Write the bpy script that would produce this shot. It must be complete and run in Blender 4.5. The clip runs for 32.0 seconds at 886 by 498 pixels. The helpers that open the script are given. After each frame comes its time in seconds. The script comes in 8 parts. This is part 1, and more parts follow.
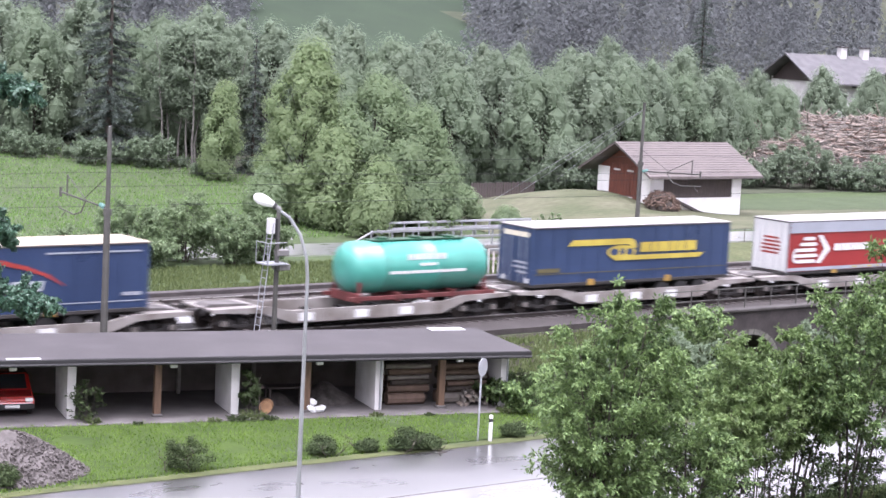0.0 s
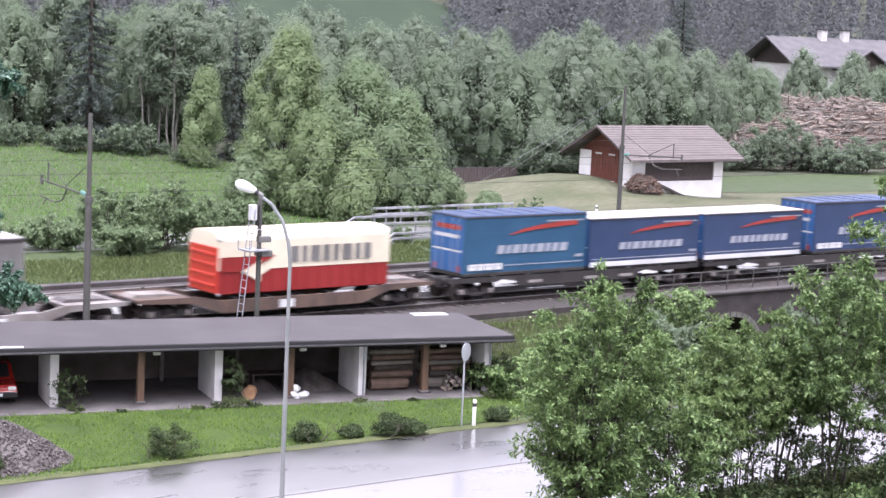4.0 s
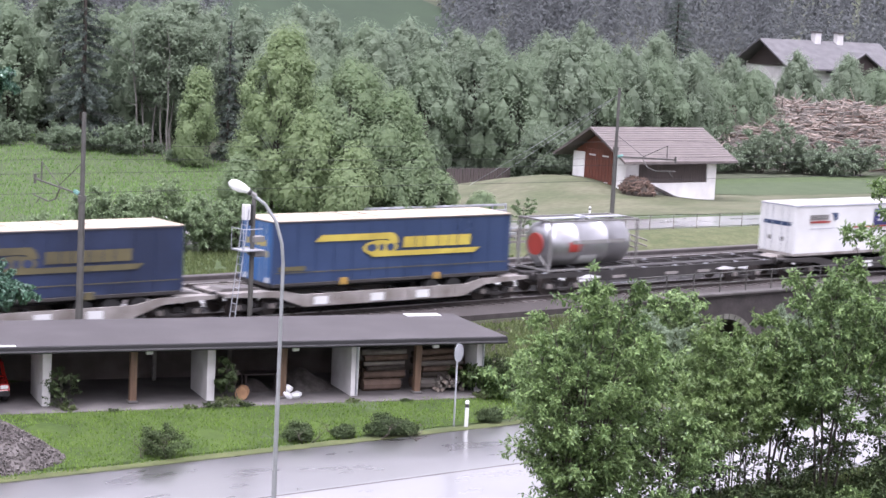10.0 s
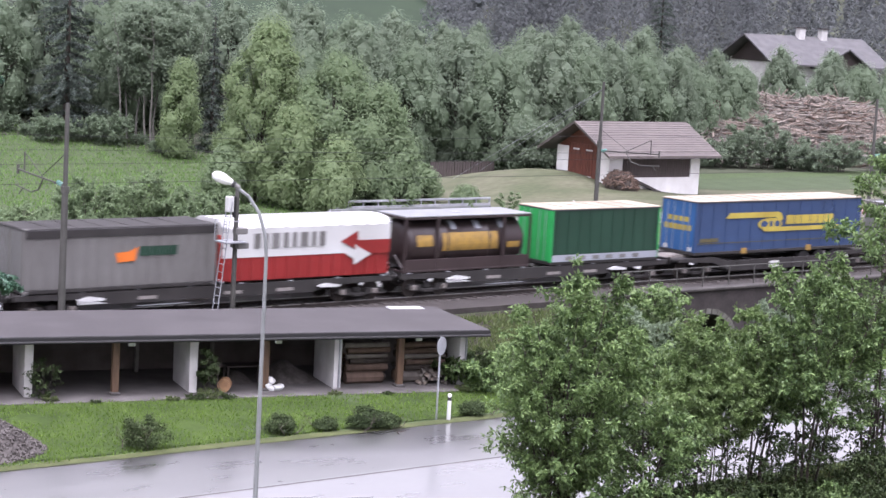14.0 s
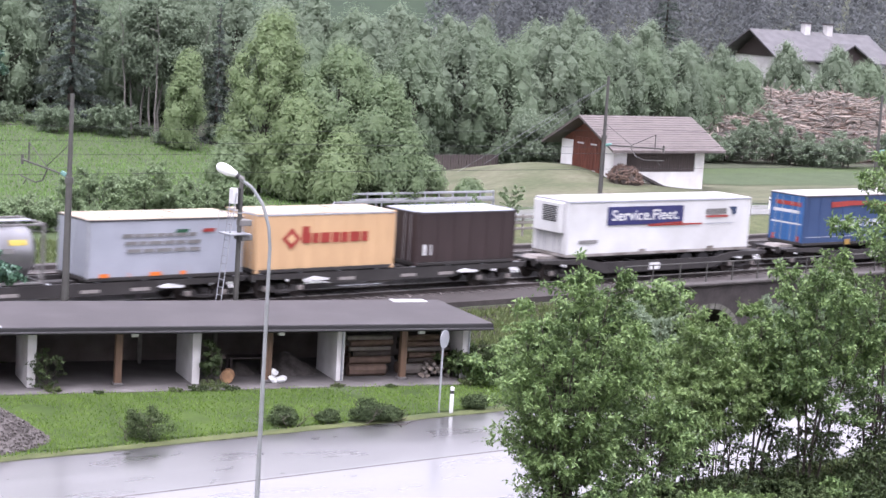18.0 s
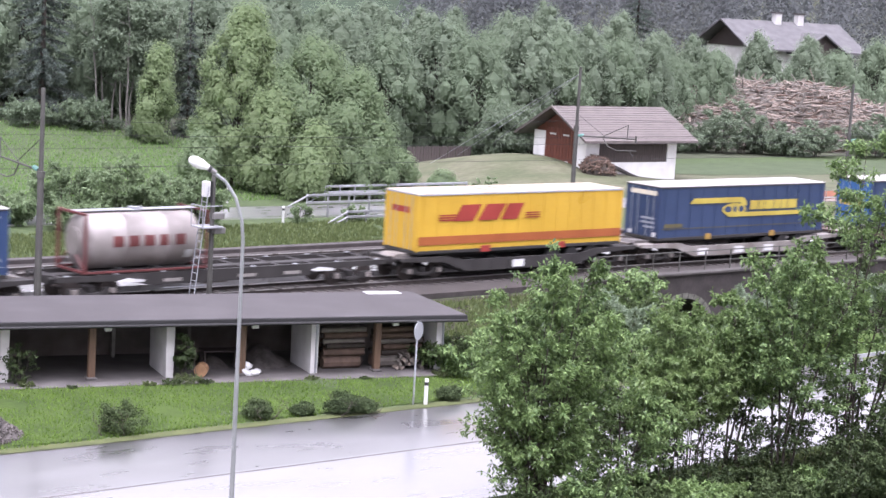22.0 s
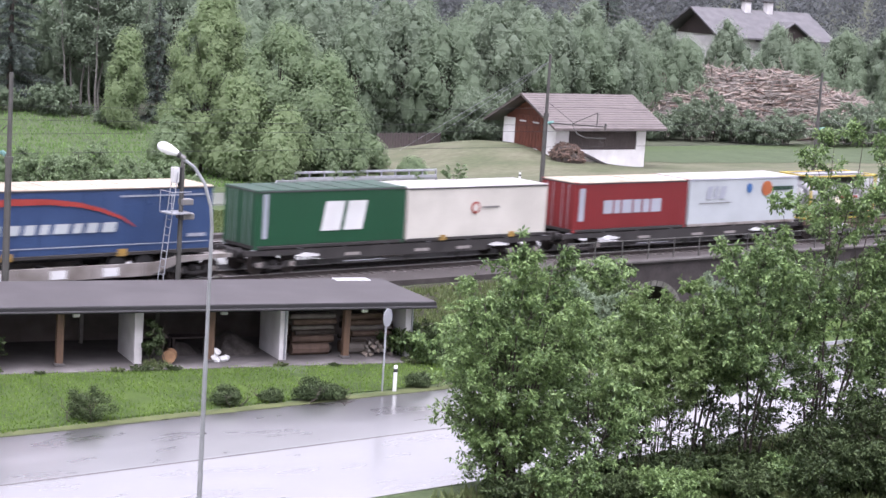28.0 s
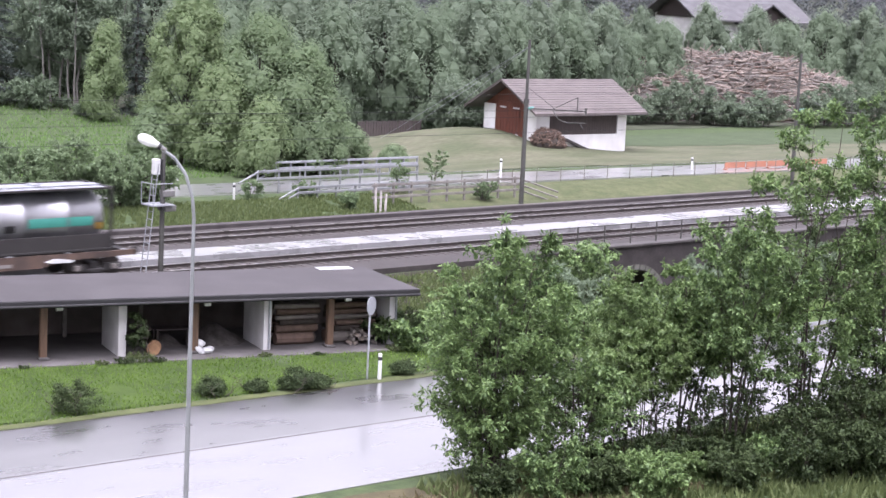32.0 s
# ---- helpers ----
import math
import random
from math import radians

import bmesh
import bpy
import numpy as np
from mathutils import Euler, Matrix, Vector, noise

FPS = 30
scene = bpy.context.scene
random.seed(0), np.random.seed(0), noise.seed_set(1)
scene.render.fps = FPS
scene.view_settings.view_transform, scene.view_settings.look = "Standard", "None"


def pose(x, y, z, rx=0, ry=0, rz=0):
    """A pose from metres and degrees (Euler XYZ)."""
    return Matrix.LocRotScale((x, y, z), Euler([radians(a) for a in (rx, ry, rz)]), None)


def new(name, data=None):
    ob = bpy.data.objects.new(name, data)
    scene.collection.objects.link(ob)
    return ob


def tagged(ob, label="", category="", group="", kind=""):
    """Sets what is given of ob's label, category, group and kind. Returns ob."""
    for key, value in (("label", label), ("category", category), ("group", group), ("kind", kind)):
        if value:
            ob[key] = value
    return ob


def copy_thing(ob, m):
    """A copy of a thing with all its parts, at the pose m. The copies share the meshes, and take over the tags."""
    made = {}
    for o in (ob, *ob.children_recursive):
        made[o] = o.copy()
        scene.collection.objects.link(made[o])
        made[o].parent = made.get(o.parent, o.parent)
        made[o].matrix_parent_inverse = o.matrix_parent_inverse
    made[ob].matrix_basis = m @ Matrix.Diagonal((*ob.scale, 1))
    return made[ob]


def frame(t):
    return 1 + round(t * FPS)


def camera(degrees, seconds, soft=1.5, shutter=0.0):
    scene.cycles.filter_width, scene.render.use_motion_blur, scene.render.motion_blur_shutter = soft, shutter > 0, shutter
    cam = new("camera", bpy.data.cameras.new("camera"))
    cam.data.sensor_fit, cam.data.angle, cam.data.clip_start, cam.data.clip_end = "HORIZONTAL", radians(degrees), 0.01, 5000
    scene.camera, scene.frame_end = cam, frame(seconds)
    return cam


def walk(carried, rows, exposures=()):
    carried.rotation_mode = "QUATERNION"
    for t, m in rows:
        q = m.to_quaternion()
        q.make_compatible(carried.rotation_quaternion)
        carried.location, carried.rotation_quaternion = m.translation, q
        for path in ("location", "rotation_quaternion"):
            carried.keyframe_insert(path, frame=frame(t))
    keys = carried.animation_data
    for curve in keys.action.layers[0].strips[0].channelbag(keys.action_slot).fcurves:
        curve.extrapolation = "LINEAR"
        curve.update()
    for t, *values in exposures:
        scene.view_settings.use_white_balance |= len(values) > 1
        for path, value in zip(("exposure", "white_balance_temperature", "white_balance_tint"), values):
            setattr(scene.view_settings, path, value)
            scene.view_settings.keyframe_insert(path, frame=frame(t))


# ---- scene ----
cam = camera(26.51, 32.0, soft=1.5, shutter=0.5)
EYE = (0.0, 0.0, 13.46)
# seconds, turn, tilt, roll in degrees: a camera held by hand at one spot
HELD = [(0.0, 0.033, -6.791, 2.988), (0.5, -0.179, -6.987, 2.706), (1.0, -0.225, -6.946, 2.907), (1.5, -0.332, -6.831, 2.99), (2.0, -0.433, -6.976, 2.773), (2.5, -0.293, -7.203, 2.81), (3.0, -0.342, -7.184, 2.889), (3.5, -0.422, -7.176, 2.804), (4.0, -0.53, -7.22, 2.617), (4.5, -0.583, -7.348, 2.652), (6.5, -0.589, -7.424, 2.564), (7.0, -0.608, -7.307, 2.854), (7.5, -0.628, -7.256, 2.829), (8.0, -0.752, -7.221, 2.779), (8.5, -0.775, -7.257, 2.788), (9.0, -0.763, -7.237, 2.966), (9.5, -0.694, -7.235, 2.948), (10.0, -0.736, -7.186, 2.907), (10.5, -0.845, -7.178, 2.879), (11.0, -0.874, -7.316, 3.093), (11.5, -1.046, -7.41, 3.22), (12.0, -1.166, -7.369, 3.17), (12.5, -1.124, -7.375, 2.965), (13.0, -1.224, -7.392, 3.289), (13.5, -1.314, -7.35, 3.336), (15.5, -0.946, -7.455, 3.221), (16.0, -1.001, -7.423, 3.175), (16.5, -1.163, -7.43, 3.269), (17.0, -1.381, -7.424, 3.497), (17.5, -1.367, -7.415, 3.432), (18.0, -1.159, -7.582, 3.691), (18.5, -1.308, -7.666, 3.941), (19.0, -1.767, -7.716, 4.231), (19.5, -1.877, -7.681, 4.128), (20.0, -1.847, -7.804, 3.998), (20.5, -1.876, -7.888, 3.678), (21.0, -1.941, -7.961, 3.431), (21.5, -1.839, -7.858, 3.31), (22.0, -1.992, -7.785, 3.394), (22.5, -1.957, -7.791, 3.479), (23.0, -2.203, -7.821, 3.935), (23.5, -2.332, -7.729, 3.774), (24.0, -2.25, -7.797, 3.53), (24.5, -2.446, -7.923, 3.527), (25.0, -2.549, -8.034, 3.692), (25.5, -2.616, -7.893, 3.683), (27.5, -2.868, -8.087, 3.9), (28.0, -2.959, -8.128, 3.702), (28.5, -2.989, -8.232, 3.75), (29.0, -3.008, -8.349, 3.7), (29.5, -3.135, -8.23, 3.506), (30.0, -3.142, -8.275, 3.208), (30.5, -3.085, -8.232, 3.16), (31.0, -3.425, -8.395, 3.059), (31.5, -3.471, -8.307, 3.114), (32.0, -3.513, -8.487, 2.811)]
walk(cam, [(t, pose(*EYE, 90 + tilt, 0, turn) @ pose(0, 0, 0, 0, 0, roll)) for t, turn, tilt, roll in HELD],
     exposures=[(t, e + 0.04, 5960, 28) for t, e in ((0, 1.74), (1, 1.44), (2, 1.5), (4, 1.62), (7, 1.44), (9, 1.62), (11, 1.4), (13, 1.35), (16, 1.48), (17, 1.55), (19, 1.58), (20, 1.44), (21, 1.6), (23, 1.62), (24, 1.65), (25, 1.82), (28, 1.48), (32, 1.47))])

# ---- light: an overcast, rainy sky ----
world = bpy.data.worlds.new("overcast_sky")
scene.world = world
world.use_nodes = True
wn, wl = world.node_tree.nodes, world.node_tree.links
sky = wn.new("ShaderNodeTexSky")
sky.sky_type = "NISHITA"
sky.sun_disc = False
sky.sun_elevation, sky.sun_rotation = radians(78), radians(180)
sky.air_density, sky.dust_density, sky.ozone_density = 1.0, 6.0, 1.0
hsv = wn.new("ShaderNodeHueSaturation")
hsv.inputs["Saturation"].default_value = 0.02
wl.new(sky.outputs[0], hsv.inputs["Color"])
wl.new(hsv.outputs[0], wn["Background"].inputs["Color"])
wn["Background"].inputs["Strength"].default_value = 0.15
sun = new("sun", bpy.data.lights.new("sun", "SUN"))
sun.data.energy, sun.data.angle, sun.data.color = 1.6, radians(60), (1.0, 0.98, 0.95)
sun.matrix_world = pose(0, 0, 60, 24, 0, 0)


# ---- materials ----
def shade(name, base, second=None, size=1.0, rough=0.6, bump=0.0, metal=0.0, fine=30.0, spec=0.5, stretch=(1, 1, 1), spread=0.25, coat=0.0):
    """A painted, mineral or wooden surface: two tones mixed at a large and a fine scale, with relief."""
    m = bpy.data.materials.new(name)
    m.use_nodes = True
    n, l = m.node_tree.nodes, m.node_tree.links
    b = n["Principled BSDF"]
    co = n.new("ShaderNodeTexCoord")
    mp = n.new("ShaderNodeMapping")
    mp.inputs["Scale"].default_value = stretch
    l.new(co.outputs["Object"], mp.inputs["Vector"])
    big, small = n.new("ShaderNodeTexNoise"), n.new("ShaderNodeTexNoise")
    for t, s, d in ((big, 1 / size, 6.0), (small, fine, 3.0)):
        t.inputs["Scale"].default_value, t.inputs["Detail"].default_value = s, d
        l.new(mp.outputs[0], t.inputs["Vector"])
    ramp = n.new("ShaderNodeValToRGB")
    ramp.color_ramp.elements[0].position, ramp.color_ramp.elements[1].position = 0.35, 0.68
    second = second or tuple(c * 0.78 for c in base)
    ramp.color_ramp.elements[0].color, ramp.color_ramp.elements[1].color = (*second, 1), (*base, 1)
    l.new(big.outputs["Fac"], ramp.inputs[0])
    mix = n.new("ShaderNodeMix")
    mix.data_type, mix.blend_type = "RGBA", "MULTIPLY"
    mix.inputs["Factor"].default_value = spread
    l.new(ramp.outputs[0], mix.inputs["A"])
    l.new(small.outputs["Fac"], mix.inputs["B"])
    l.new(mix.outputs["Result"], b.inputs["Base Color"])
    rr = n.new("ShaderNodeMapRange")
    rr.inputs["To Min"].default_value, rr.inputs["To Max"].default_value = max(rough - 0.12, 0.02), min(rough + 0.12, 1)
    l.new(big.outputs["Fac"], rr.inputs["Value"])
    l.new(rr.outputs[0], b.inputs["Roughness"])
    b.inputs["Metallic"].default_value, b.inputs["Specular IOR Level"].default_value = metal, spec
    b.inputs["Coat Weight"].default_value, b.inputs["Coat Roughness"].default_value = coat, 0.08
    if bump:
        bp = n.new("ShaderNodeBump")
        bp.inputs["Strength"].default_value, bp.inputs["Distance"].default_value = min(bump * 4, 1.0), bump
        l.new(small.outputs["Fac"], bp.inputs["Height"])
        l.new(bp.outputs[0], b.inputs["Normal"])
    return m


def leafy(name, dark, light, glow=0.35, rough=0.42, wet=0.6):
    """Leaves: a tone for every leaf, light that shines through."""
    m = bpy.data.materials.new(name)
    m.use_nodes = True
    n, l = m.node_tree.nodes, m.node_tree.links
    b, out = n["Principled BSDF"], n["Material Output"]
    geo = n.new("ShaderNodeNewGeometry")
    info = n.new("ShaderNodeObjectInfo")
    add = n.new("ShaderNodeMath")
    add.operation = "MULTIPLY_ADD"
    l.new(info.outputs["Random"], add.inputs[0])
    add.inputs[1].default_value = 0.35
    l.new(geo.outputs["Random Per Island"], add.inputs[2])
    ramp = n.new("ShaderNodeValToRGB")
    ramp.color_ramp.elements[0].position, ramp.color_ramp.elements[1].position = 0.1, 1.25
    ramp.color_ramp.elements[1].position = 1.0
    ramp.color_ramp.elements[0].color, ramp.color_ramp.elements[1].color = (*dark, 1), (*light, 1)
    l.new(add.outputs[0], ramp.inputs[0])
    l.new(ramp.outputs[0], b.inputs["Base Color"])
    b.inputs["Roughness"].default_value = rough
    b.inputs["Specular IOR Level"].default_value = wet
    tr = n.new("ShaderNodeBsdfTranslucent")
    l.new(ramp.outputs[0], tr.inputs["Color"])
    mx = n.new("ShaderNodeMixShader")
    mx.inputs[0].default_value = glow
    l.new(b.outputs[0], mx.inputs[1])
    l.new(tr.outputs[0], mx.inputs[2])
    l.new(mx.outputs[0], out.inputs[0])
    return m


M = {
    "white": shade("white_paint", (0.59, 0.6, 0.59), (0.47, 0.475, 0.462), 2.0, 0.35, spread=0.12),
    "off_white": shade("cream_white_paint", (0.53, 0.515, 0.455), (0.43, 0.415, 0.365), 2.0, 0.38, spread=0.15),
    "plaster": shade("white_plaster", (0.68, 0.67, 0.655), (0.52, 0.51, 0.49), 0.9, 0.85, 0.004, spread=0.25),
    "whitewash": shade("white_lime_wash", (0.84, 0.835, 0.82), (0.7, 0.69, 0.67), 1.2, 0.9, 0.004, spread=0.15),
    "roof_white": shade("dirty_white_roof_sheet", (0.5, 0.495, 0.48), (0.3, 0.29, 0.27), 1.1, 0.5, spread=0.3, stretch=(0.3, 1, 1)),
    "roof_cream": shade("dirty_cream_roof_sheet", (0.5, 0.44, 0.34), (0.27, 0.225, 0.165), 0.9, 0.5, spread=0.35, stretch=(0.3, 1, 1)),
    "dull_red": shade("dull_red_frame_paint", (0.13, 0.028, 0.026), (0.08, 0.022, 0.02), 0.8, 0.6),
    "amber": shade("dirty_amber_plate", (0.36, 0.22, 0.04), (0.24, 0.15, 0.04), 0.3, 0.55),
    "barn_panel": shade("weathered_dark_barn_boards", (0.095, 0.075, 0.07), (0.06, 0.048, 0.045), 0.3, 0.8, 0.004, stretch=(4, 4, 0.4)),
    "tank_white": shade("dull_grey_tank_paint", (0.3, 0.275, 0.26), (0.2, 0.18, 0.168), 0.9, 0.4, spread=0.25),
    "log_brown": shade("brown_weathered_log", (0.17, 0.115, 0.085), (0.1, 0.066, 0.048), 0.4, 0.8, 0.006),
    "cream": shade("cream_paint", (0.72, 0.66, 0.5), (0.6, 0.55, 0.42), 1.5, 0.45, spread=0.2),
    "blue": shade("deep_blue_tarpaulin", (0.034, 0.056, 0.12), (0.025, 0.042, 0.092), 2.0, 0.32, 0.002, fine=8, spread=0.2),
    "blue_bright": shade("bright_blue_tarpaulin", (0.038, 0.07, 0.155), (0.03, 0.054, 0.122), 2.0, 0.32, 0.002, fine=8, spread=0.2),
    "teal_blue": shade("faded_teal_blue_tarpaulin", (0.028, 0.09, 0.165), (0.022, 0.07, 0.13), 2.0, 0.36, 0.002, fine=8, spread=0.2),
    "panel_blue": shade("violet_blue_print", (0.032, 0.034, 0.125), None, 1.0, 0.35),
    "blue_end": shade("light_blue_door", (0.04, 0.13, 0.32), (0.03, 0.1, 0.25), 2.0, 0.35),
    "navy_dirty": shade("faded_navy_tarpaulin", (0.022, 0.036, 0.085), (0.014, 0.022, 0.05), 2.2, 0.5, 0.002, fine=8),
    "yellow": shade("yellow_print", (0.46, 0.375, 0.065), (0.35, 0.275, 0.05), 1.0, 0.4, spread=0.15),
    "olive": shade("dirty_yellow_print", (0.115, 0.1, 0.045), (0.08, 0.072, 0.04), 1.0, 0.5),
    "yellow_body": shade("golden_yellow_tarpaulin", (0.56, 0.35, 0.04), (0.47, 0.29, 0.033), 2.0, 0.32, 0.002, fine=8, spread=0.12),
    "red": shade("red_paint", (0.27, 0.027, 0.026), (0.21, 0.022, 0.021), 2.0, 0.35, spread=0.15),
    "red_bright": shade("bright_red_paint", (0.5, 0.045, 0.025), (0.38, 0.035, 0.022), 1.5, 0.35, spread=0.15),
    "red_dark": shade("brick_red_paint", (0.19, 0.02, 0.022), (0.145, 0.017, 0.018), 2.0, 0.4, spread=0.2),
    "print_red": shade("red_print", (0.33, 0.045, 0.035), None, 1.0, 0.4),
    "orange": shade("apricot_paint", (0.56, 0.37, 0.2), (0.48, 0.315, 0.17), 2.0, 0.4, spread=0.15),
    "orange_mark": shade("orange_print", (0.8, 0.2, 0.03), None, 1.0, 0.4),
    "green": shade("dark_green_paint", (0.014, 0.075, 0.036), (0.012, 0.055, 0.027), 2.0, 0.35, spread=0.2),
    "green_bright": shade("bright_green_tarpaulin", (0.02, 0.4, 0.09), (0.02, 0.32, 0.08), 1.5, 0.35),
    "green_grey": shade("dull_green_tarpaulin", (0.017, 0.056, 0.034), (0.013, 0.042, 0.026), 2.0, 0.4),
    "teal": shade("turquoise_paint", (0.07, 0.33, 0.26), (0.055, 0.27, 0.215), 1.2, 0.35, spread=0.25, coat=0.25),
    "grey": shade("grey_paint", (0.19, 0.188, 0.18), (0.13, 0.126, 0.118), 1.6, 0.5, spread=0.25),
    "pale": shade("pale_blue_grey_paint", (0.395, 0.43, 0.435), (0.325, 0.355, 0.36), 2.0, 0.4, spread=0.12),
    "silver_grey": shade("silver_grey_tarpaulin", (0.32, 0.34, 0.38), (0.26, 0.28, 0.31), 2.0, 0.4, spread=0.15),
    "brown": shade("dark_brown_paint", (0.045, 0.03, 0.03), (0.03, 0.02, 0.02), 1.6, 0.45),
    "steel": shade("polished_steel", (0.5, 0.505, 0.515), (0.36, 0.36, 0.37), 1.2, 0.36, metal=0.85, spread=0.15),
    "zinc": shade("dull_zinc_coating", (0.27, 0.28, 0.285), (0.2, 0.21, 0.212), 0.6, 0.5, metal=0.15, spread=0.2),
    "galv": shade("galvanised_steel", (0.42, 0.44, 0.46), (0.33, 0.34, 0.36), 0.5, 0.45, metal=0.6, spread=0.2),
    "frame_pale": shade("weathered_grey_wagon_paint", (0.3, 0.285, 0.265), (0.15, 0.132, 0.115), 1.1, 0.6, 0.003, spread=0.35),
    "frame_brown": shade("rusty_wagon_paint", (0.13, 0.085, 0.06), (0.06, 0.042, 0.035), 0.9, 0.7, 0.003, spread=0.35),
    "frame_dark": shade("grimy_wagon_steel", (0.035, 0.032, 0.03), (0.02, 0.018, 0.017), 0.8, 0.65, 0.003, spread=0.35),
    "black": shade("black_rubber", (0.014, 0.014, 0.014), None, 0.6, 0.7),
    "glass": shade("dark_glass", (0.02, 0.022, 0.025), None, 1.0, 0.06, spread=0.05),
    "rail": shade("rail_steel", (0.4, 0.39, 0.38), (0.3, 0.28, 0.26), 1.0, 0.3, metal=0.7),
    "rust": shade("rusted_rail_web", (0.042, 0.033, 0.028), (0.028, 0.022, 0.019), 0.5, 0.8, 0.003),
    "ballast": shade("grey_brown_ballast", (0.07, 0.06, 0.055), (0.036, 0.03, 0.027), 0.5, 0.75, 0.04, fine=14, spread=0.75),
    "sleeper": shade("concrete_sleeper", (0.1, 0.088, 0.08), (0.06, 0.052, 0.047), 0.6, 0.75, 0.004),
    "concrete": shade("wet_concrete", (0.31, 0.31, 0.31), (0.2, 0.2, 0.197), 1.8, 0.28, 0.003, spread=0.3),
    "stone": shade("dark_wet_masonry", (0.075, 0.065, 0.062), (0.04, 0.034, 0.033), 0.7, 0.6, 0.02, fine=7, spread=0.5),
    "stone_light": shade("mossy_stone", (0.2, 0.2, 0.17), (0.11, 0.11, 0.09), 0.5, 0.75, 0.02, fine=7, spread=0.5),
    "coping": shade("dark_mossy_coping", (0.1, 0.092, 0.085), (0.055, 0.05, 0.045), 0.5, 0.7, 0.02, fine=7, spread=0.5),
    "mast": shade("grey_green_mast_paint", (0.085, 0.085, 0.075), (0.055, 0.054, 0.048), 0.7, 0.55, spread=0.3),
    "wood": shade("brown_timber", (0.15, 0.092, 0.055), (0.095, 0.056, 0.034), 0.3, 0.65, 0.004, stretch=(3, 3, 0.5)),
    "wood_grey": shade("weathered_grey_timber", (0.25, 0.235, 0.21), (0.15, 0.14, 0.125), 0.3, 0.75, 0.004),
    "wood_red": shade("red_brown_stained_boards", (0.16, 0.05, 0.03), (0.1, 0.032, 0.02), 0.3, 0.65, 0.004, stretch=(4, 4, 0.4)),
    "wood_dark": shade("dark_stained_boards", (0.04, 0.027, 0.024), (0.026, 0.018, 0.016), 0.3, 0.65, 0.004, stretch=(4, 4, 0.4)),
    "bark": shade("grey_brown_bark", (0.075, 0.06, 0.048), (0.04, 0.032, 0.027), 0.2, 0.85, 0.01, stretch=(1, 1, 0.3)),
    "bark_pale": shade("pale_bare_bark", (0.21, 0.2, 0.18), (0.12, 0.115, 0.1), 0.3, 0.8, 0.01),
    "log": shade("peeled_log", (0.32, 0.268, 0.22), (0.205, 0.168, 0.138), 0.4, 0.75, 0.006),
    "log_grey": shade("weathered_log", (0.22, 0.198, 0.172), (0.135, 0.12, 0.104), 0.4, 0.8, 0.006),
    "roof_grey": shade("purple_grey_roofing_felt", (0.08, 0.075, 0.076), (0.058, 0.054, 0.055), 1.6, 0.8, 0.004, fine=18, spread=0.3, spec=0.25),
    "roof_tile": shade("red_brown_roof_tiles", (0.142, 0.122, 0.112), (0.1, 0.085, 0.078), 0.7, 0.6, 0.004, spread=0.35),
    "roof_slate": shade("grey_roof_sheeting", (0.125, 0.122, 0.125), (0.09, 0.088, 0.09), 1.2, 0.85, spread=0.2, spec=0.2),
    "gravel": shade("grey_gravel", (0.15, 0.135, 0.125), (0.065, 0.056, 0.05), 0.3, 0.8, 0.03, fine=16, spread=0.6),
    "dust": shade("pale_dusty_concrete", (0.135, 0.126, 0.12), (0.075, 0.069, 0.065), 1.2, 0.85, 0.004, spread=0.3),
    "dark_wall": shade("dark_brown_plaster", (0.15, 0.13, 0.115), (0.085, 0.073, 0.064), 0.8, 0.85, 0.004),
    "lens_white": shade("frosted_lamp_cover", (0.85, 0.85, 0.85), None, 1.0, 0.25, spread=0.03),
    "insulator": shade("glazed_green_insulator", (0.2, 0.4, 0.36), None, 0.3, 0.25),
    "car_red": shade("red_car_paint", (0.36, 0.02, 0.015), None, 1.5, 0.2, spread=0.05, coat=0.8),
    "car_white": shade("white_car_paint", (0.82, 0.82, 0.82), None, 1.5, 0.2, spread=0.05, coat=0.8),
    "cut_wood": shade("fresh_cut_wood", (0.34, 0.2, 0.1), (0.25, 0.14, 0.07), 0.2, 0.7, 0.004),
    "band_red": shade("faded_red_band_print", (0.34, 0.1, 0.03), (0.27, 0.075, 0.025), 1.4, 0.4, spread=0.2),
    "rim": shade("dark_roof_rim", (0.05, 0.048, 0.05), None, 0.8, 0.5),
    "fence_orange": shade("faded_orange_plastic", (0.36, 0.15, 0.085), (0.28, 0.12, 0.075), 0.6, 0.5),
}
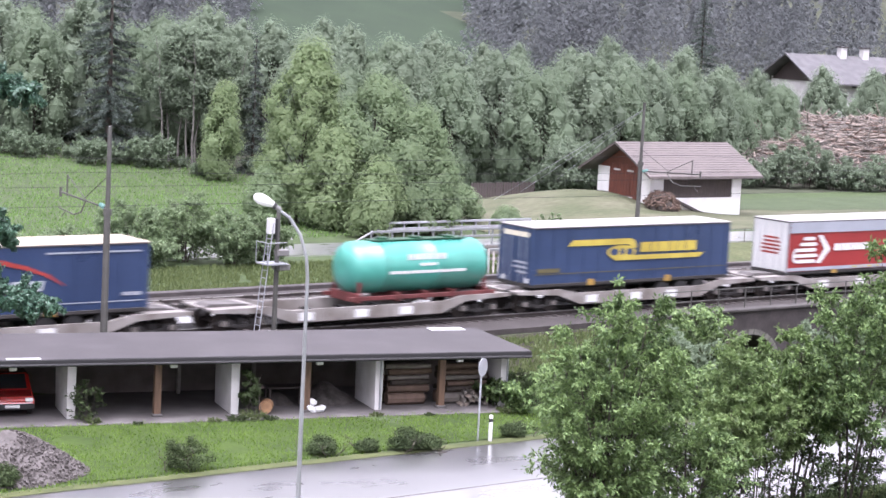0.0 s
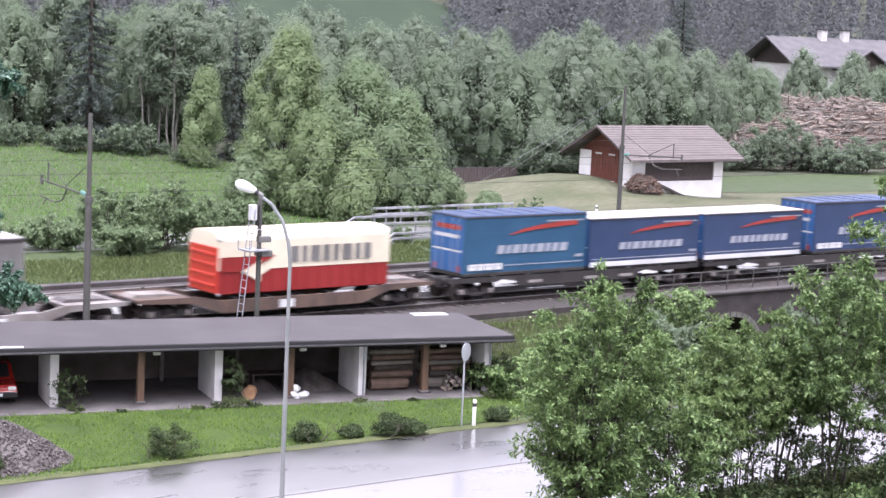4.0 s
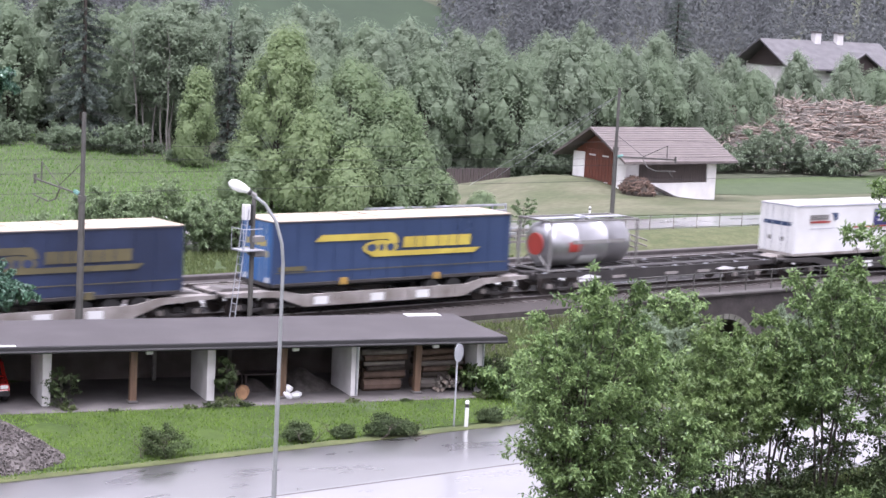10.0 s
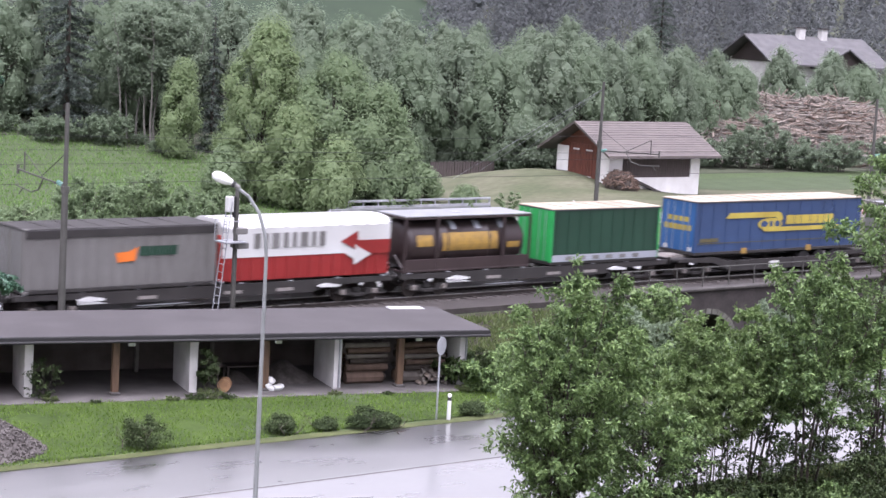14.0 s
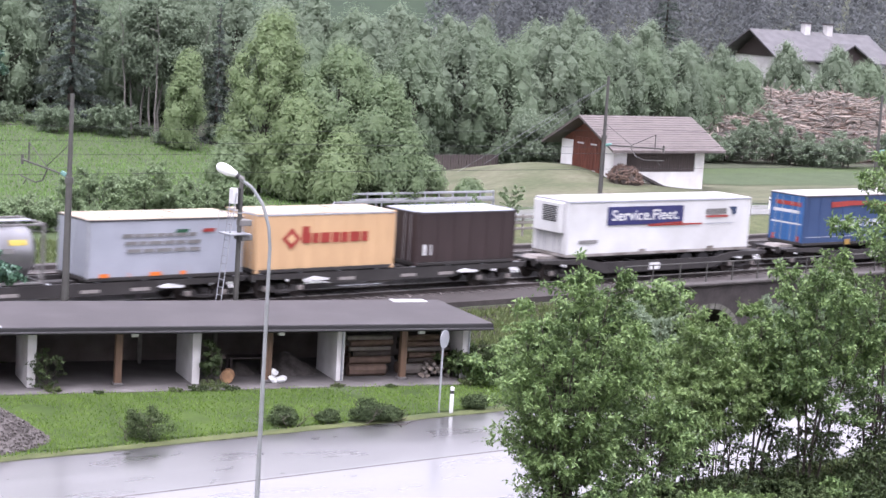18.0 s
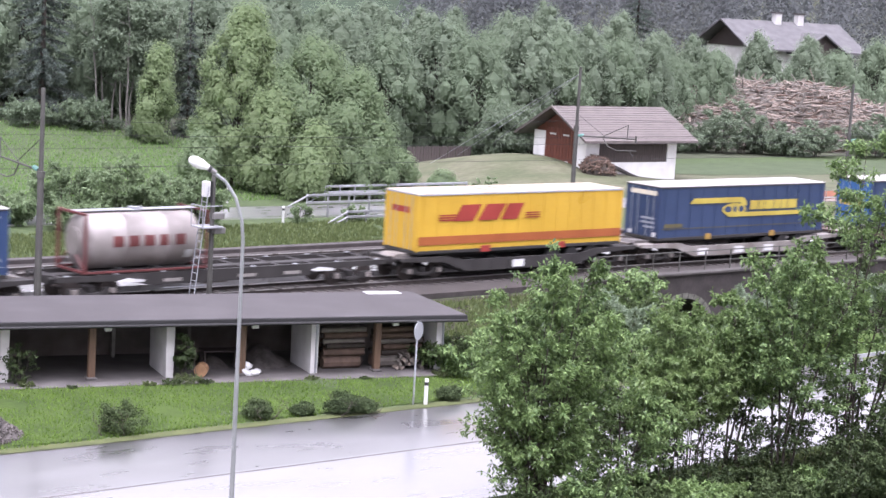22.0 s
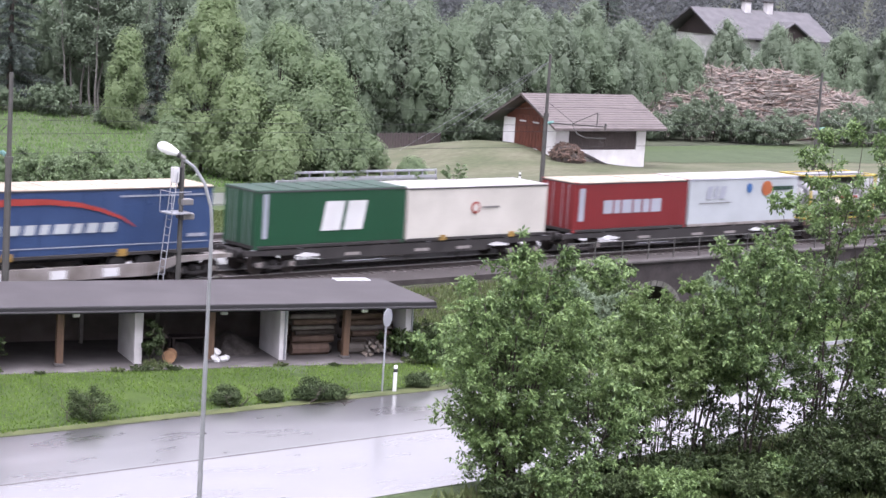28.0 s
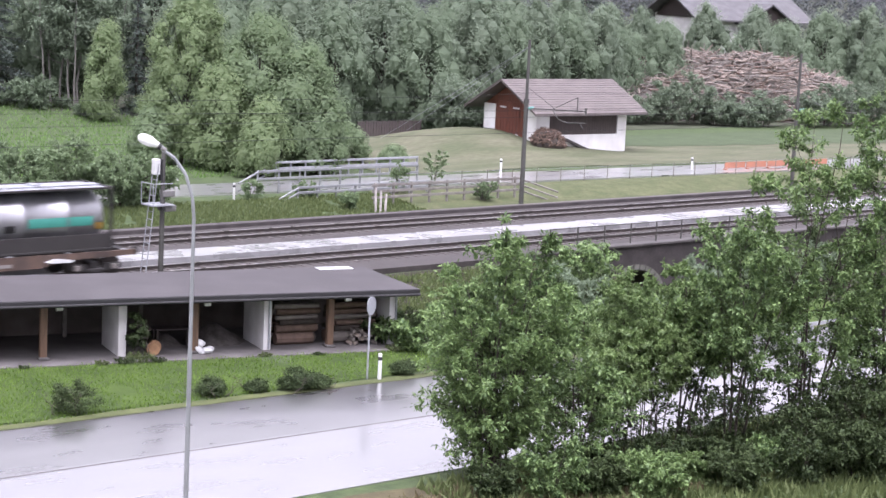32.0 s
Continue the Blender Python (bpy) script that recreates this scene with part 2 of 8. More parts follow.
LEAF = {
    "ash": leafy("fresh_green_leaves", (0.056, 0.1, 0.038), (0.18, 0.268, 0.096), 0.36, 0.5, 0.3),
    "maple": leafy("bright_green_leaves", (0.092, 0.148, 0.05), (0.185, 0.265, 0.098), 0.5, 0.5, 0.4),
    # woodland and hillside leaves: base tones raised, the mist's paleness is put into the colour
    "wood": leafy("mist_paled_wet_woodland_leaves", (0.162, 0.214, 0.138), (0.178, 0.232, 0.15), 0.55, 0.7, 0.25),
    "misted_leaf": leafy("mist_paled_grey_green_leaves", (0.17, 0.218, 0.15), (0.188, 0.238, 0.162), 0.55, 0.7, 0.25),
    "spruce": leafy("dark_spruce_needles", (0.075, 0.098, 0.084), (0.1, 0.128, 0.104), 0.4, 0.7, 0.25),
    "near_spruce": leafy("blue_green_spruce_needles", (0.03, 0.075, 0.05), (0.08, 0.16, 0.1), 0.25),
    "shrub": leafy("dark_shrub_leaves", (0.026, 0.042, 0.018), (0.062, 0.09, 0.034), 0.3, 0.65, 0.2),
    # far slope: its grey-blue haze is painted into the needle tone
    "far_conifer": leafy("haze_paled_conifer_sprays", (0.125, 0.135, 0.137), (0.135, 0.145, 0.146), 0.55, 0.8, 0.2),
    "edge_pale": leafy("pale_green_leaves", (0.16, 0.22, 0.108), (0.21, 0.28, 0.136), 0.55, 0.6, 0.3),
    "meadow": leafy("meadow_hay_blades", (0.1, 0.182, 0.048), (0.172, 0.288, 0.086), 0.5, 0.6, 0.3),
    "grass": leafy("meadow_grass_blades", (0.08, 0.142, 0.024), (0.162, 0.256, 0.046), 0.5, 0.6, 0.3),
    "edge": leafy("mid_green_leaves", (0.14, 0.196, 0.106), (0.19, 0.258, 0.136), 0.55, 0.6, 0.3),
    "straw": leafy("dry_straw_blades", (0.085, 0.072, 0.04), (0.18, 0.155, 0.085), 0.4, 0.7, 0.2),
    "dry_grass": leafy("rough_verge_grass", (0.065, 0.095, 0.034), (0.135, 0.17, 0.065), 0.45, 0.6, 0.3),
}


# ---- mesh helpers ----
def slab(bm, lo, hi, bevel=0.0, m=None):
    size = [max(b - a, 1e-4) for a, b in zip(lo, hi)]
    mid = [(a + b) / 2 for a, b in zip(lo, hi)]
    mat = Matrix.Translation(mid) @ Matrix.Diagonal((*size, 1))
    made = bmesh.ops.create_cube(bm, size=1, matrix=(m @ mat) if m else mat)
    if bevel:
        edges = list({e for v in made["verts"] for e in v.link_edges})
        bmesh.ops.bevel(bm, geom=edges, offset=bevel, segments=1, affect="EDGES", clamp_overlap=True)
    return bm


def rod(bm, a, b, r, r2=None, n=8, caps=True):
    a, b = Vector(a), Vector(b)
    d = b - a
    if d.length < 1e-6:
        return bm
    mat = Matrix.Translation((a + b) / 2) @ d.to_track_quat("Z", "Y").to_matrix().to_4x4()
    bmesh.ops.create_cone(bm, cap_ends=caps, segments=n, radius1=r, radius2=r if r2 is None else r2, depth=d.length, matrix=mat)
    return bm


def pipe(bm, pts, r, n=8):
    for a, b in zip(pts, pts[1:]):
        rod(bm, a, b, r, n=n)
    return bm


def prism(bm, outline, y0, y1, m=None):
    """A flat outline in x, z drawn out from y0 to y1."""
    low = [bm.verts.new((m or Matrix()) @ Vector((x, y0, z))) for x, z in outline]
    top = [bm.verts.new((m or Matrix()) @ Vector((x, y1, z))) for x, z in outline]
    bm.faces.new(low)
    bm.faces.new(top[::-1])
    for i in range(len(low)):
        j = (i + 1) % len(low)
        bm.faces.new((low[j], low[i], top[i], top[j]))
    return bm


def lathe(bm, profile, n=24, m=None):
    """A round body about the x axis, from a profile of x and radius."""
    rings = []
    for x, r in profile:
        rings.append([bm.verts.new((m or Matrix()) @ Vector((x, r * math.cos(2 * math.pi * i / n), r * math.sin(2 * math.pi * i / n)))) for i in range(n)])
    for a, b in zip(rings, rings[1:]):
        for i in range(n):
            f = bm.faces.new((a[i], a[(i + 1) % n], b[(i + 1) % n], b[i]))
            f.smooth = True
    bm.faces.new(rings[0][::-1])
    bm.faces.new(rings[-1])
    return bm


def mesh_of(name, bm, material):
    bmesh.ops.recalc_face_normals(bm, faces=bm.faces)
    me = bpy.data.meshes.new(name)
    bm.to_mesh(me)
    bm.free()
    me.materials.append(material)
    return me


def part(name, bm, material, parent=None, label="", at=None):
    ob = new(name, bm if isinstance(bm, bpy.types.Mesh) else mesh_of(name, bm, material))
    if parent:
        ob.parent = parent
    if at:
        ob.matrix_basis = at
    return tagged(ob, label)


def thing(name, label, category, m, group=""):
    ob = new(name)
    ob.empty_display_size = 0.2
    ob.matrix_basis = m
    return tagged(ob, label, category, group)


def repeat(name, bm, material, parent, spots, label=""):
    """The same small mesh several times over, each a part of its own."""
    me = mesh_of(name, bm, material)
    return [part(name, me, None, parent, label, at=pose(*p)) for p in spots]


def raw(name, verts, faces, material, smooth=False):
    me = bpy.data.meshes.new(name)
    me.from_pydata([tuple(v) for v in verts], [], [tuple(f) for f in faces])
    me.materials.append(material)
    if smooth:
        me.polygons.foreach_set("use_smooth", [True] * len(me.polygons))
    me.update()
    return me


def taper(bm, pts, r0, r1, n=6):
    """One tapering tube through the given points."""
    rings = []
    for i, p in enumerate(pts):
        p = Vector(p)
        d = (Vector(pts[min(i + 1, len(pts) - 1)]) - Vector(pts[max(i - 1, 0)])).normalized()
        u = d.orthogonal().normalized()
        v = d.cross(u)
        r = r0 + (r1 - r0) * i / (len(pts) - 1)
        rings.append([bm.verts.new(p + (u * math.cos(2 * math.pi * k / n) + v * math.sin(2 * math.pi * k / n)) * r) for k in range(n)])
    for a, b in zip(rings, rings[1:]):
        best = min(range(n), key=lambda s: sum((a[k].co - b[(k + s) % n].co).length for k in range(n)))
        for k in range(n):
            bm.faces.new((a[k], a[(k + 1) % n], b[(k + 1 + best) % n], b[(k + best) % n]))


def leaf_mesh(name, spots, facing, size, material, rng, slim=0.55, corners=4, stir=0.55):
    """Many small folded leaves at the given spots, each an island of its own."""
    n = len(spots)
    facing = facing + rng.normal(0, stir, (n, 3))
    facing /= np.linalg.norm(facing, axis=1)[:, None] + 1e-9
    side = np.cross(facing, rng.normal(0, 1, (n, 3)))
    side /= np.linalg.norm(side, axis=1)[:, None] + 1e-9
    along = np.cross(facing, side)
    s = (size * rng.uniform(0.6, 1.3, n))[:, None]
    v = np.empty((n, corners, 3))
    v[:, 0] = spots - along * s * 0.5
    if corners == 3:
        v[:, 1] = spots + (along * 0.4 + side * slim * 0.7) * s
        v[:, 2] = spots + (along * 0.4 - side * slim * 0.7) * s
    else:
        v[:, 1] = spots + side * s * slim * 0.5 + facing * s * 0.08
        v[:, 2] = spots + along * s * 0.5 - facing * s * 0.1
        v[:, 3] = spots - side * s * slim * 0.5 + facing * s * 0.08
    me = bpy.data.meshes.new(name)
    me.vertices.add(corners * n)
    me.vertices.foreach_set("co", v.ravel())
    me.loops.add(corners * n)
    me.loops.foreach_set("vertex_index", np.arange(corners * n, dtype=np.int32))
    me.polygons.add(n)
    me.polygons.foreach_set("loop_start", np.arange(0, corners * n, corners, dtype=np.int32))
    me.materials.append(material)
    me.update(calc_edges=True)
    return me


# ---- plan: the railway's own axes; x along the line, y to its far side ----
TURN = 38.018
LINE = pose(0, 87.86, 0, 0, 0, TURN)
RAIL = -0.15
LOW = -1.3
UX, UY = math.cos(radians(TURN)), math.sin(radians(TURN))


def to_line(x, y):
    return x * UX + (y - 87.86) * UY, -x * UY + (y - 87.86) * UX


def from_line(s, y, z=0.0):
    return Vector((s * UX - y * UY, 87.86 + s * UY + y * UX, z))


def smooth(a, b, x):
    t = np.clip((x - a) / (b - a), 0, 1)
    return t * t * (3 - 2 * t)


def far_road_mid(s):
    return 22.2 - 0.045 * np.clip(s - 5, -60, 60)


def land(s, y):
    """Height of the ground at a place given in the railway's axes."""
    s, y = np.asarray(s, float), np.asarray(y, float)
    foot = np.interp(s, [-14, 2, 12, 14], [-4.9, -8.5, -9.0, -4.2])
    top = np.interp(s, [-14, 2, 12, 14], [-3.7, -3.9, -3.9, -3.7])
    near = np.where(y < top, LOW + (-0.62 - LOW) * smooth(0, 1, (y - foot) / (top - foot)), -0.62)
    brook = smooth(12, 14.5, s) * (1 - smooth(24, 34, s)) * smooth(-13.5, -8, y) * (1 - smooth(-3.95, -3.6, y))
    near = near - 3.2 * brook
    z = np.where(y < -2, near, -0.62)
    z = z + 0.5 * smooth(11.2, 17, y)
    rise = np.maximum(y - 52, 0) * 0.085 + np.maximum(y - 150, 0) * 0.16 + np.maximum(y - 320, 0) * 0.1
    z = z + rise + 0.12 * smooth(17, 30, y)
    # the passage under the bridge
    z = np.where((np.abs(s - 17.3) < 2.2) & (y > -3.9) & (y < 3.6), -4.4, z)
    # the bank that the barn stands in
    z = z + 1.7 * np.exp(-(((s - 40) / 9.0) ** 2 + ((y - 35) / 6.5) ** 2))
    return z


def build_ground():
    xs = np.unique(np.concatenate([np.linspace(-900, -70, 20), np.arange(-70, 110, 1.5), np.arange(14.6, 20.2, 0.25), np.linspace(110, 900, 30)]))
    ys = np.unique(np.concatenate([np.linspace(-900, -45, 16), np.arange(-45, -12, 1.5), np.arange(-12, 20, 0.5), np.arange(20, 70, 1.5), np.arange(70, 110, 2.5), np.linspace(110, 900, 46)]))
    gx, gy = np.meshgrid(xs, ys)
    gz = land(gx, gy)
    rough = np.array([noise.noise((a * 0.35, b * 0.35, 0.0)) for a, b in zip(gx.ravel(), gy.ravel())]).reshape(gx.shape)
    flat = ((gy > -30) & (gy < -17)) | ((gy > -3.5) & (gy < 12)) | (np.abs(gy - far_road_mid(gx)) < 3)
    gz = gz + np.where(flat, 0, 0.07 * rough)
    verts = np.stack([gx.ravel(), gy.ravel(), gz.ravel()], 1)
    w = len(xs)
    faces = [(j * w + i, j * w + i + 1, (j + 1) * w + i + 1, (j + 1) * w + i) for j in range(len(ys) - 1) for i in range(w - 1)]
    me = raw("ground", verts, faces, meadow_material(), True)
    me.materials.append(shade("forest_floor", (0.075, 0.085, 0.055), (0.05, 0.056, 0.038), 3.0, 0.95, spec=0.1))
    # hill clearing: meadow darkened in its colour for the dim, misty light up there
    me.materials.append(shade("mist_dimmed_hill_pasture", (0.04, 0.058, 0.036), (0.032, 0.047, 0.03), 9.0, 0.95, spec=0.1))
    me.materials.append(shade("scrubby_bank_soil", (0.045, 0.044, 0.03), (0.03, 0.029, 0.021), 1.2, 0.95, 0.05, spec=0.1))
    for p in me.polygons:
        c = from_line(p.center.x, p.center.y)
        if -9.5 < p.center.y < -3.4 and p.center.x > -12 or p.center.x > 9 and -19 < p.center.y < -3.4:
            p.material_index = 3
        if p.center.y > 45 and c.y > 149.5 + 0.55 * max(c.x, 0):
            p.material_index = 2 if -0.125 * c.y < c.x < 0.02 * c.y and 205 < c.y < 430 else 1
    ob = new("ground", me)
    ob.matrix_basis = LINE
    tagged(ob, "green meadow and grassy verges along a railway", "ground", kind="structure")


def meadow_material():
    return shade("meadow_ground", (0.082, 0.118, 0.044), (0.055, 0.085, 0.03), 1.0, 0.85, 0.1, fine=3, spread=0.75, spec=0.3)


def strip(name, edges, z, material, label, category, thick=0.06, crown=0.0):
    """A paved strip in the railway's axes: rows of x, near y and far y."""
    bm = bmesh.new()
    rows = []
    for s, a, b in edges:
        mid = (a + b) / 2
        section = [(a, z), (mid - 0.15, z + crown), (mid + 0.15, z + crown), (b, z)] if crown else [(a, z), (b, z)]
        rows.append([bm.verts.new((s, y, zz)) for y, zz in [(a, z - thick)] + section + [(b, z - thick)]])
    for p, q in zip(rows, rows[1:]):
        for i in range(len(p) - 1):
            bm.faces.new((p[i], q[i], q[i + 1], p[i + 1]))
        bm.faces.new((p[-1], q[-1], q[0], p[0]))
    ob = new(name, mesh_of(name, bm, material))
    ob.matrix_basis = LINE
    return tagged(ob, label, category, kind="structure")


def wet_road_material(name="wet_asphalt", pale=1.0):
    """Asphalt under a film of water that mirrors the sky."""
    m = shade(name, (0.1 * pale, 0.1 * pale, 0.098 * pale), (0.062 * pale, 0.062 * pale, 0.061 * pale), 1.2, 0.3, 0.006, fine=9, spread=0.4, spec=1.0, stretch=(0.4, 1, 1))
    b = m.node_tree.nodes["Principled BSDF"]
    relief = next(x for x in m.node_tree.nodes if x.bl_idname == "ShaderNodeBump")
    m.node_tree.links.new(relief.outputs[0], b.inputs["Coat Normal"])
    b.inputs["IOR"].default_value = 2.6
    b.inputs["Coat Weight"].default_value, b.inputs["Coat Roughness"].default_value, b.inputs["Coat IOR"].default_value = 1.0, 0.16, 2.9
    return m


def field(name, label, s0, s1, edge0, edge1, material, lift=0.02, step=1.0, wave=0.5):
    """A sheet of another cover that follows the ground between two edges."""
    xs = np.arange(s0, s1 + step, step)
    verts, faces = [], []
    n = 14
    for s in xs:
        a, b = edge0(s) + wave * noise.noise((s * 0.3, 1, 0)), edge1(s) + wave * noise.noise((s * 0.3, 7, 0))
        for k in range(n):
            y = a + (b - a) * k / (n - 1)
            verts.append((s, y, float(land(s, y)) + 0.07 * noise.noise((s * 0.35, y * 0.35, 0.0)) * (y > 26) + lift))
    for i in range(len(xs) - 1):
        for k in range(n - 1):
            j = i * n + k
            faces.append((j, j + n, j + n + 1, j + 1))
    ob = new(name, raw(name, verts, faces, material, True))
    ob.matrix_basis = LINE
    return tagged(ob, label, "field", kind="structure")


build_ground()
field("mown_meadow", "pale mown hay meadow below the barn", 24, 120, lambda s: far_road_mid(s) + 3.2, lambda s: 39 - 0.12 * max(s - 40, 0), shade("cut_hay", (0.15, 0.148, 0.098), (0.085, 0.1, 0.052), 1.3, 0.85, 0.04, fine=6, spread=0.6, spec=0.2, stretch=(0.25, 1, 1)), 0.05)
field("dry_verge", "brown trampled grass at the road's near edge", -36, 10, lambda s: -33.6, lambda s: -30.4 - 0.03 * s, shade("trampled_verge", (0.12, 0.105, 0.055), (0.07, 0.06, 0.034), 1.2, 0.9, 0.03, fine=9, spread=0.5, spec=0.2), 0.04)
field("grass_verge", "low yellow-green grass edge along the wet road", -45, 16, lambda s: -18.5 - 0.035 * max(s + 20, -40), lambda s: -17.95 - 0.035 * max(s + 20, -40), shade("yellowish_verge", (0.1, 0.115, 0.046), (0.062, 0.076, 0.03), 0.8, 0.9, 0.03, fine=9, spread=0.4, spec=0.2), 0.05, wave=0.12)
field("railway_verge", "low pale yellow-green grass between the far track and the road", 17, 110, lambda s: 11.4, lambda s: far_road_mid(s) - 2.6, shade("pale_verge", (0.13, 0.14, 0.07), (0.075, 0.095, 0.038), 0.9, 0.9, 0.05, fine=6, spread=0.7, spec=0.2), 0.05)
field("tall_grass_strip", "taller green grass strip beside the barn", 41, 120, lambda s: 35.4 - 0.12 * max(s - 40, 0), lambda s: 41, shade("tall_green_grass", (0.08, 0.105, 0.055), (0.055, 0.078, 0.038), 1.2, 0.9, 0.05, fine=6, spread=0.5, spec=0.2), 0.08)
field("front_lawn", "short bright green lawn before the garages", -45, 18, lambda s: -17.6 - 0.035 * max(s + 20, -40), lambda s: -9.2, shade("lawn_turf", (0.07, 0.115, 0.022), (0.042, 0.073, 0.016), 1.6, 0.9, 0.06, fine=6, spread=0.7, spec=0.2), 0.03)
ROAD_WET = wet_road_material()
near_road = strip("road", [(s, -29.2 - 0.06 * max(s, -60) * 0.3, -18.3 - 0.035 * np.clip(s + 20, -40, 60)) for s in np.linspace(-160, 160, 65)], LOW + 0.03, ROAD_WET, "wet asphalt road shining under the rain", "road", crown=0.1)
# far road: base lightened 3.4 times, which carries part of the sky's bright reflection
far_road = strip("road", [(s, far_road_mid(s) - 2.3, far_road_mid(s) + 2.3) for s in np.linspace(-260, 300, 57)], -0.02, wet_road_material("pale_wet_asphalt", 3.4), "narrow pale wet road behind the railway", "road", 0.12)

strip("lane_line", [(s, -24.14 - 0.0265 * s, -24.06 - 0.0265 * s) for s in np.linspace(-60, 40, 33)], LOW + 0.136, M["dust"], "thin worn white line along the wet road", "road marking", 0.004)


# ---- railway ----
def build_track():
    bed = strip("ballast_bed", [(s, -3.4, 11.0) for s in np.linspace(-600, 600, 241)], RAIL - 0.2, M["ballast"], "grey-brown ballast bed under two tracks", "ballast", 0.5)
    for mid in (-0.05, 7.55):
        bm = bmesh.new()
        for side in (-0.75, 0.75):
            for lo, hi, h0, h1 in ((-0.07, 0.07, -0.17, -0.15), (-0.012, 0.012, -0.15, -0.04)):
                slab(bm, (-600, mid + side + lo, RAIL + h0), (600, mid + side + hi, RAIL + h1))
        web = part("rail_web", bm, M["rust"])
        track = tagged(thing("railway_track", "steel rails on concrete sleepers in grey ballast", "track", LINE, "railway tracks"), kind="structure")
        web.parent = track
        for side in (-0.75, 0.75):
            bm = bmesh.new()
            slab(bm, (-600, mid + side - 0.036, RAIL - 0.04), (600, mid + side + 0.036, RAIL), 0.008)
            part("rail_head", bm, M["rail"], track, "shiny worn rail head")
        bm = bmesh.new()
        slab(bm, (-0.13, -1.3, -0.3), (0.13, 1.3, -0.165), 0.03)
        me = mesh_of("sleeper", bm, M["sleeper"])
        for k in range(150):
            s = -34 + k * 0.62
            part("sleeper", me, None, track, at=pose(s, mid, RAIL))
    # low island platform of worn concrete between the tracks
    strip("platform", [(s, 1.75, 3.75 + 1.6 * min(max((s - 20) / 60, 0), 1)) for s in np.linspace(-90, 140, 47)], RAIL + 0.06, M["concrete"], "low wet concrete platform between the tracks", "platform", 0.4)
    bm = bmesh.new()
    slab(bm, (-200, 10.2, RAIL - 0.25), (300, 10.75, RAIL + 0.02), 0.03)
    ob = part("cable_trough", bm, M["stone"])
    ob.matrix_basis = LINE
    tagged(ob, "dark concrete cable trough beside the far track", "cable trough", kind="structure")


build_track()


# ---- wagons ----
def bogie(parent, x, z=0.0):
    """A two-axle bogie: side frames, wheels, axles and springs, its middle at x."""
    bm = bmesh.new()
    for y in (-1.02, 1.02):
        prism(bm, [(x - 1.25, 0.42), (x - 1.15, 0.62), (x - 0.45, 0.6), (x - 0.35, 0.38), (x + 0.35, 0.38), (x + 0.45, 0.6), (x + 1.15, 0.62), (x + 1.25, 0.42), (x + 0.9, 0.3), (x - 0.9, 0.3)], y - 0.06, y + 0.06)
        slab(bm, (x - 0.3, y - 0.1, 0.22), (x + 0.3, y + 0.1, 0.4), 0.03)
    slab(bm, (x - 0.2, -1.0, 0.4), (x + 0.2, 1.0, 0.66), 0.03)
    frame_ob = part("bogie", bm, M["frame_dark"], parent, "grimy cast bogie")
    for dx in (-0.9, 0.9):
        bm = bmesh.new()
        for y in (-0.75, 0.75):
            rod(bm, (x + dx, y - 0.06, 0.46), (x + dx, y + 0.06, 0.46), 0.46, n=20)
            s = 0.06 if y > 0 else -0.06
            rod(bm, (x + dx, y, 0.46), (x + dx, y + s * 1.2, 0.46), 0.3, n=16)
        rod(bm, (x + dx, -0.75, 0.46), (x + dx, 0.75, 0.46), 0.08)
        part("wheelset", bm, M["rust"], frame_ob)
        bm = bmesh.new()
        slab(bm, (-0.14, -0.12, 0.34), (0.14, 0.12, 0.58), 0.03)
        repeat("axle_box", bm, M["frame_pale"], frame_ob, [(x + dx, y, 0) for y in (-1.06, 1.06)], "pale axle box")
    return frame_ob


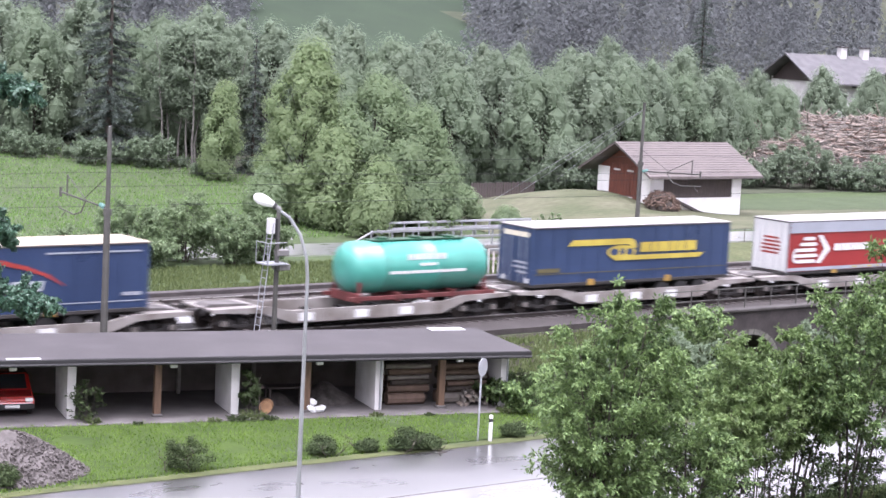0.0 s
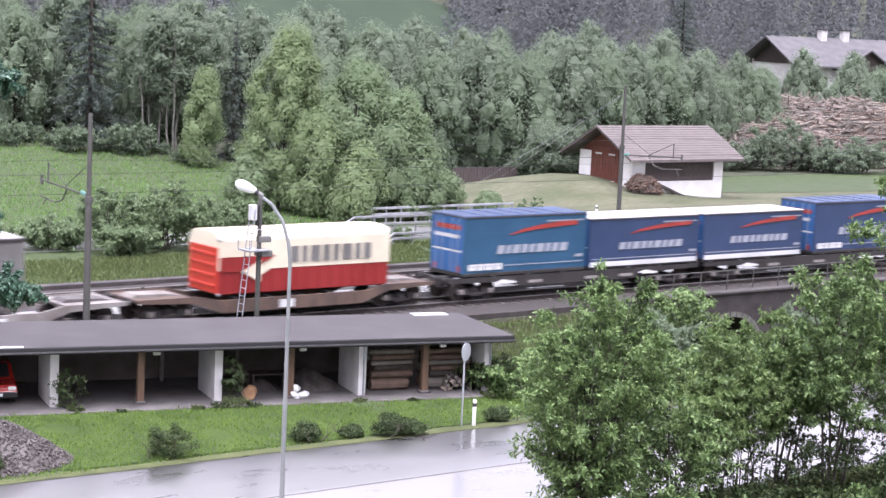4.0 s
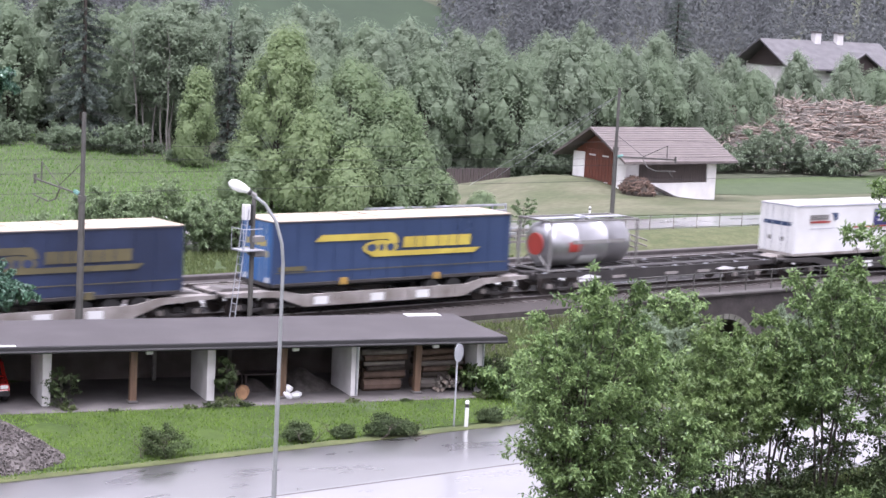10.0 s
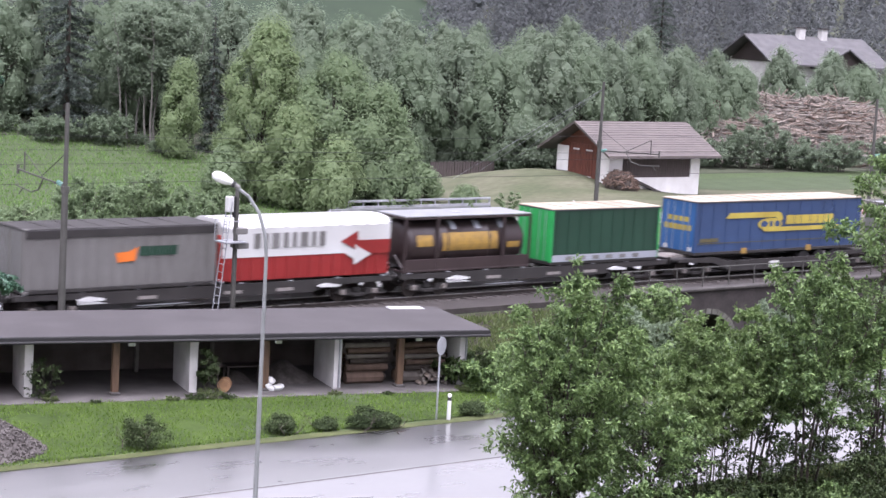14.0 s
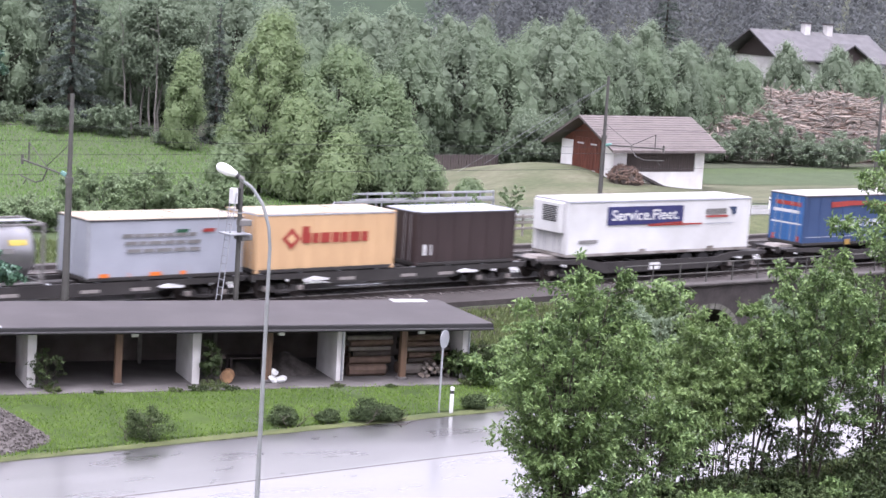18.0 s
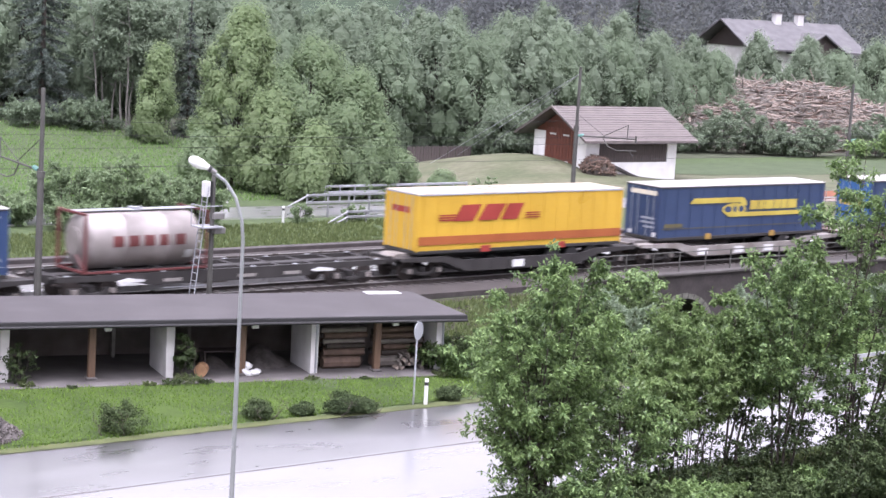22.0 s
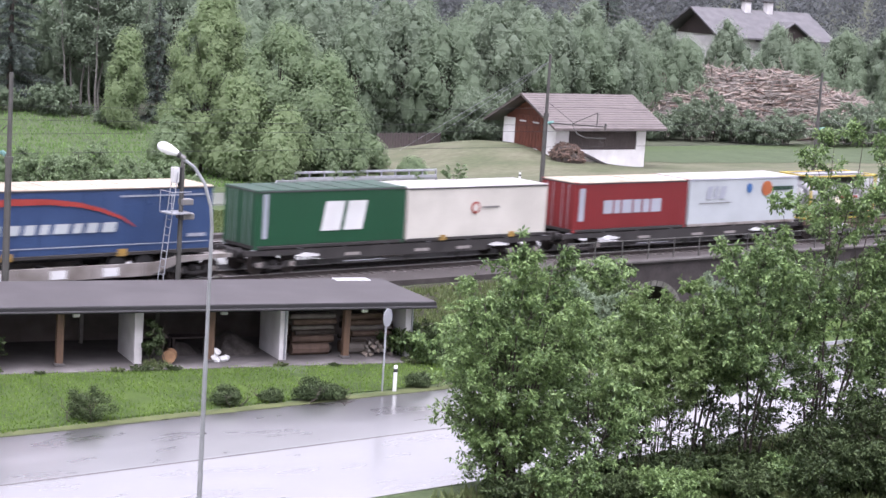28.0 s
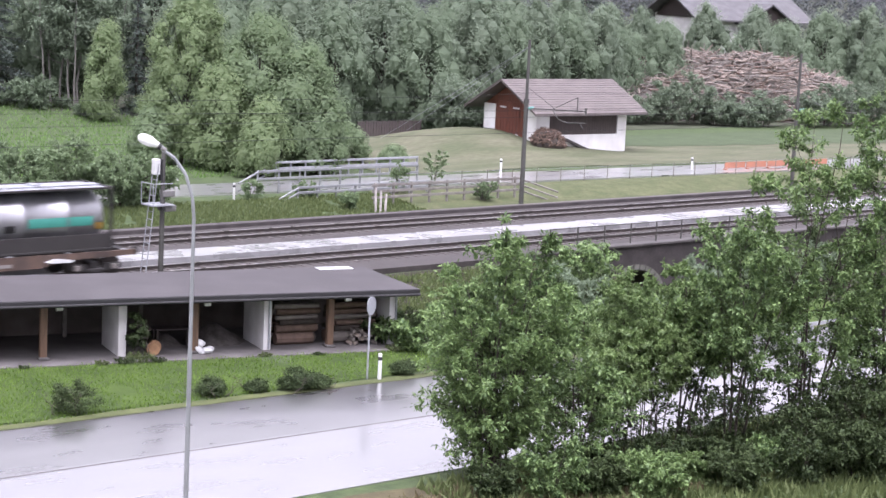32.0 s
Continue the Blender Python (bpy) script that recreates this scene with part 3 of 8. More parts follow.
def pocket_wagon(length, tone, extra):
    """A pocket wagon for trailers: deep side sills that rise over the bogies, bracing, a hitch and wheel troughs."""
    w = thing("pocket_wagon", extra, "wagon", Matrix(), "freight wagons of the train")
    L = length
    for y0, y1 in ((-1.4, -1.28), (1.28, 1.4)):
        bm = bmesh.new()
        prism(bm, [(0.1, 0.98), (0.1, 1.14), (2.9, 1.14), (4.0, 0.92), (L - 4.0, 0.92), (L - 2.9, 1.14), (L - 0.1, 1.14), (L - 0.1, 0.98), (L - 2.7, 0.86), (L - 4.2, 0.36), (4.2, 0.36), (2.7, 0.86)], y0, y1)
        sill = part("side_sill", bm, M[tone], w)
        if y0 < 0:
            bm = bmesh.new()
            slab(bm, (-0.05, y0 - 0.03, 0.38), (0.05, y0, 0.9), 0.01)
            repeat("stiffener", bm, M[tone], sill, [(4.6 + k * (L - 9.2) / 6, 0, 0) for k in range(7)])
            bm = bmesh.new()
            slab(bm, (0, y0 - 0.034, 0.44), (0.75, y0 - 0.026, 0.8))
            repeat("stencil", bm, M["white"], sill, [(L * 0.27, 0, 0), (L * 0.45, 0, 0), (L * 0.6, 0, 0)] if tone == "frame_pale" else [(L * 0.45, 0, 0)], "white stencilled patch")
    bm = bmesh.new()
    slab(bm, (0, -1.25, 0.98), (2.65, 1.25, 1.1), 0.02)
    repeat("end_deck", bm, M[tone], w, [(0.15, 0, 0), (L - 2.8, 0, 0)])
    bm = bmesh.new()
    prism(bm, [(0, 1.1), (0.2, 1.24), (1.7, 1.2), (2.3, 1.1)], -0.55, 0.55)
    repeat("hitch", bm, M["dust"] if tone == "frame_pale" else M["frame_pale"], w, [(0.3, 0, 0), (L - 2.6, 0, 0)], "pale dirty hitch plate")
    bm = bmesh.new()
    slab(bm, (4.0, -1.2, 0.3), (L - 4.0, 1.2, 0.42), 0.02)
    for x in np.linspace(4.5, L - 4.5, 5):
        slab(bm, (x - 0.1, -1.28, 0.42), (x + 0.1, 1.28, 0.6))
    part("trough", bm, M["frame_dark"], w)
    for x in (1.75, L - 1.75):
        bogie(w, x)
    buffers(w, L)
    return w


def flat_wagon(length, tone, extra):
    """A skeletal container wagon: fish-bellied sills, cross-bars, a centre beam and container spigots."""
    w = thing("container_wagon", extra, "wagon", Matrix(), "freight wagons of the train")
    L = length
    for y0, y1 in ((-1.25, -1.12), (1.12, 1.25)):
        bm = bmesh.new()
        prism(bm, [(0.1, 0.92), (0.1, 1.14), (L - 0.1, 1.14), (L - 0.1, 0.92), (L - 3.2, 0.86), (L - 4.6, 0.6), (4.6, 0.6), (3.2, 0.86)], y0, y1)
        sill = part("side_sill", bm, M[tone], w)
        if y0 < 0:
            bm = bmesh.new()
            slab(bm, (0, y0 - 0.012, 0.72), (0.9, y0 - 0.004, 0.86))
            repeat("stencil", bm, M["frame_pale"], sill, [(L * 0.3, 0, 0), (L * 0.52, 0, 0), (L * 0.66, 0, 0)], "pale stencilled bar")
    bm = bmesh.new()
    slab(bm, (0.1, -0.28, 0.72), (L - 0.1, 0.28, 1.1), 0.02)
    for x in np.linspace(0.4, L - 0.4, max(6, int(L / 1.6))):
        slab(bm, (x - 0.1, -1.12, 0.98), (x + 0.1, 1.12, 1.1))
    part("underframe", bm, M["frame_dark"], w)
    bm = bmesh.new()
    slab(bm, (-0.09, -0.09, 1.14), (0.09, 0.09, 1.18), 0.01)
    repeat("container_seat", bm, M["galv"], w, [(x, y, 0) for x in np.linspace(0.6, L - 0.6, 8) for y in (-1.16, 1.16)])
    bm = bmesh.new()
    rod(bm, (L * 0.42, -1.02, 0.7), (L * 0.42 + 1.2, -1.02, 0.7), 0.2, n=12)
    part("air_reservoir", bm, M["frame_pale"], w, "pale dusty air reservoir")
    bm = bmesh.new()
    pipe(bm, [(L * 0.3, -1.2, 0.45), (L * 0.3 + 2.4, -1.2, 0.45)], 0.03, 6)
    part("brake_rod", bm, M["galv"], w)
    for x in (1.9, L - 1.9):
        bogie(w, x)
    hand_wheel(w, L)
    buffers(w, L)
    return w


def hand_wheel(w, L):
    """Pale lever plates beside the bogies."""
    bm = bmesh.new()
    prism(bm, [(0, 0.86), (0.5, 0.98), (1.3, 0.86), (1.2, 0.78), (0.2, 0.8)], -1.36, -1.28)
    repeat("lever_plate", bm, M["white"], w, [(2.9, 0, 0), (L - 4.4, 0, 0)], "white lever plate")


def buffers(w, L):
    for x, d in ((0.1, -1), (L - 0.1, 1)):
        for y in (-0.875, 0.875):
            bm = bmesh.new()
            rod(bm, (x, y, 1.02), (x + d * 0.22, y, 1.02), 0.09, n=10)
            rod(bm, (x + d * 0.2, y, 1.02), (x + d * 0.25, y, 1.02), 0.2, n=14)
            part("buffer", bm, M["frame_dark"], w)


# ---- loads ----
def bars(parent, x0, x1, z0, z1, count, material, label, y=-1.3, slant=0.12, gap=0.1, name="lettering"):
    """Letters that stay plain blocks: count blocks of uneven width in a row on the near side."""
    bm = bmesh.new()
    step = (x1 - x0) / count
    tilt = slant * (z1 - z0)
    for k in range(count):
        a = x0 + (k + 0.12 * math.sin(k * 2.3)) * step
        b = x0 + (k + 1 + 0.12 * math.sin(k * 2.3 + 2.3) - gap) * step
        prism(bm, [(a, z0), (b, z0), (b + tilt, z1), (a + tilt, z1)], y - 0.006, y)
    return part(name, bm, material, parent, label)


def word(parent, text, x0, x1, z, size, material, label, y=-1.31, bold=0.0):
    """A printed word on the near side, as wide as asked."""
    cu = bpy.data.curves.new("word", "FONT")
    cu.body, cu.size, cu.extrude, cu.offset = text, size, 0.003, bold
    ob = bpy.data.objects.new("word", cu)
    me = bpy.data.meshes.new_from_object(ob)
    bpy.data.objects.remove(ob)
    xs = [v.co.x for v in me.vertices]
    wide = (x1 - x0) / (max(xs) - min(xs))
    low = min(xs)
    for v in me.vertices:
        v.co = ((v.co.x - low) * wide + x0, y - v.co.z, v.co.y + z)
    me.materials.clear()
    me.materials.append(material)
    return part("lettering", me, None, parent, label)


def patch(parent, outline, material, label="", y=-1.3, name="print"):
    bm = bmesh.new()
    prism(bm, outline, y - 0.006, y)
    return part(name, bm, material, parent, label)


def disc(cx, cz, rx, rz, a0=0, a1=360, n=18):
    return [(cx + rx * math.cos(radians(a0 + (a1 - a0) * i / n)), cz + rz * math.sin(radians(a0 + (a1 - a0) * i / n))) for i in range(n if a1 - a0 == 360 else n + 1)]


def end_patch(parent, y0, y1, z0, z1, material, label="", x=0.0, name="print"):
    bm = bmesh.new()
    slab(bm, (x - 0.008, y0, z0), (x, y1, z1))
    return part(name, bm, material, parent, label)


def box_body(name, label, category, L, H, side, roof, end, posts="galv", W=2.55, group="loads of the train"):
    """A curtain-sided or panelled box that rests on its base: walls, roof, end door with bars, corner posts and sill."""
    t = thing(name, label, category, Matrix(), group)
    h = W / 2
    bm = bmesh.new()
    slab(bm, (0.04, -h + 0.02, 0.14), (L - 0.04, h - 0.02, H - 0.06), 0.03)
    part("side_wall", bm, M[side], t)
    bm = bmesh.new()
    slab(bm, (0.0, -h, H - 0.07), (L, h, H), 0.03)
    roof = {"white": "roof_white", "cream": "roof_cream"}.get(roof, roof)
    top = part("roof", bm, M[roof], t)
    bm = bmesh.new()
    slab(bm, (-0.03, -h + 0.05, 0), (0.03, h - 0.05, 0.018))
    repeat("roof_bow", bm, M[roof], top, [(k * 1.2, 0, H) for k in range(1, int(L / 1.2))])
    bm = bmesh.new()
    slab(bm, (-0.012, -h - 0.012, H - 0.115), (L + 0.012, h + 0.012, H - 0.055), 0.01)
    part("roof_rim", bm, M["rim"] if side not in ("white", "pale", "yellow_body", "orange") else M["silver_grey"], top, "roof edge rail")
    bm = bmesh.new()
    slab(bm, (0.0, -h, 0), (L, h, 0.16), 0.02)
    part("sill", bm, M["frame_dark"] if side not in ("white", "pale") else M["frame_pale"], t)
    bm = bmesh.new()
    slab(bm, (0, 0, 0.1), (0.1, 0.1, H - 0.03), 0.015)
    repeat("corner_post", bm, M[posts], t, [(x, y, 0) for x in (0.0, L - 0.1) for y in (-h, h - 0.1)])
    bm = bmesh.new()
    slab(bm, (0.0, 0.01, 0.18), (0.035, h - 0.1, H - 0.1), 0.01)
    door = repeat("end_door", bm, M[end], t, [(0, 0, 0), (0, -h + 0.09, 0)])[0]
    bm = bmesh.new()
    rod(bm, (-0.025, 0, 0.2), (-0.025, 0, H - 0.15), 0.02, n=6)
    repeat("locking_bar", bm, M["galv"], door, [(0, y, 0) for y in (-0.8, -0.35, 0.35, 0.8)])
    return t


def curtain_folds(t, L, H, material, count, y=-1.285):
    """Straps and folds down a tarpaulin side."""
    bm = bmesh.new()
    slab(bm, (-0.02, y, 0.2), (0.02, y + 0.012, H - 0.1))
    repeat("strap", bm, M[material], t, [(0.35 + k * (L - 0.7) / (count - 1), 0, 0) for k in range(count)])


def trailer_feet(t, L, tone="amber"):
    for x in (L * 0.27, L * 0.66):
        bm = bmesh.new()
        slab(bm, (x, -1.3, -0.02), (x + 0.45, -1.27, 0.3), 0.02)
        part("grapple_plate", bm, M[tone], t, "yellow grapple plate")


def running_gear(t, L):
    """The trailer's own wheels, which sit down in the wagon's pocket."""
    for k in range(3):
        x = L - 4.6 + k * 1.3
        bm = bmesh.new()
        rod(bm, (0, 0, 0), (0, 0.35, 0), 0.42, n=18)
        repeat("tyre", bm, M["black"], t, [(x, -1.2, -0.42), (x, 0.85, -0.42)])
    bm = bmesh.new()
    slab(bm, (0.6, -0.5, -0.25), (L - 0.4, 0.5, 0.0), 0.02)
    part("chassis", bm, M["frame_dark"], t)


def swoosh_trailer(L=13.6, H=2.9, label="", side="blue", body=True, roof="cream", end="blue_end"):
    """Blue trailer with a red arc and a white word on its side."""
    t = box_body("semi_trailer", label, "trailer", L, H, side, roof, end, side)
    if body:
        way = ((0.165, 0.8, 0.11), (0.3, 0.83, 0.095), (0.42, 0.82, 0.08), (0.52, 0.77, 0.066), (0.6, 0.68, 0.055), (0.67, 0.56, 0.04), (0.72, 0.42, 0.015))
    else:
        way = ((0.36, 0.67, 0.015), (0.46, 0.73, 0.05), (0.6, 0.78, 0.07), (0.76, 0.815, 0.085), (0.92, 0.84, 0.09))
    patch(t, [(L * u, H * (z + k / 2)) for u, z, k in way] + [(L * u - 0.25 * k * (u > 0.5), H * (z - k / 2)) for u, z, k in way[::-1]], M["print_red"], "red arc print")
    word0, word1 = (0.17, 0.655) if body else (0.26, 0.84)
    bars(t, L * word0, L * word1, H * 0.36, H * 0.5, 9, M["pale"] if body else M["silver_grey"], "pale blocks in place of a brand word", slant=0.25, gap=0.28)
    bars(t, L * 0.66, L * 0.97, H * 0.86, H * 0.885, 12, M["silver_grey"], "small grey bars", slant=0)
    bars(t, L * 0.91, L * 0.975, H * 0.24, H * 0.29, 3, M["silver_grey"], "small pale bars", slant=0)
    patch(t, [(0.2, 0.46), (L - 0.2, 0.46), (L - 0.2, 0.5), (0.2, 0.5)], M["silver_grey"], "pale edge line")
    end_patch(t, -1.0, 0.9, H * 0.76, H * 0.84, M["print_red"], "red bar")
    end_patch(t, -0.9, 1.0, H * 0.62, H * 0.68, M["white"], "white bar")
    end_patch(t, -1.1, 1.1, H * 0.4, H * 0.43, M["white"], "white bar")
    for y in (-1.0, 0.75):
        end_patch(t, y, y + 0.25, 0.2, 0.5, M["print_red"], "red tail light", name="tail_light")
    if body:
        trailer_feet(t, L)
        running_gear(t, L)
        curtain_folds(t, L, H, side, 14)
    return t


def arrow_trailer(L=13.6, H=2.9, label="", side="blue", mark="yellow", roof="white", end="blue", back=True):
    """Dark blue trailer with a yellow hooked band and a yellow word block."""
    t = box_body("semi_trailer", label, "trailer", L, H, side, roof, end, side)
    top, low = H * 0.765, H * 0.665
    patch(t, [(L * 0.165, low), (L * 0.19, top), (L * 0.47, top)] + disc(L * 0.47, H * 0.6, L * 0.035, H * 0.165, 80, 0, 6) + [(L * 0.48, H * 0.6), (L * 0.462, low)], M[mark], "yellow hooked band")
    patch(t, disc(L * 0.43, H * 0.535, L * 0.072, H * 0.118, n=22), M[mark], "yellow oval emblem")
    for x0, x1 in ((0.372, 0.415), (0.425, 0.445), (0.455, 0.488)):
        patch(t, disc(L * (x0 + x1) / 2, H * 0.54, L * (x1 - x0) / 2, H * 0.06, n=10), M[side], "dark spot of the emblem", y=-1.308)
    patch(t, [(L * 0.368, H * 0.485), (L * 0.4, H * 0.395), (L * 0.835, H * 0.395), (L * 0.862, H * 0.475), (L * 0.5, H * 0.475)], M[mark], "yellow band", y=-1.304)
    bars(t, L * 0.525, L * 0.815, H * 0.52, H * 0.69, 6, M[mark], "yellow blocks in place of a brand word", slant=0.06, gap=0.09)
    patch(t, [(0.2, H * 0.21), (L - 0.2, H * 0.21), (L - 0.2, H * 0.222), (0.2, H * 0.222)], M["olive"], "faded line")
    bars(t, 0.35, 1.75, H * 0.24, H * 0.31, 6, M["olive"], "faded yellow bars", slant=0, gap=0.06)
    if back:
        if end == "blue_end":
            for k in range(4):
                end_patch(t, -0.72 + 0.4 * k, -0.42 + 0.4 * k, H * 0.6, H * 0.69, M[mark], "yellow block in place of lettering")
            for k in range(6):
                end_patch(t, -0.95 + 0.34 * k, -0.68 + 0.34 * k, H * 0.44, H * 0.54, M[mark], "yellow block in place of lettering")
        else:
            end_patch(t, -0.95, 0.95, H * 0.82, H * 0.9, M["olive" if mark == "olive" else "cream"], "pale strip under the roof")
            for z in (0.22, 0.3, 0.38):
                end_patch(t, -0.9, -0.1 + 0.2 * (z > 0.25), H * z, H * (z + 0.035), M["silver_grey"], "pale reflector bar")
    for y in (-1.05, 0.7):
        end_patch(t, y, y + 0.3, 0.2, 0.42, M["white"], "white reflector", name="tail_light")
    trailer_feet(t, L, "amber" if mark == "yellow" else "olive")
    running_gear(t, L)
    curtain_folds(t, L, H, side, 14)
    return t


def knot_trailer(L=13.6, H=2.95):
    """Red and grey trailer with a white looped mark."""
    t = box_body("semi_trailer", "red trailer with a grey upper band and white looped mark", "trailer", L, H, "red", "white", "white")
    patch(t, [(0.1, H * 0.77), (L - 0.1, H * 0.77), (L - 0.1, H - 0.1), (0.1, H - 0.1)], M["silver_grey"], "grey band under the roof")
    for k, (x0, x1) in enumerate(((0.75, 2.2), (0.55, 2.35), (0.5, 2.2), (0.95, 2.25), (1.2, 2.1))):
        z = H * (0.21 + 0.105 * k)
        patch(t, [(x0, z + 0.06), (x0 + 0.1, z), (x1, z), (x1 + 0.1, z + 0.08), (x1, z + 0.19), (x0 + 0.12, z + 0.19), (x0, z + 0.13)], M["white"], "white bar of a looped mark")
    patch(t, disc(0.75, H * 0.35, 0.38, H * 0.14, 90, 270, 8) + disc(0.75, H * 0.35, 0.2, H * 0.09, 270, 90, 8), M["white"], "white loop of the mark")
    patch(t, [(2.35, H * 0.72), (2.75, H * 0.72), (3.45, H * 0.46), (2.7, H * 0.2), (2.3, H * 0.2), (2.95, H * 0.46)], M["white"], "white chevron of the mark")
    bars(t, 3.75, 6.9, H * 0.42, H * 0.55, 7, M["white"], "white bars in place of a brand word", slant=0)
    patch(t, [(0.1, 0.2), (L - 0.1, 0.2), (L - 0.1, 0.38), (0.1, 0.38)], M["silver_grey"], "grey side rail")
    for k in range(5):
        end_patch(t, -0.6 - 0.1 * (k in (1, 2, 3)), 0.5 + 0.12 * (k < 3), H * (0.36 + 0.07 * k), H * (0.4 + 0.07 * k), M["print_red"], "red bar of the mark")
    bars(t, 5.4, 8.0, 0.24, 0.34, 4, M["yellow"], "yellow reflectors", slant=0, y=-1.308, gap=0.6)
    trailer_feet(t, L)
    running_gear(t, L)
    return t


def reefer(L=13.4, H=2.85, flip=False):
    """White refrigerated trailer with a blue panel, red line and dark bars."""
    t = box_body("refrigerated_trailer", "white refrigerated trailer with a blue panel and red line", "trailer", L, H, "white", "white", "white", "white")
    a = (0.2, 0.61) if flip else (0.5, 0.985)
    patch(t, [(L * a[0], H * 0.55), (L * a[1], H * 0.55), (L * a[1], H * 0.88), (L * a[0], H * 0.88)], M["panel_blue"], "dark blue panel")
    word(t, "Service.Fleet.", L * a[0] + 0.3, L * a[1] - 0.3, H * 0.635, 0.75, M["white"], "white printed words", bold=0.012)
    patch(t, [(L * a[0] + 0.49 * L * (a[1] - a[0]), H * 0.55), (L * a[1], H * 0.55), (L * a[1], H * 0.585)], M["print_red"], "red wedge", y=-1.308)
    r = (0.42, 0.72) if flip else (0.36, 0.75)
    patch(t, [(L * r[0], H * 0.515), (L * r[1], H * 0.515), (L * r[1], H * 0.545), (L * r[0], H * 0.545)], M["print_red"], "red line")
    b = 0.74 if flip else 0.09
    bars(t, L * b, L * b + 1.6, H * 0.7, H * 0.8, 7, M["grey"], "dark bars in place of a brand word", slant=0)
    patch(t, [(L * b, H * 0.64), (L * b + 1.7, H * 0.64), (L * b + 1.7, H * 0.675), (L * b, H * 0.675)], M["print_red"], "red line")
    patch(t, [(L * b + 1.75, H * 0.83), (L * b + 2.35, H * 0.83), (L * b + 2.3, H * 0.7), (L * b + 2.05, H * 0.68), (L * b + 2.0, H * 0.76)], M["blue"], "dark blue mark")
    bars(t, L * (0.06 if flip else 0.84), L * (0.06 if flip else 0.84) + 1.3, H * 0.24, H * 0.3, 7, M["grey"], "small dark bars", slant=0)
    bars(t, L * b, L * b + 2.2, H * 0.52, H * 0.535, 16, M["silver_grey"], "small grey bars", slant=0)
    for x in (L * 0.38, L * 0.76):
        bm = bmesh.new()
        slab(bm, (x, -1.305, 0.0), (x + 0.5, -1.275, 0.3), 0.02)
        part("grapple_plate", bm, M["frame_pale"], t, "dull grapple plate")
    if flip:
        bm = bmesh.new()
        slab(bm, (-0.32, -1.0, H * 0.42), (0.0, 1.0, H - 0.1), 0.05)
        unit = part("cooling_unit", bm, M["white"], t)
        bm = bmesh.new()
        for k in range(9):
            z = H * 0.62 + k * 0.09
            slab(bm, (-0.34, -0.75, z), (-0.32, 0.3, z + 0.05))
        part("louvre", bm, M["black"], unit, "dark cooling louvres")
    else:
        end_patch(t, -1.0, 1.0, H * 0.58, H * 0.66, M["blue"], "dark blue bar")
        for y in (-0.5, 0.4):
            end_patch(t, y, y + 0.25, H * 0.28, H * 0.36, M["grey"], "door lock plate")
    running_gear(t, L)
    return t


def courier_trailer(L=13.5, H=2.9):
    t = box_body("semi_trailer", "golden yellow trailer with red stripes and lettering bars", "trailer", L, H, "yellow_body", "cream", "yellow_body", "yellow_body")
    patch(t, [(0.05, H * 0.15), (L - 0.05, H * 0.15), (L - 0.05, H * 0.29), (0.05, H * 0.29)], M["band_red"], "faded red band along the side")
    for x, w in ((2.15, 1.75), (3.7, 1.75), (5.2, 1.45)):
        patch(t, [(x, H * 0.53), (x + w * 0.72, H * 0.53), (x + w, H * 0.8), (x + w * 0.28, H * 0.8)], M["print_red"], "slanted red block in place of a brand letter")
    for z in (0.54, 0.58, 0.62):
        patch(t, [(1.3, H * z), (2.3, H * z), (2.3, H * z + 0.07), (1.25, H * z + 0.07)], M["print_red"], "red speed line")
        patch(t, [(6.75, H * z), (7.7, H * z), (7.75, H * z + 0.06), (6.8, H * z + 0.06)], M["print_red"], "red speed line")
    end_patch(t, -0.6, 0.7, H * 0.66, H * 0.76, M["print_red"], "red bar")
    for x in (4.0, 9.0):
        bm = bmesh.new()
        slab(bm, (x, -1.305, -0.02), (x + 0.6, -1.275, 0.3), 0.02)
        part("grapple_plate", bm, M["print_red"], t, "red grapple plate")
    curtain_folds(t, L, H, "yellow_body", 16)
    running_gear(t, L)
    return t


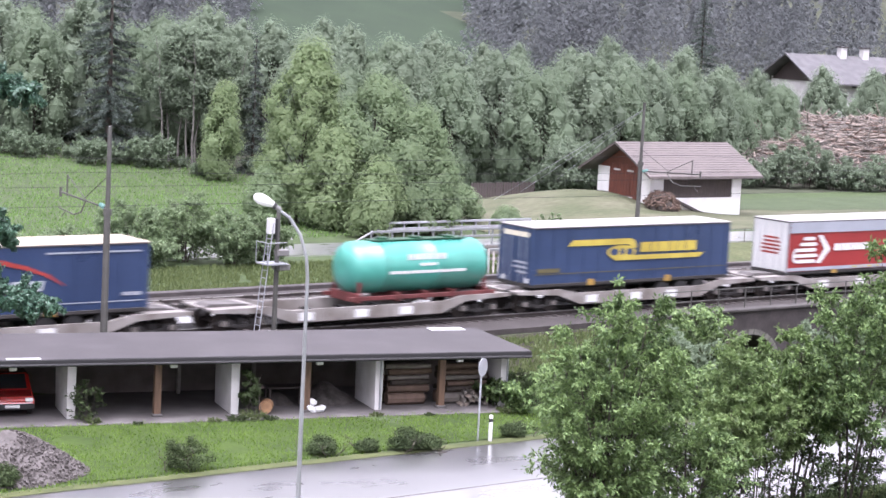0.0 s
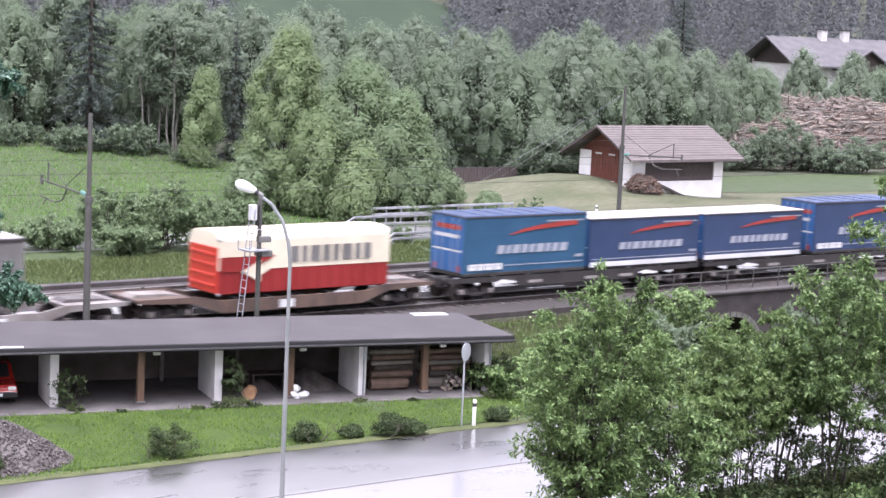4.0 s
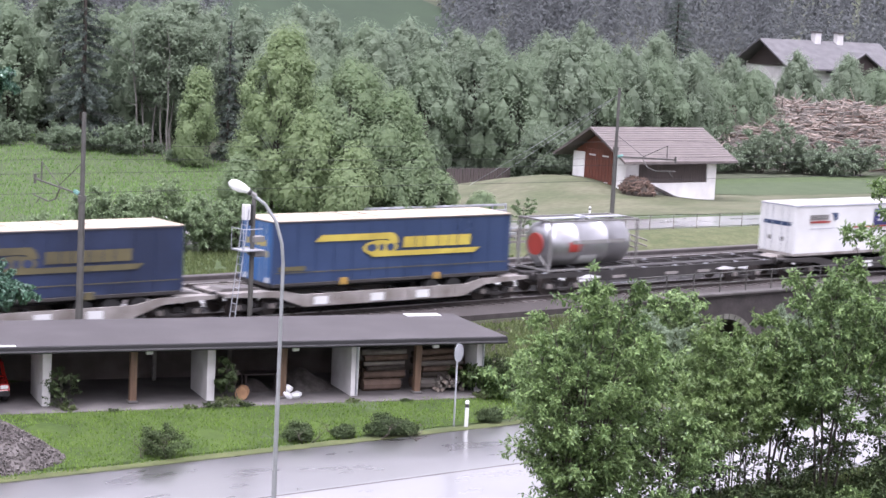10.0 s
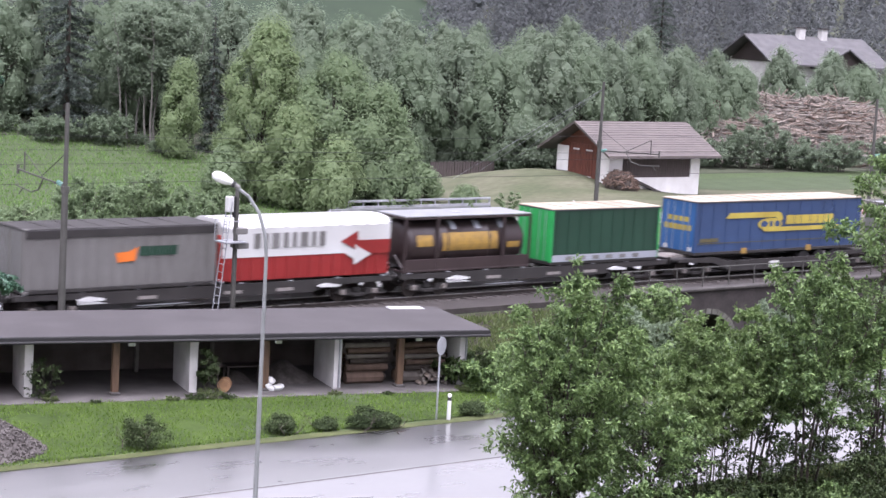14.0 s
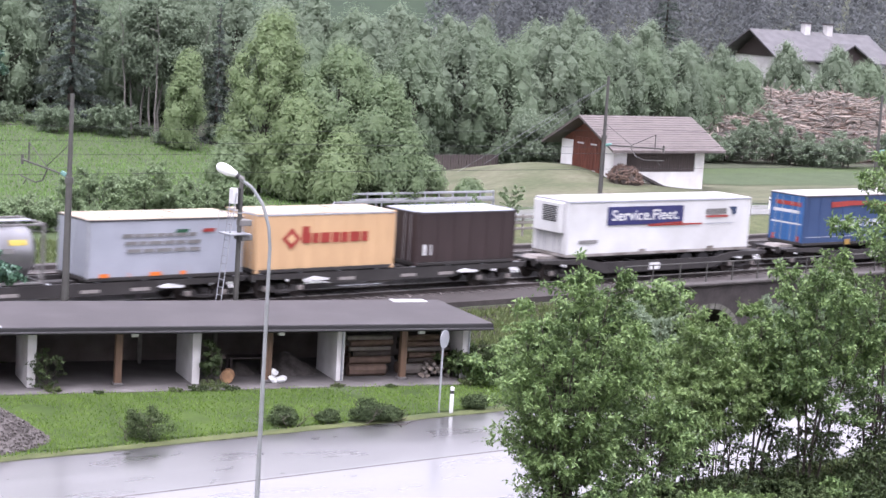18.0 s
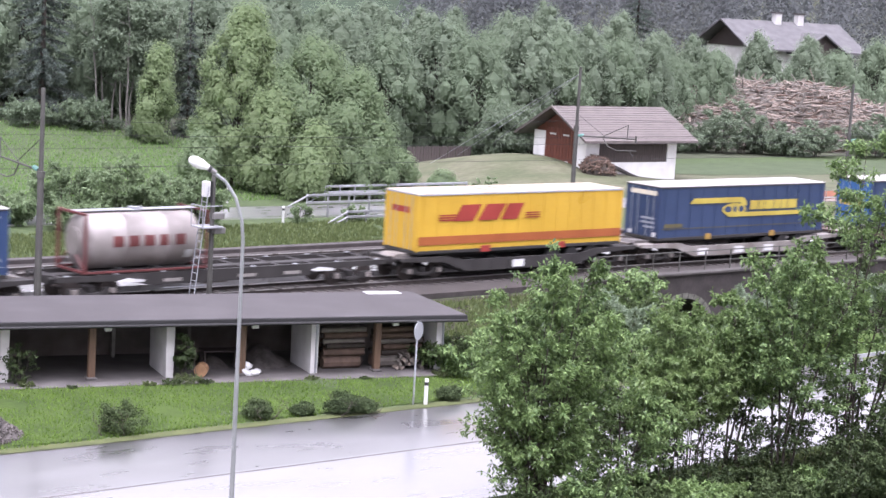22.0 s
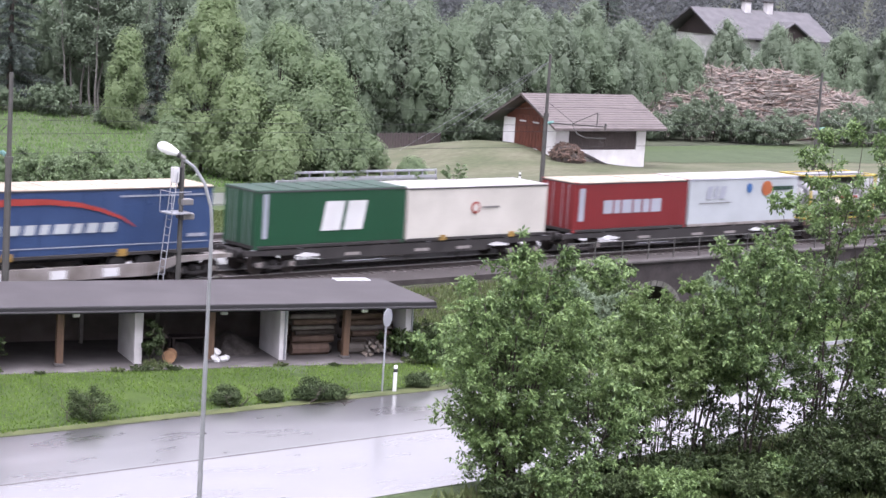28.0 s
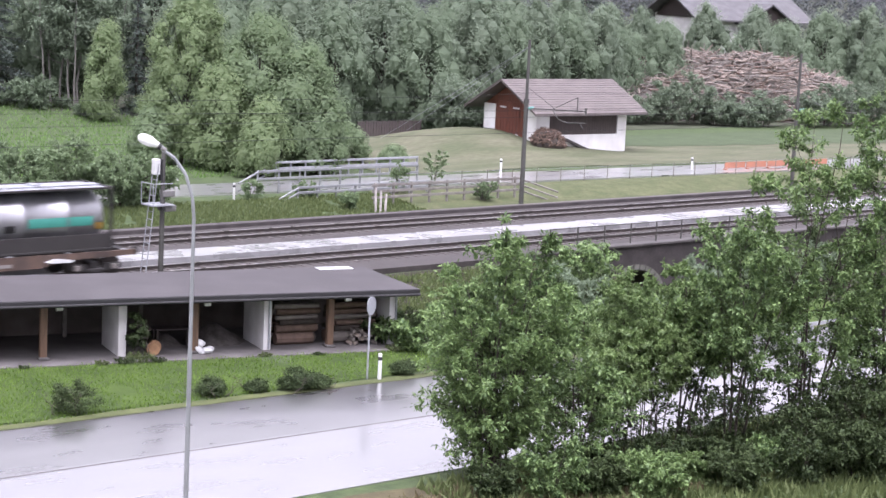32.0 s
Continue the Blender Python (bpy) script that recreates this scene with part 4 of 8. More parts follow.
def bulk_box(L=9.1, H=2.75, upper="cream", lower="red", label="", arrow=True, letters=False, big=False):
    """A bulk container: ribbed lower walls, a rounded upper part with bows under the tarpaulin."""
    t = thing("bulk_container", label, "container", Matrix(), "loads of the train")
    h = 1.25
    bm = bmesh.new()
    slab(bm, (0.05, -h + 0.05, 0.05), (L - 0.05, h - 0.05, H * 0.4), 0.04)
    part("lower_wall", bm, M[lower], t)
    bm = bmesh.new()
    slab(bm, (-0.07, 0, 0.08), (0.07, 0.08, H * 0.4), 0.02)
    repeat("rib", bm, M[lower], t, [(0.3 + k * 0.62, y, 0) for k in range(int(L / 0.62)) for y in (-h, h - 0.08)])
    bm = bmesh.new()
    n = 8
    bow = [(-h + 0.02, H * 0.4), (-h + 0.02, H * 0.86), (-h + 0.25, H * 0.97), (-0.4, H), (0.4, H), (h - 0.25, H * 0.97), (h - 0.02, H * 0.86), (h - 0.02, H * 0.4)]
    turned = Matrix(((0, 1, 0, 0), (1, 0, 0, 0), (0, 0, 1, 0), (0, 0, 0, 1)))
    prism(bm, bow, 0.03, L - 0.03, turned)
    cover = part("tarpaulin_top", bm, M[upper], t, "pale ribbed upper part")
    bm = bmesh.new()
    big = [(y * 1.015, z + 0.03) for y, z in bow[1:-1]]
    prism(bm, [(y, z) for y, z in big] + [(y * 0.98, z - 0.06) for y, z in big[::-1]], -0.09, 0.09, turned)
    repeat("bow", bm, M[upper], cover, [(0.25 + k * 0.75, 0, 0) for k in range(int((L - 0.35) / 0.75) + 1)])
    bm = bmesh.new()
    slab(bm, (-0.03, -h + 0.12, 0.1), (0.06, h - 0.12, H * 0.76), 0.02)
    wall = part("end_wall", bm, M["red_bright"], t, "bright red ribbed end wall")
    bm = bmesh.new()
    slab(bm, (-0.07, -h + 0.2, 0), (-0.02, h - 0.2, 0.14), 0.02)
    repeat("end_rib", bm, M["red_bright"], wall, [(0, 0, z) for z in (0.35, 0.8, 1.25, 1.7)])
    bm = bmesh.new()
    slab(bm, (0, 0, 0), (0.14, 0.14, 0.12), 0.02)
    repeat("corner_casting", bm, M["galv"], t, [(x, y, z) for x in (0.0, L - 0.14) for y in (-h, h - 0.14) for z in (0, H * 0.86)])
    if arrow:
        flip = (lambda x: L - x) if letters else (lambda x: x)
        for rows, tone, words, y in (([(0.06, 0.38), (2.0, 0.38), (2.0, 0.61), (0.06, 0.61)], lower, "red field beside the arrows", -1.262), ([(1.9, 0.77), (2.85, 0.6), (1.9, 0.44)], lower, "red arrow head", -1.27), ([(1.15, 0.37), (2.1, 0.2), (2.1, 0.3), (2.6, 0.4), (2.0, 0.46), (2.1, 0.55)], upper, "white arrow", -1.278)):
            patch(t, [(flip(x), H * z) for x, z in rows], M[tone], words, y=y)
    if letters:
        bars(t, 1.6, 5.6, H * 0.54, H * 0.78, 8, M["grey"], "grey bars in place of a brand word", y=-1.27, slant=0, gap=0.4)
    elif big:
        bars(t, L * 0.4, L * 0.9, H * 0.48, H * 0.74, 8, M["grey"], "dark grey blocks in place of a brand word", y=-1.27, slant=0, gap=0.3)
    else:
        bars(t, L * 0.5, L * 0.78, H * 0.56, H * 0.7, 8, M["grey"], "dark bars in place of a brand word", y=-1.27, slant=0, gap=0.35)
        patch(t, [(L * 0.48, H * 0.74), (L * 0.8, H * 0.74), (L * 0.8, H * 0.755), (L * 0.48, H * 0.755)], M["grey"], "dark line", y=-1.27)
    return t


def ribbed_box(L, H, side, roof, label, end=None, ribs=0.28, depth=0.03):
    """A steel container with ribbed walls."""
    t = box_body("shipping_container", label, "container", L, H, side, roof, end or side, side)
    bm = bmesh.new()
    slab(bm, (0, 0, 0.2), (ribs * 0.5, depth + 0.004, H - 0.12))
    repeat("rib", bm, M[side], t, [(0.25 + k * ribs, y - 0.004, 0) for k in range(int((L - 0.45) / ribs) + 1) for y in (-1.275, 1.275 - depth)])
    bm = bmesh.new()
    slab(bm, (0, 0, 0), (0.18, 0.18, 0.125), 0.015)
    repeat("corner_casting", bm, M[side], t, [(x, y, z) for x in (-0.01, L - 0.17) for y in (-1.285, 1.105) for z in (0.0, H - 0.12)])
    return t


def tank(L, H, shell, frame_tone, label, marks=(), girth=1.12, deck=True, face=None, rails=True):
    """A tank container: a domed shell in a frame of steel beams, with a walkway."""
    t = thing("tank_container", label, "container", Matrix(), "loads of the train")
    h = 1.22
    for x in (0.0, L - 0.12):
        bm = bmesh.new()
        for y in (-h, h - 0.12):
            slab(bm, (x, y, 0), (x + 0.12, y + 0.12, H), 0.015)
        for z in (0, H - 0.12):
            slab(bm, (x + 0.01, -h + 0.12, z + 0.01), (x + 0.11, h - 0.12, z + 0.11), 0.01)
        rod(bm, (x + 0.06, -h + 0.1, 0.1), (x + 0.06, -0.4, 0.75), 0.04, n=6)
        rod(bm, (x + 0.06, h - 0.1, 0.1), (x + 0.06, 0.4, 0.75), 0.04, n=6)
        part("end_frame", bm, M[frame_tone], t)
    bm = bmesh.new()
    slab(bm, (0.12, 0.005, 0), (L - 0.12, 0.09, 0.09), 0.01)
    repeat("side_rail", bm, M[frame_tone], t, [(0, y, z) for y in (-h, h - 0.1) for z in ((0.02, H - 0.11) if rails else (0.02,))])
    bm = bmesh.new()
    mid = H * 0.5
    prof = [(0.14, 0.2), (0.18, girth * 0.55), (0.28, girth * 0.82), (0.45, girth * 0.97), (0.6, girth), (L * 0.33, girth), (L * 0.33 + 0.02, girth + 0.02), (L * 0.33 + 0.1, girth + 0.02), (L * 0.33 + 0.12, girth), (L * 0.66, girth), (L * 0.66 + 0.02, girth + 0.02), (L * 0.66 + 0.1, girth + 0.02), (L * 0.66 + 0.12, girth), (L - 0.6, girth), (L - 0.45, girth * 0.97), (L - 0.28, girth * 0.82), (L - 0.18, girth * 0.55), (L - 0.14, 0.2)]
    lathe(bm, prof, 28, Matrix.Translation((0, 0, mid)))
    shell_ob = part("tank_shell", bm, M[shell], t)
    if deck:
        bm = bmesh.new()
        slab(bm, (0.1, -0.3, H - 0.04), (L - 0.1, 0.3, H), 0.01)
        rod(bm, (L / 2, 0, H - 0.16), (L / 2, 0, H + 0.08), 0.28, n=14)
        part("walkway", bm, M["galv"], t)
    for kind, x0, x1, a0, a1, tone, words in marks:
        # a label that follows the shell between two angles below the horizontal
        bm = bmesh.new()
        n = 6
        rows = []
        for i in range(n + 1):
            a = radians(a0 + (a1 - a0) * i / n)
            y, z = -math.cos(a) * (girth + 0.012), mid + math.sin(a) * (girth + 0.012)
            rows.append((bm.verts.new((x0, y, z)), bm.verts.new((x1, y, z))))
        for p, q in zip(rows, rows[1:]):
            bm.faces.new((p[0], p[1], q[1], q[0]))
        part(kind, bm, M[tone], t, words)
    if face:
        bm = bmesh.new()
        rod(bm, (0.1, 0, mid), (0.17, 0, mid), girth * 0.5, n=16)
        part("end_label", bm, M[face], t, "round end plate")
    return t


def teal_tank():
    """A long turquoise tank on a red skid."""
    L, H = 8.0, 2.75
    t = thing("tank_container", "long turquoise tank on a bright red frame", "container", Matrix(), "loads of the train")
    bm = bmesh.new()
    g = 1.2
    lathe(bm, [(0.0, 0.3), (0.06, 0.75), (0.25, 1.05), (0.55, g), (1.6, g), (1.62, g + 0.02), (1.7, g + 0.02), (1.72, g), (4.6, g), (4.62, g + 0.02), (4.7, g + 0.02), (4.72, g), (7.4, g), (7.7, 1.05), (7.92, 0.75), (8.0, 0.3)], 32, Matrix.Translation((0, 0, 1.5)))
    part("tank_shell", bm, M["teal"], t)
    bm = bmesh.new()
    for y in (-1.1, 0.98):
        slab(bm, (-0.2, y, 0.1), (8.2, y + 0.12, 0.3), 0.02)
    for x in (0.2, 2.4, 4.0, 5.6, 7.6):
        slab(bm, (x, -1.1, 0.0), (x + 0.2, 1.1, 0.42), 0.02)
    for x in (0.3, 7.5):
        for y in (-1.0, 0.9):
            slab(bm, (x, y, 0.2), (x + 0.16, y + 0.1, 0.95), 0.02)
    part("skid", bm, M["dull_red"], t, "dull red steel skid")
    bm = bmesh.new()
    slab(bm, (1.4, -0.35, 2.7), (6.8, 0.35, 2.75), 0.01)
    for x in (2.2, 4.1, 6.0):
        rod(bm, (x, 0, 2.6), (x, 0, 2.84), 0.3, n=16)
    part("walkway", bm, M["green"], t)
    for i, (a, b, z) in enumerate(((2.9, 5.2, 1.9), (3.6, 4.6, 1.62), (1.9, 6.3, 1.28))):
        bm = bmesh.new()
        y = -math.sqrt(max(g * g - (z - 1.5) ** 2, 0)) - 0.02
        n = 6 if i < 2 else 16
        for k in range(n):
            x = a + (b - a) * k / n
            slab(bm, (x, y, z), (x + (b - a) / n * 0.78, y + 0.03, z + (0.26 if i == 0 else 0.13)))
        part("lettering", bm, M["white"], t, "white bars in place of a brand word")
    return t


# ---- the train: wagons and loads by their place along it ----
TRAIN = []


def along(ob, a, z):
    TRAIN.append((ob, a, z))
    return ob


POCKET = "articulated pocket wagon with weathered grey steel sills"
FLAT = "container flat wagon with grimy dark steel frame"
for a, b, tone in ((-32.0, -14.2, "frame_pale"), (-13.4, 3.1, "frame_pale"), (3.4, 20.0, "frame_pale"), (20.3, 37.8, "frame_pale"), (38.6, 54.2, "frame_pale"), (54.5, 70.2, "frame_brown"),
                   (140.0, 155.6, "frame_pale"), (155.9, 173.2, "frame_pale"), (191.6, 206.7, "frame_dark"), (245.0, 261.0, "frame_dark"), (295.4, 311.8, "frame_dark"), (313.4, 329.6, "frame_dark"),
                   (348.2, 363.9, "frame_dark"), (364.2, 380.4, "frame_pale"), (381.6, 397.7, "frame_brown"), (398.0, 414.4, "frame_pale"), (415.6, 432.0, "frame_pale")):
    extra = POCKET if tone == "frame_pale" else "pocket wagon with rusty brown steel sills" if tone == "frame_brown" else "pocket wagon with grimy black steel sills"
    along(pocket_wagon(b - a, tone, extra), a, 0.0)
for a, b in ((71.0, 87.8), (88.1, 105.0), (105.6, 122.2), (122.8, 139.6), (173.8, 190.9), (207.2, 226.4), (226.7, 244.4), (261.6, 278.2), (278.4, 294.4), (330.4, 347.6), (432.6, 451.6), (452.2, 471.3), (471.7, 491.7)):
    along(flat_wagon(b - a, "frame_brown", "container flat wagon with rusty brown steel frame") if a > 470 else flat_wagon(b - a, "frame_dark", FLAT), a, 0.0)

SW = "blue tarpaulin trailer with red arc and white lettering bars"
AR = "dark blue tarpaulin trailer with yellow hooked band"
up, on = 1.26, 1.18
along(swoosh_trailer(label=SW + ", cream roof", side="blue"), -29.95, up)
along(teal_tank(), -5.85, 0.98)
along(arrow_trailer(13.5, 2.95, AR), 4.4, up)
along(knot_trailer(), 22.45, up - 0.1)
t = ribbed_box(9.6, 2.72, "grey", "white", "weathered grey container with a small orange mark", ribs=0.6, depth=0.02)
patch(t, [(3.2, 1.35), (4.3, 1.2), (4.5, 2.05), (4.1, 1.75), (3.5, 1.7)], M["orange_mark"], "orange flag mark")
bars(t, 5.0, 7.2, 1.42, 1.75, 6, M["green_grey"], "dark green bars", slant=0.1, gap=0.1)
patch(t, [(0.06, 2.52), (9.54, 2.52), (9.54, 2.62), (0.06, 2.62)], M["frame_dark"], "dark top band", y=-1.29)
along(t, 39.9, up)
along(bulk_box(label="red and cream bulk container with red and white arrows", big=True), 58.5, 1.06)
for a, side in ((71.9, "teal_blue"), (79.9, "blue"), (88.0, "blue"), (96.75, "blue")):
    wide = side == "teal_blue"
    t = swoosh_trailer(7.75, 2.9 if wide or a > 96 else 2.55, "faded teal-blue swap body with red arc on the container wagon" if wide else "blue swap body with red arc, on the container wagon", side, False, "white" if 79 < a < 90 else "blue_bright")
    if 79 < a < 90:
        patch(t, [(0.1, 0.1), (7.6, 0.1), (7.6, 0.34), (0.1, 0.34)], M["white"], "white base stripe")
    else:
        bars(t, 0.3, 2.4, 0.3, 0.6, 4, M["white"], "white bars", slant=0.0)
    along(t, a, on)
along(bulk_box(8.95, 2.55, "white", "red", "red and white bulk container with grey lettering bars", big=True), 106.35, on)
along(bulk_box(9.1, 2.5, "white", "red", "red and white bulk container with red and white arrows"), 129.3, on)
along(arrow_trailer(13.5, 2.95, "faded navy trailer with dirty yellow hooked band", "navy_dirty", "olive", "cream", "navy_dirty"), 140.4, up)
along(arrow_trailer(13.6, 2.95, AR + " and pale blue end", "blue", "yellow", "cream", "blue_end"), 158.35, up)
along(tank(6.0, 2.55, "steel", "grey", "polished steel tank container in a grey frame", (("hazard_label", 1.4, 2.2, 8, -18, "print_red", "red label"), ("lettering", 1.6, 5.2, 12, 2, "grey", "dark line of lettering"), ("data_plate", 2.2, 3.4, -28, -62, "white", "white data plate")), face="print_red"), 174.6, on)
along(reefer(), 192.5, up - 0.04)
t = ribbed_box(9.0, 2.65, "grey", "frame_dark", "weathered grey container with a small orange mark", ribs=0.6, depth=0.02)
patch(t, [(4.2, 1.15), (5.0, 1.2), (5.15, 1.8), (4.75, 1.6), (4.1, 1.55)], M["orange_mark"], "orange flag mark")
bars(t, 5.2, 7.0, 1.4, 1.8, 6, M["green_grey"], "dark green bars", slant=0.1, gap=0.1)
patch(t, [(0.06, 2.25), (8.94, 2.25), (8.94, 2.56), (0.06, 2.56)], M["frame_dark"], "dark top band", y=-1.29)
along(t, 207.7, on)
along(bulk_box(9.1, 2.75, "white", "red", "red and white bulk container with an arrow and grey lettering bars", True, True), 217.0, on)
t = tank(7.8, 2.6, "brown", "brown", "dark brown framed tank with yellow panels and flat lid", (("panel", 2.3, 5.7, 26, -16, "amber", "dirty yellow panel"), ("panel", 0.75, 1.7, 22, -4, "amber", "dirty yellow panel"), ("panel", 6.3, 7.1, 0, -14, "amber", "dirty yellow panel"), ("band", 2.9, 3.25, 60, 34, "silver_grey", "pale band"), ("band", 4.4, 4.75, 60, 34, "silver_grey", "pale band"), ("band", 5.9, 6.25, 60, 34, "silver_grey", "pale band")), 1.18)
bm = bmesh.new()
slab(bm, (0.05, -1.2, 2.6), (7.75, 1.2, 2.66), 0.02)
part("lid", bm, M["zinc"], t, "flat grey metal lid")
bm = bmesh.new()
slab(bm, (0.1, -1.2, 0.1), (7.7, -1.16, 0.62), 0.01)
part("skirt", bm, M["brown"], t)
bm = bmesh.new()
slab(bm, (-0.07, -1.22, 0.1), (0.07, -1.12, 2.55), 0.01)
repeat("frame_post", bm, M["brown"], t, [(1.95, 0, 0), (6.05, 0, 0)])
along(t, 226.95, on)
t = box_body("swap_body", "green tarpaulin swap body with a bright green end", "container", 7.55, 2.82, "green_grey", "cream", "green_bright", "green_bright")
patch(t, [(0.1, 0.16), (7.45, 0.16), (7.45, 0.5), (0.1, 0.5)], M["silver_grey"], "grey base stripe")
for k in range(6):
    bars(t, 1.0 + 0.93 * k, 1.4 + 0.93 * k, 0.22, 0.42, 1, M["grey"], "grey latch", y=-1.308, slant=0, gap=0, name="latch")
curtain_folds(t, 7.55, 2.8, "green_grey", 10)
along(t, 236.05, on)
along(arrow_trailer(13.6, 2.9, AR + " and pale blue end", "blue_bright", "yellow", "cream", "blue_end"), 246.3, up)
along(tank(5.9, 2.5, "steel", "grey", "polished steel tank container in a grey frame", (("hazard_label", 2.0, 3.6, -25, -60, "white", "white plate"), ("hazard_label", 2.3, 3.0, -32, -52, "print_red", "red diamond label"), ("lettering", 1.4, 4.6, 12, 2, "grey", "dark line of lettering"), ("data_plate", 4.4, 5.2, 30, 18, "yellow", "yellow plate"))), 262.7, on)
t = box_body("swap_body", "silver-grey tarpaulin swap body with striped marks", "container", 7.5, 2.6, "silver_grey", "cream", "silver_grey")
for k in range(3):
    bars(t, 1.6 + 0.1 * k, 5.2 + 0.15 * k, 1.8 - 0.32 * k, 1.95 - 0.32 * k, 7 - k, M["grey"], "dark bars in place of a brand word", slant=0.3, gap=0.15)
patch(t, [(5.4, 1.95), (6.0, 1.95), (6.1, 2.1), (5.5, 2.1)], M["print_red"], "red mark")
patch(t, [(4.1, 1.95), (4.7, 1.95), (4.8, 2.1), (4.2, 2.1)], M["green"], "green mark")
bars(t, 0.6, 5.6, 0.16, 0.32, 4, M["orange_mark"], "orange grapple plates", slant=0, gap=0.75, name="grapple_plate")
along(t, 270.45, on)
t = ribbed_box(7.55, 2.65, "orange", "cream", "apricot swap body with red-brown lettering bars", ribs=0.9, depth=0.006)
bars(t, 2.35, 6.1, 1.3, 1.75, 7, M["print_red"], "red bars in place of a brand word", slant=0.0, gap=0.18)
patch(t, [(2.35, 1.7), (2.75, 1.7), (2.75, 2.05), (2.35, 2.05)], M["print_red"], "taller first block of the word")
patch(t, [(1.55, 1.5), (1.8, 1.75), (2.05, 1.5), (1.8, 1.28)], M["orange"], "pale middle of the lozenge", y=-1.308)
patch(t, [(1.3, 1.5), (1.8, 2.0), (2.3, 1.5), (1.8, 1.05)], M["print_red"], "red-brown lozenge")
along(t, 278.68, on)
t = ribbed_box(6.05, 2.55, "brown", "silver_grey", "dark brown steel container with small white marks", ribs=1.0, depth=0.04)
bars(t, 0.4, 1.2, 0.5, 1.0, 2, M["white"], "white marks", slant=0, gap=0.6)
along(t, 287.5, on)
along(reefer(13.3, 2.85, True), 297.0, up - 0.04)
along(swoosh_trailer(13.5, 2.85, SW + ", white roof", "blue_bright", True, "white"), 314.8, up - 0.03)
along(tank(6.0, 2.55, "tank_white", "dull_red", "dull grey tank container with dull red end frames", tuple(("lettering", 1.35 + 0.75 * k, 1.85 + 0.75 * k, 14, -8, "dull_red", "dull red block in place of a brand letter") for k in range(5)) + ( ("data_plate", 4.9, 5.3, -20, -40, "white", "white plate"),), 1.2, face="tank_white", rails=False), 331.75, on)
along(courier_trailer(), 349.27, up)
along(arrow_trailer(13.4, 2.9, AR), 365.6, up)
along(arrow_trailer(13.5, 2.9, AR + " and pale blue end", "blue", "yellow", "white", "blue_end"), 383.3, up)
along(arrow_trailer(13.6, 2.9, AR), 399.1, up)
along(swoosh_trailer(13.7, 2.9, SW + ", cream roof", "blue_bright", True, "cream"), 417.15, up)
t = ribbed_box(8.55, 2.68, "green", "green_grey", "dark green container with two large white letter blocks")
for x in (3.6, 4.9):
    patch(t, [(x, 0.75), (x + 1.1, 0.75), (x + 1.35, 2.1), (x + 0.25, 2.1)], M["white"], "white block in place of a brand letter", y=-1.283)
patch(t, [(0.35, 0.5), (0.62, 0.5), (0.62, 2.5), (0.35, 2.5)], M["silver_grey"], "grey upright bar", y=-1.283)
along(t, 433.2, on)
t = box_body("shipping_container", "cream-white container with a small red ring mark", "container", 9.1, 2.62, "off_white", "white", "off_white", "off_white")
patch(t, disc(4.3, 1.55, 0.3, 0.3, n=12), M["print_red"], "red ring mark")
patch(t, disc(4.3, 1.55, 0.2, 0.2, n=12), M["off_white"], y=-1.308)
bars(t, 4.7, 5.9, 1.5, 1.6, 8, M["grey"], "dark bars", slant=0)
for x in (2.1, 6.6):
    bm = bmesh.new()
    slab(bm, (x, -1.3, 0.0), (x + 0.4, -1.27, 0.28), 0.02)
    part("grapple_plate", bm, M["amber"], t, "amber grapple plate")
along(t, 441.9, on)
t = ribbed_box(8.5, 2.62, "red_dark", "cream", "brick-red container with pale lettering bars")
bars(t, 2.1, 6.5, 0.95, 1.65, 6, M["silver_grey"], "pale blocks in place of a brand word", y=-1.283, slant=0, gap=0.18)
bars(t, 0.3, 0.7, 0.6, 2.3, 1, M["silver_grey"], "pale upright bar", y=-1.283, slant=0)
along(t, 453.0, on)
t = box_body("shipping_container", "pale blue-grey container with several small marks", "container", 9.1, 2.65, "pale", "white", "pale", "pale")
bars(t, 1.3, 3.0, 1.5, 2.2, 3, M["silver_grey"], "grey marks", slant=0.2, gap=0.35)
patch(t, [(0.8, 1.25), (3.4, 1.25), (3.4, 1.3), (0.8, 1.3)], M["grey"], "dark line")
patch(t, disc(4.9, 2.05, 0.24, 0.28, n=10), M["blue_end"], "blue spot")
patch(t, disc(6.4, 2.0, 0.46, 0.42, n=14), M["band_red"], "orange-red spot")
bars(t, 6.9, 8.7, 1.88, 2.1, 9, M["green_grey"], "dark bars", slant=0)
along(t, 461.7, on)
t = tank(6.1, 2.6, "steel", "yellow", "polished steel tank container in a yellow frame", (("label", 1.3, 2.0, 38, 28, "print_red", "small red label"),), face="white")
patch(t, [(2.2, 1.25), (2.85, 1.72), (3.5, 1.25), (2.85, 0.78)], M["cream"], "cream lozenge label", y=-1.11)
patch(t, [(2.7, 1.16), (4.6, 1.16), (4.6, 1.4), (2.7, 1.4)], M["white"], "white name board", y=-1.118)
patch(t, [(2.8, 1.2), (4.5, 1.2), (4.5, 1.35), (2.8, 1.35)], M["print_red"], "red bar on the board", y=-1.126)
bm = bmesh.new()
slab(bm, (0.12, -1.1, 2.5), (5.98, 1.1, 2.54), 0.01)
part("walkway_mesh", bm, M["dust"], t, "dusty grey walkway grating")
along(t, 472.2, on)
t = tank(6.2, 2.7, "steel", "frame_dark", "steel tank container in a black frame with turquoise band", (("band", 2.3, 5.3, 6, -14, "teal", "turquoise band"), ("label", 1.2, 1.7, -6, -22, "black", "black label"), ("label", 5.4, 5.8, -8, -24, "amber", "yellow label")), face="white")
# black sheet added for the shade on the tank's lower half
bm = bmesh.new()
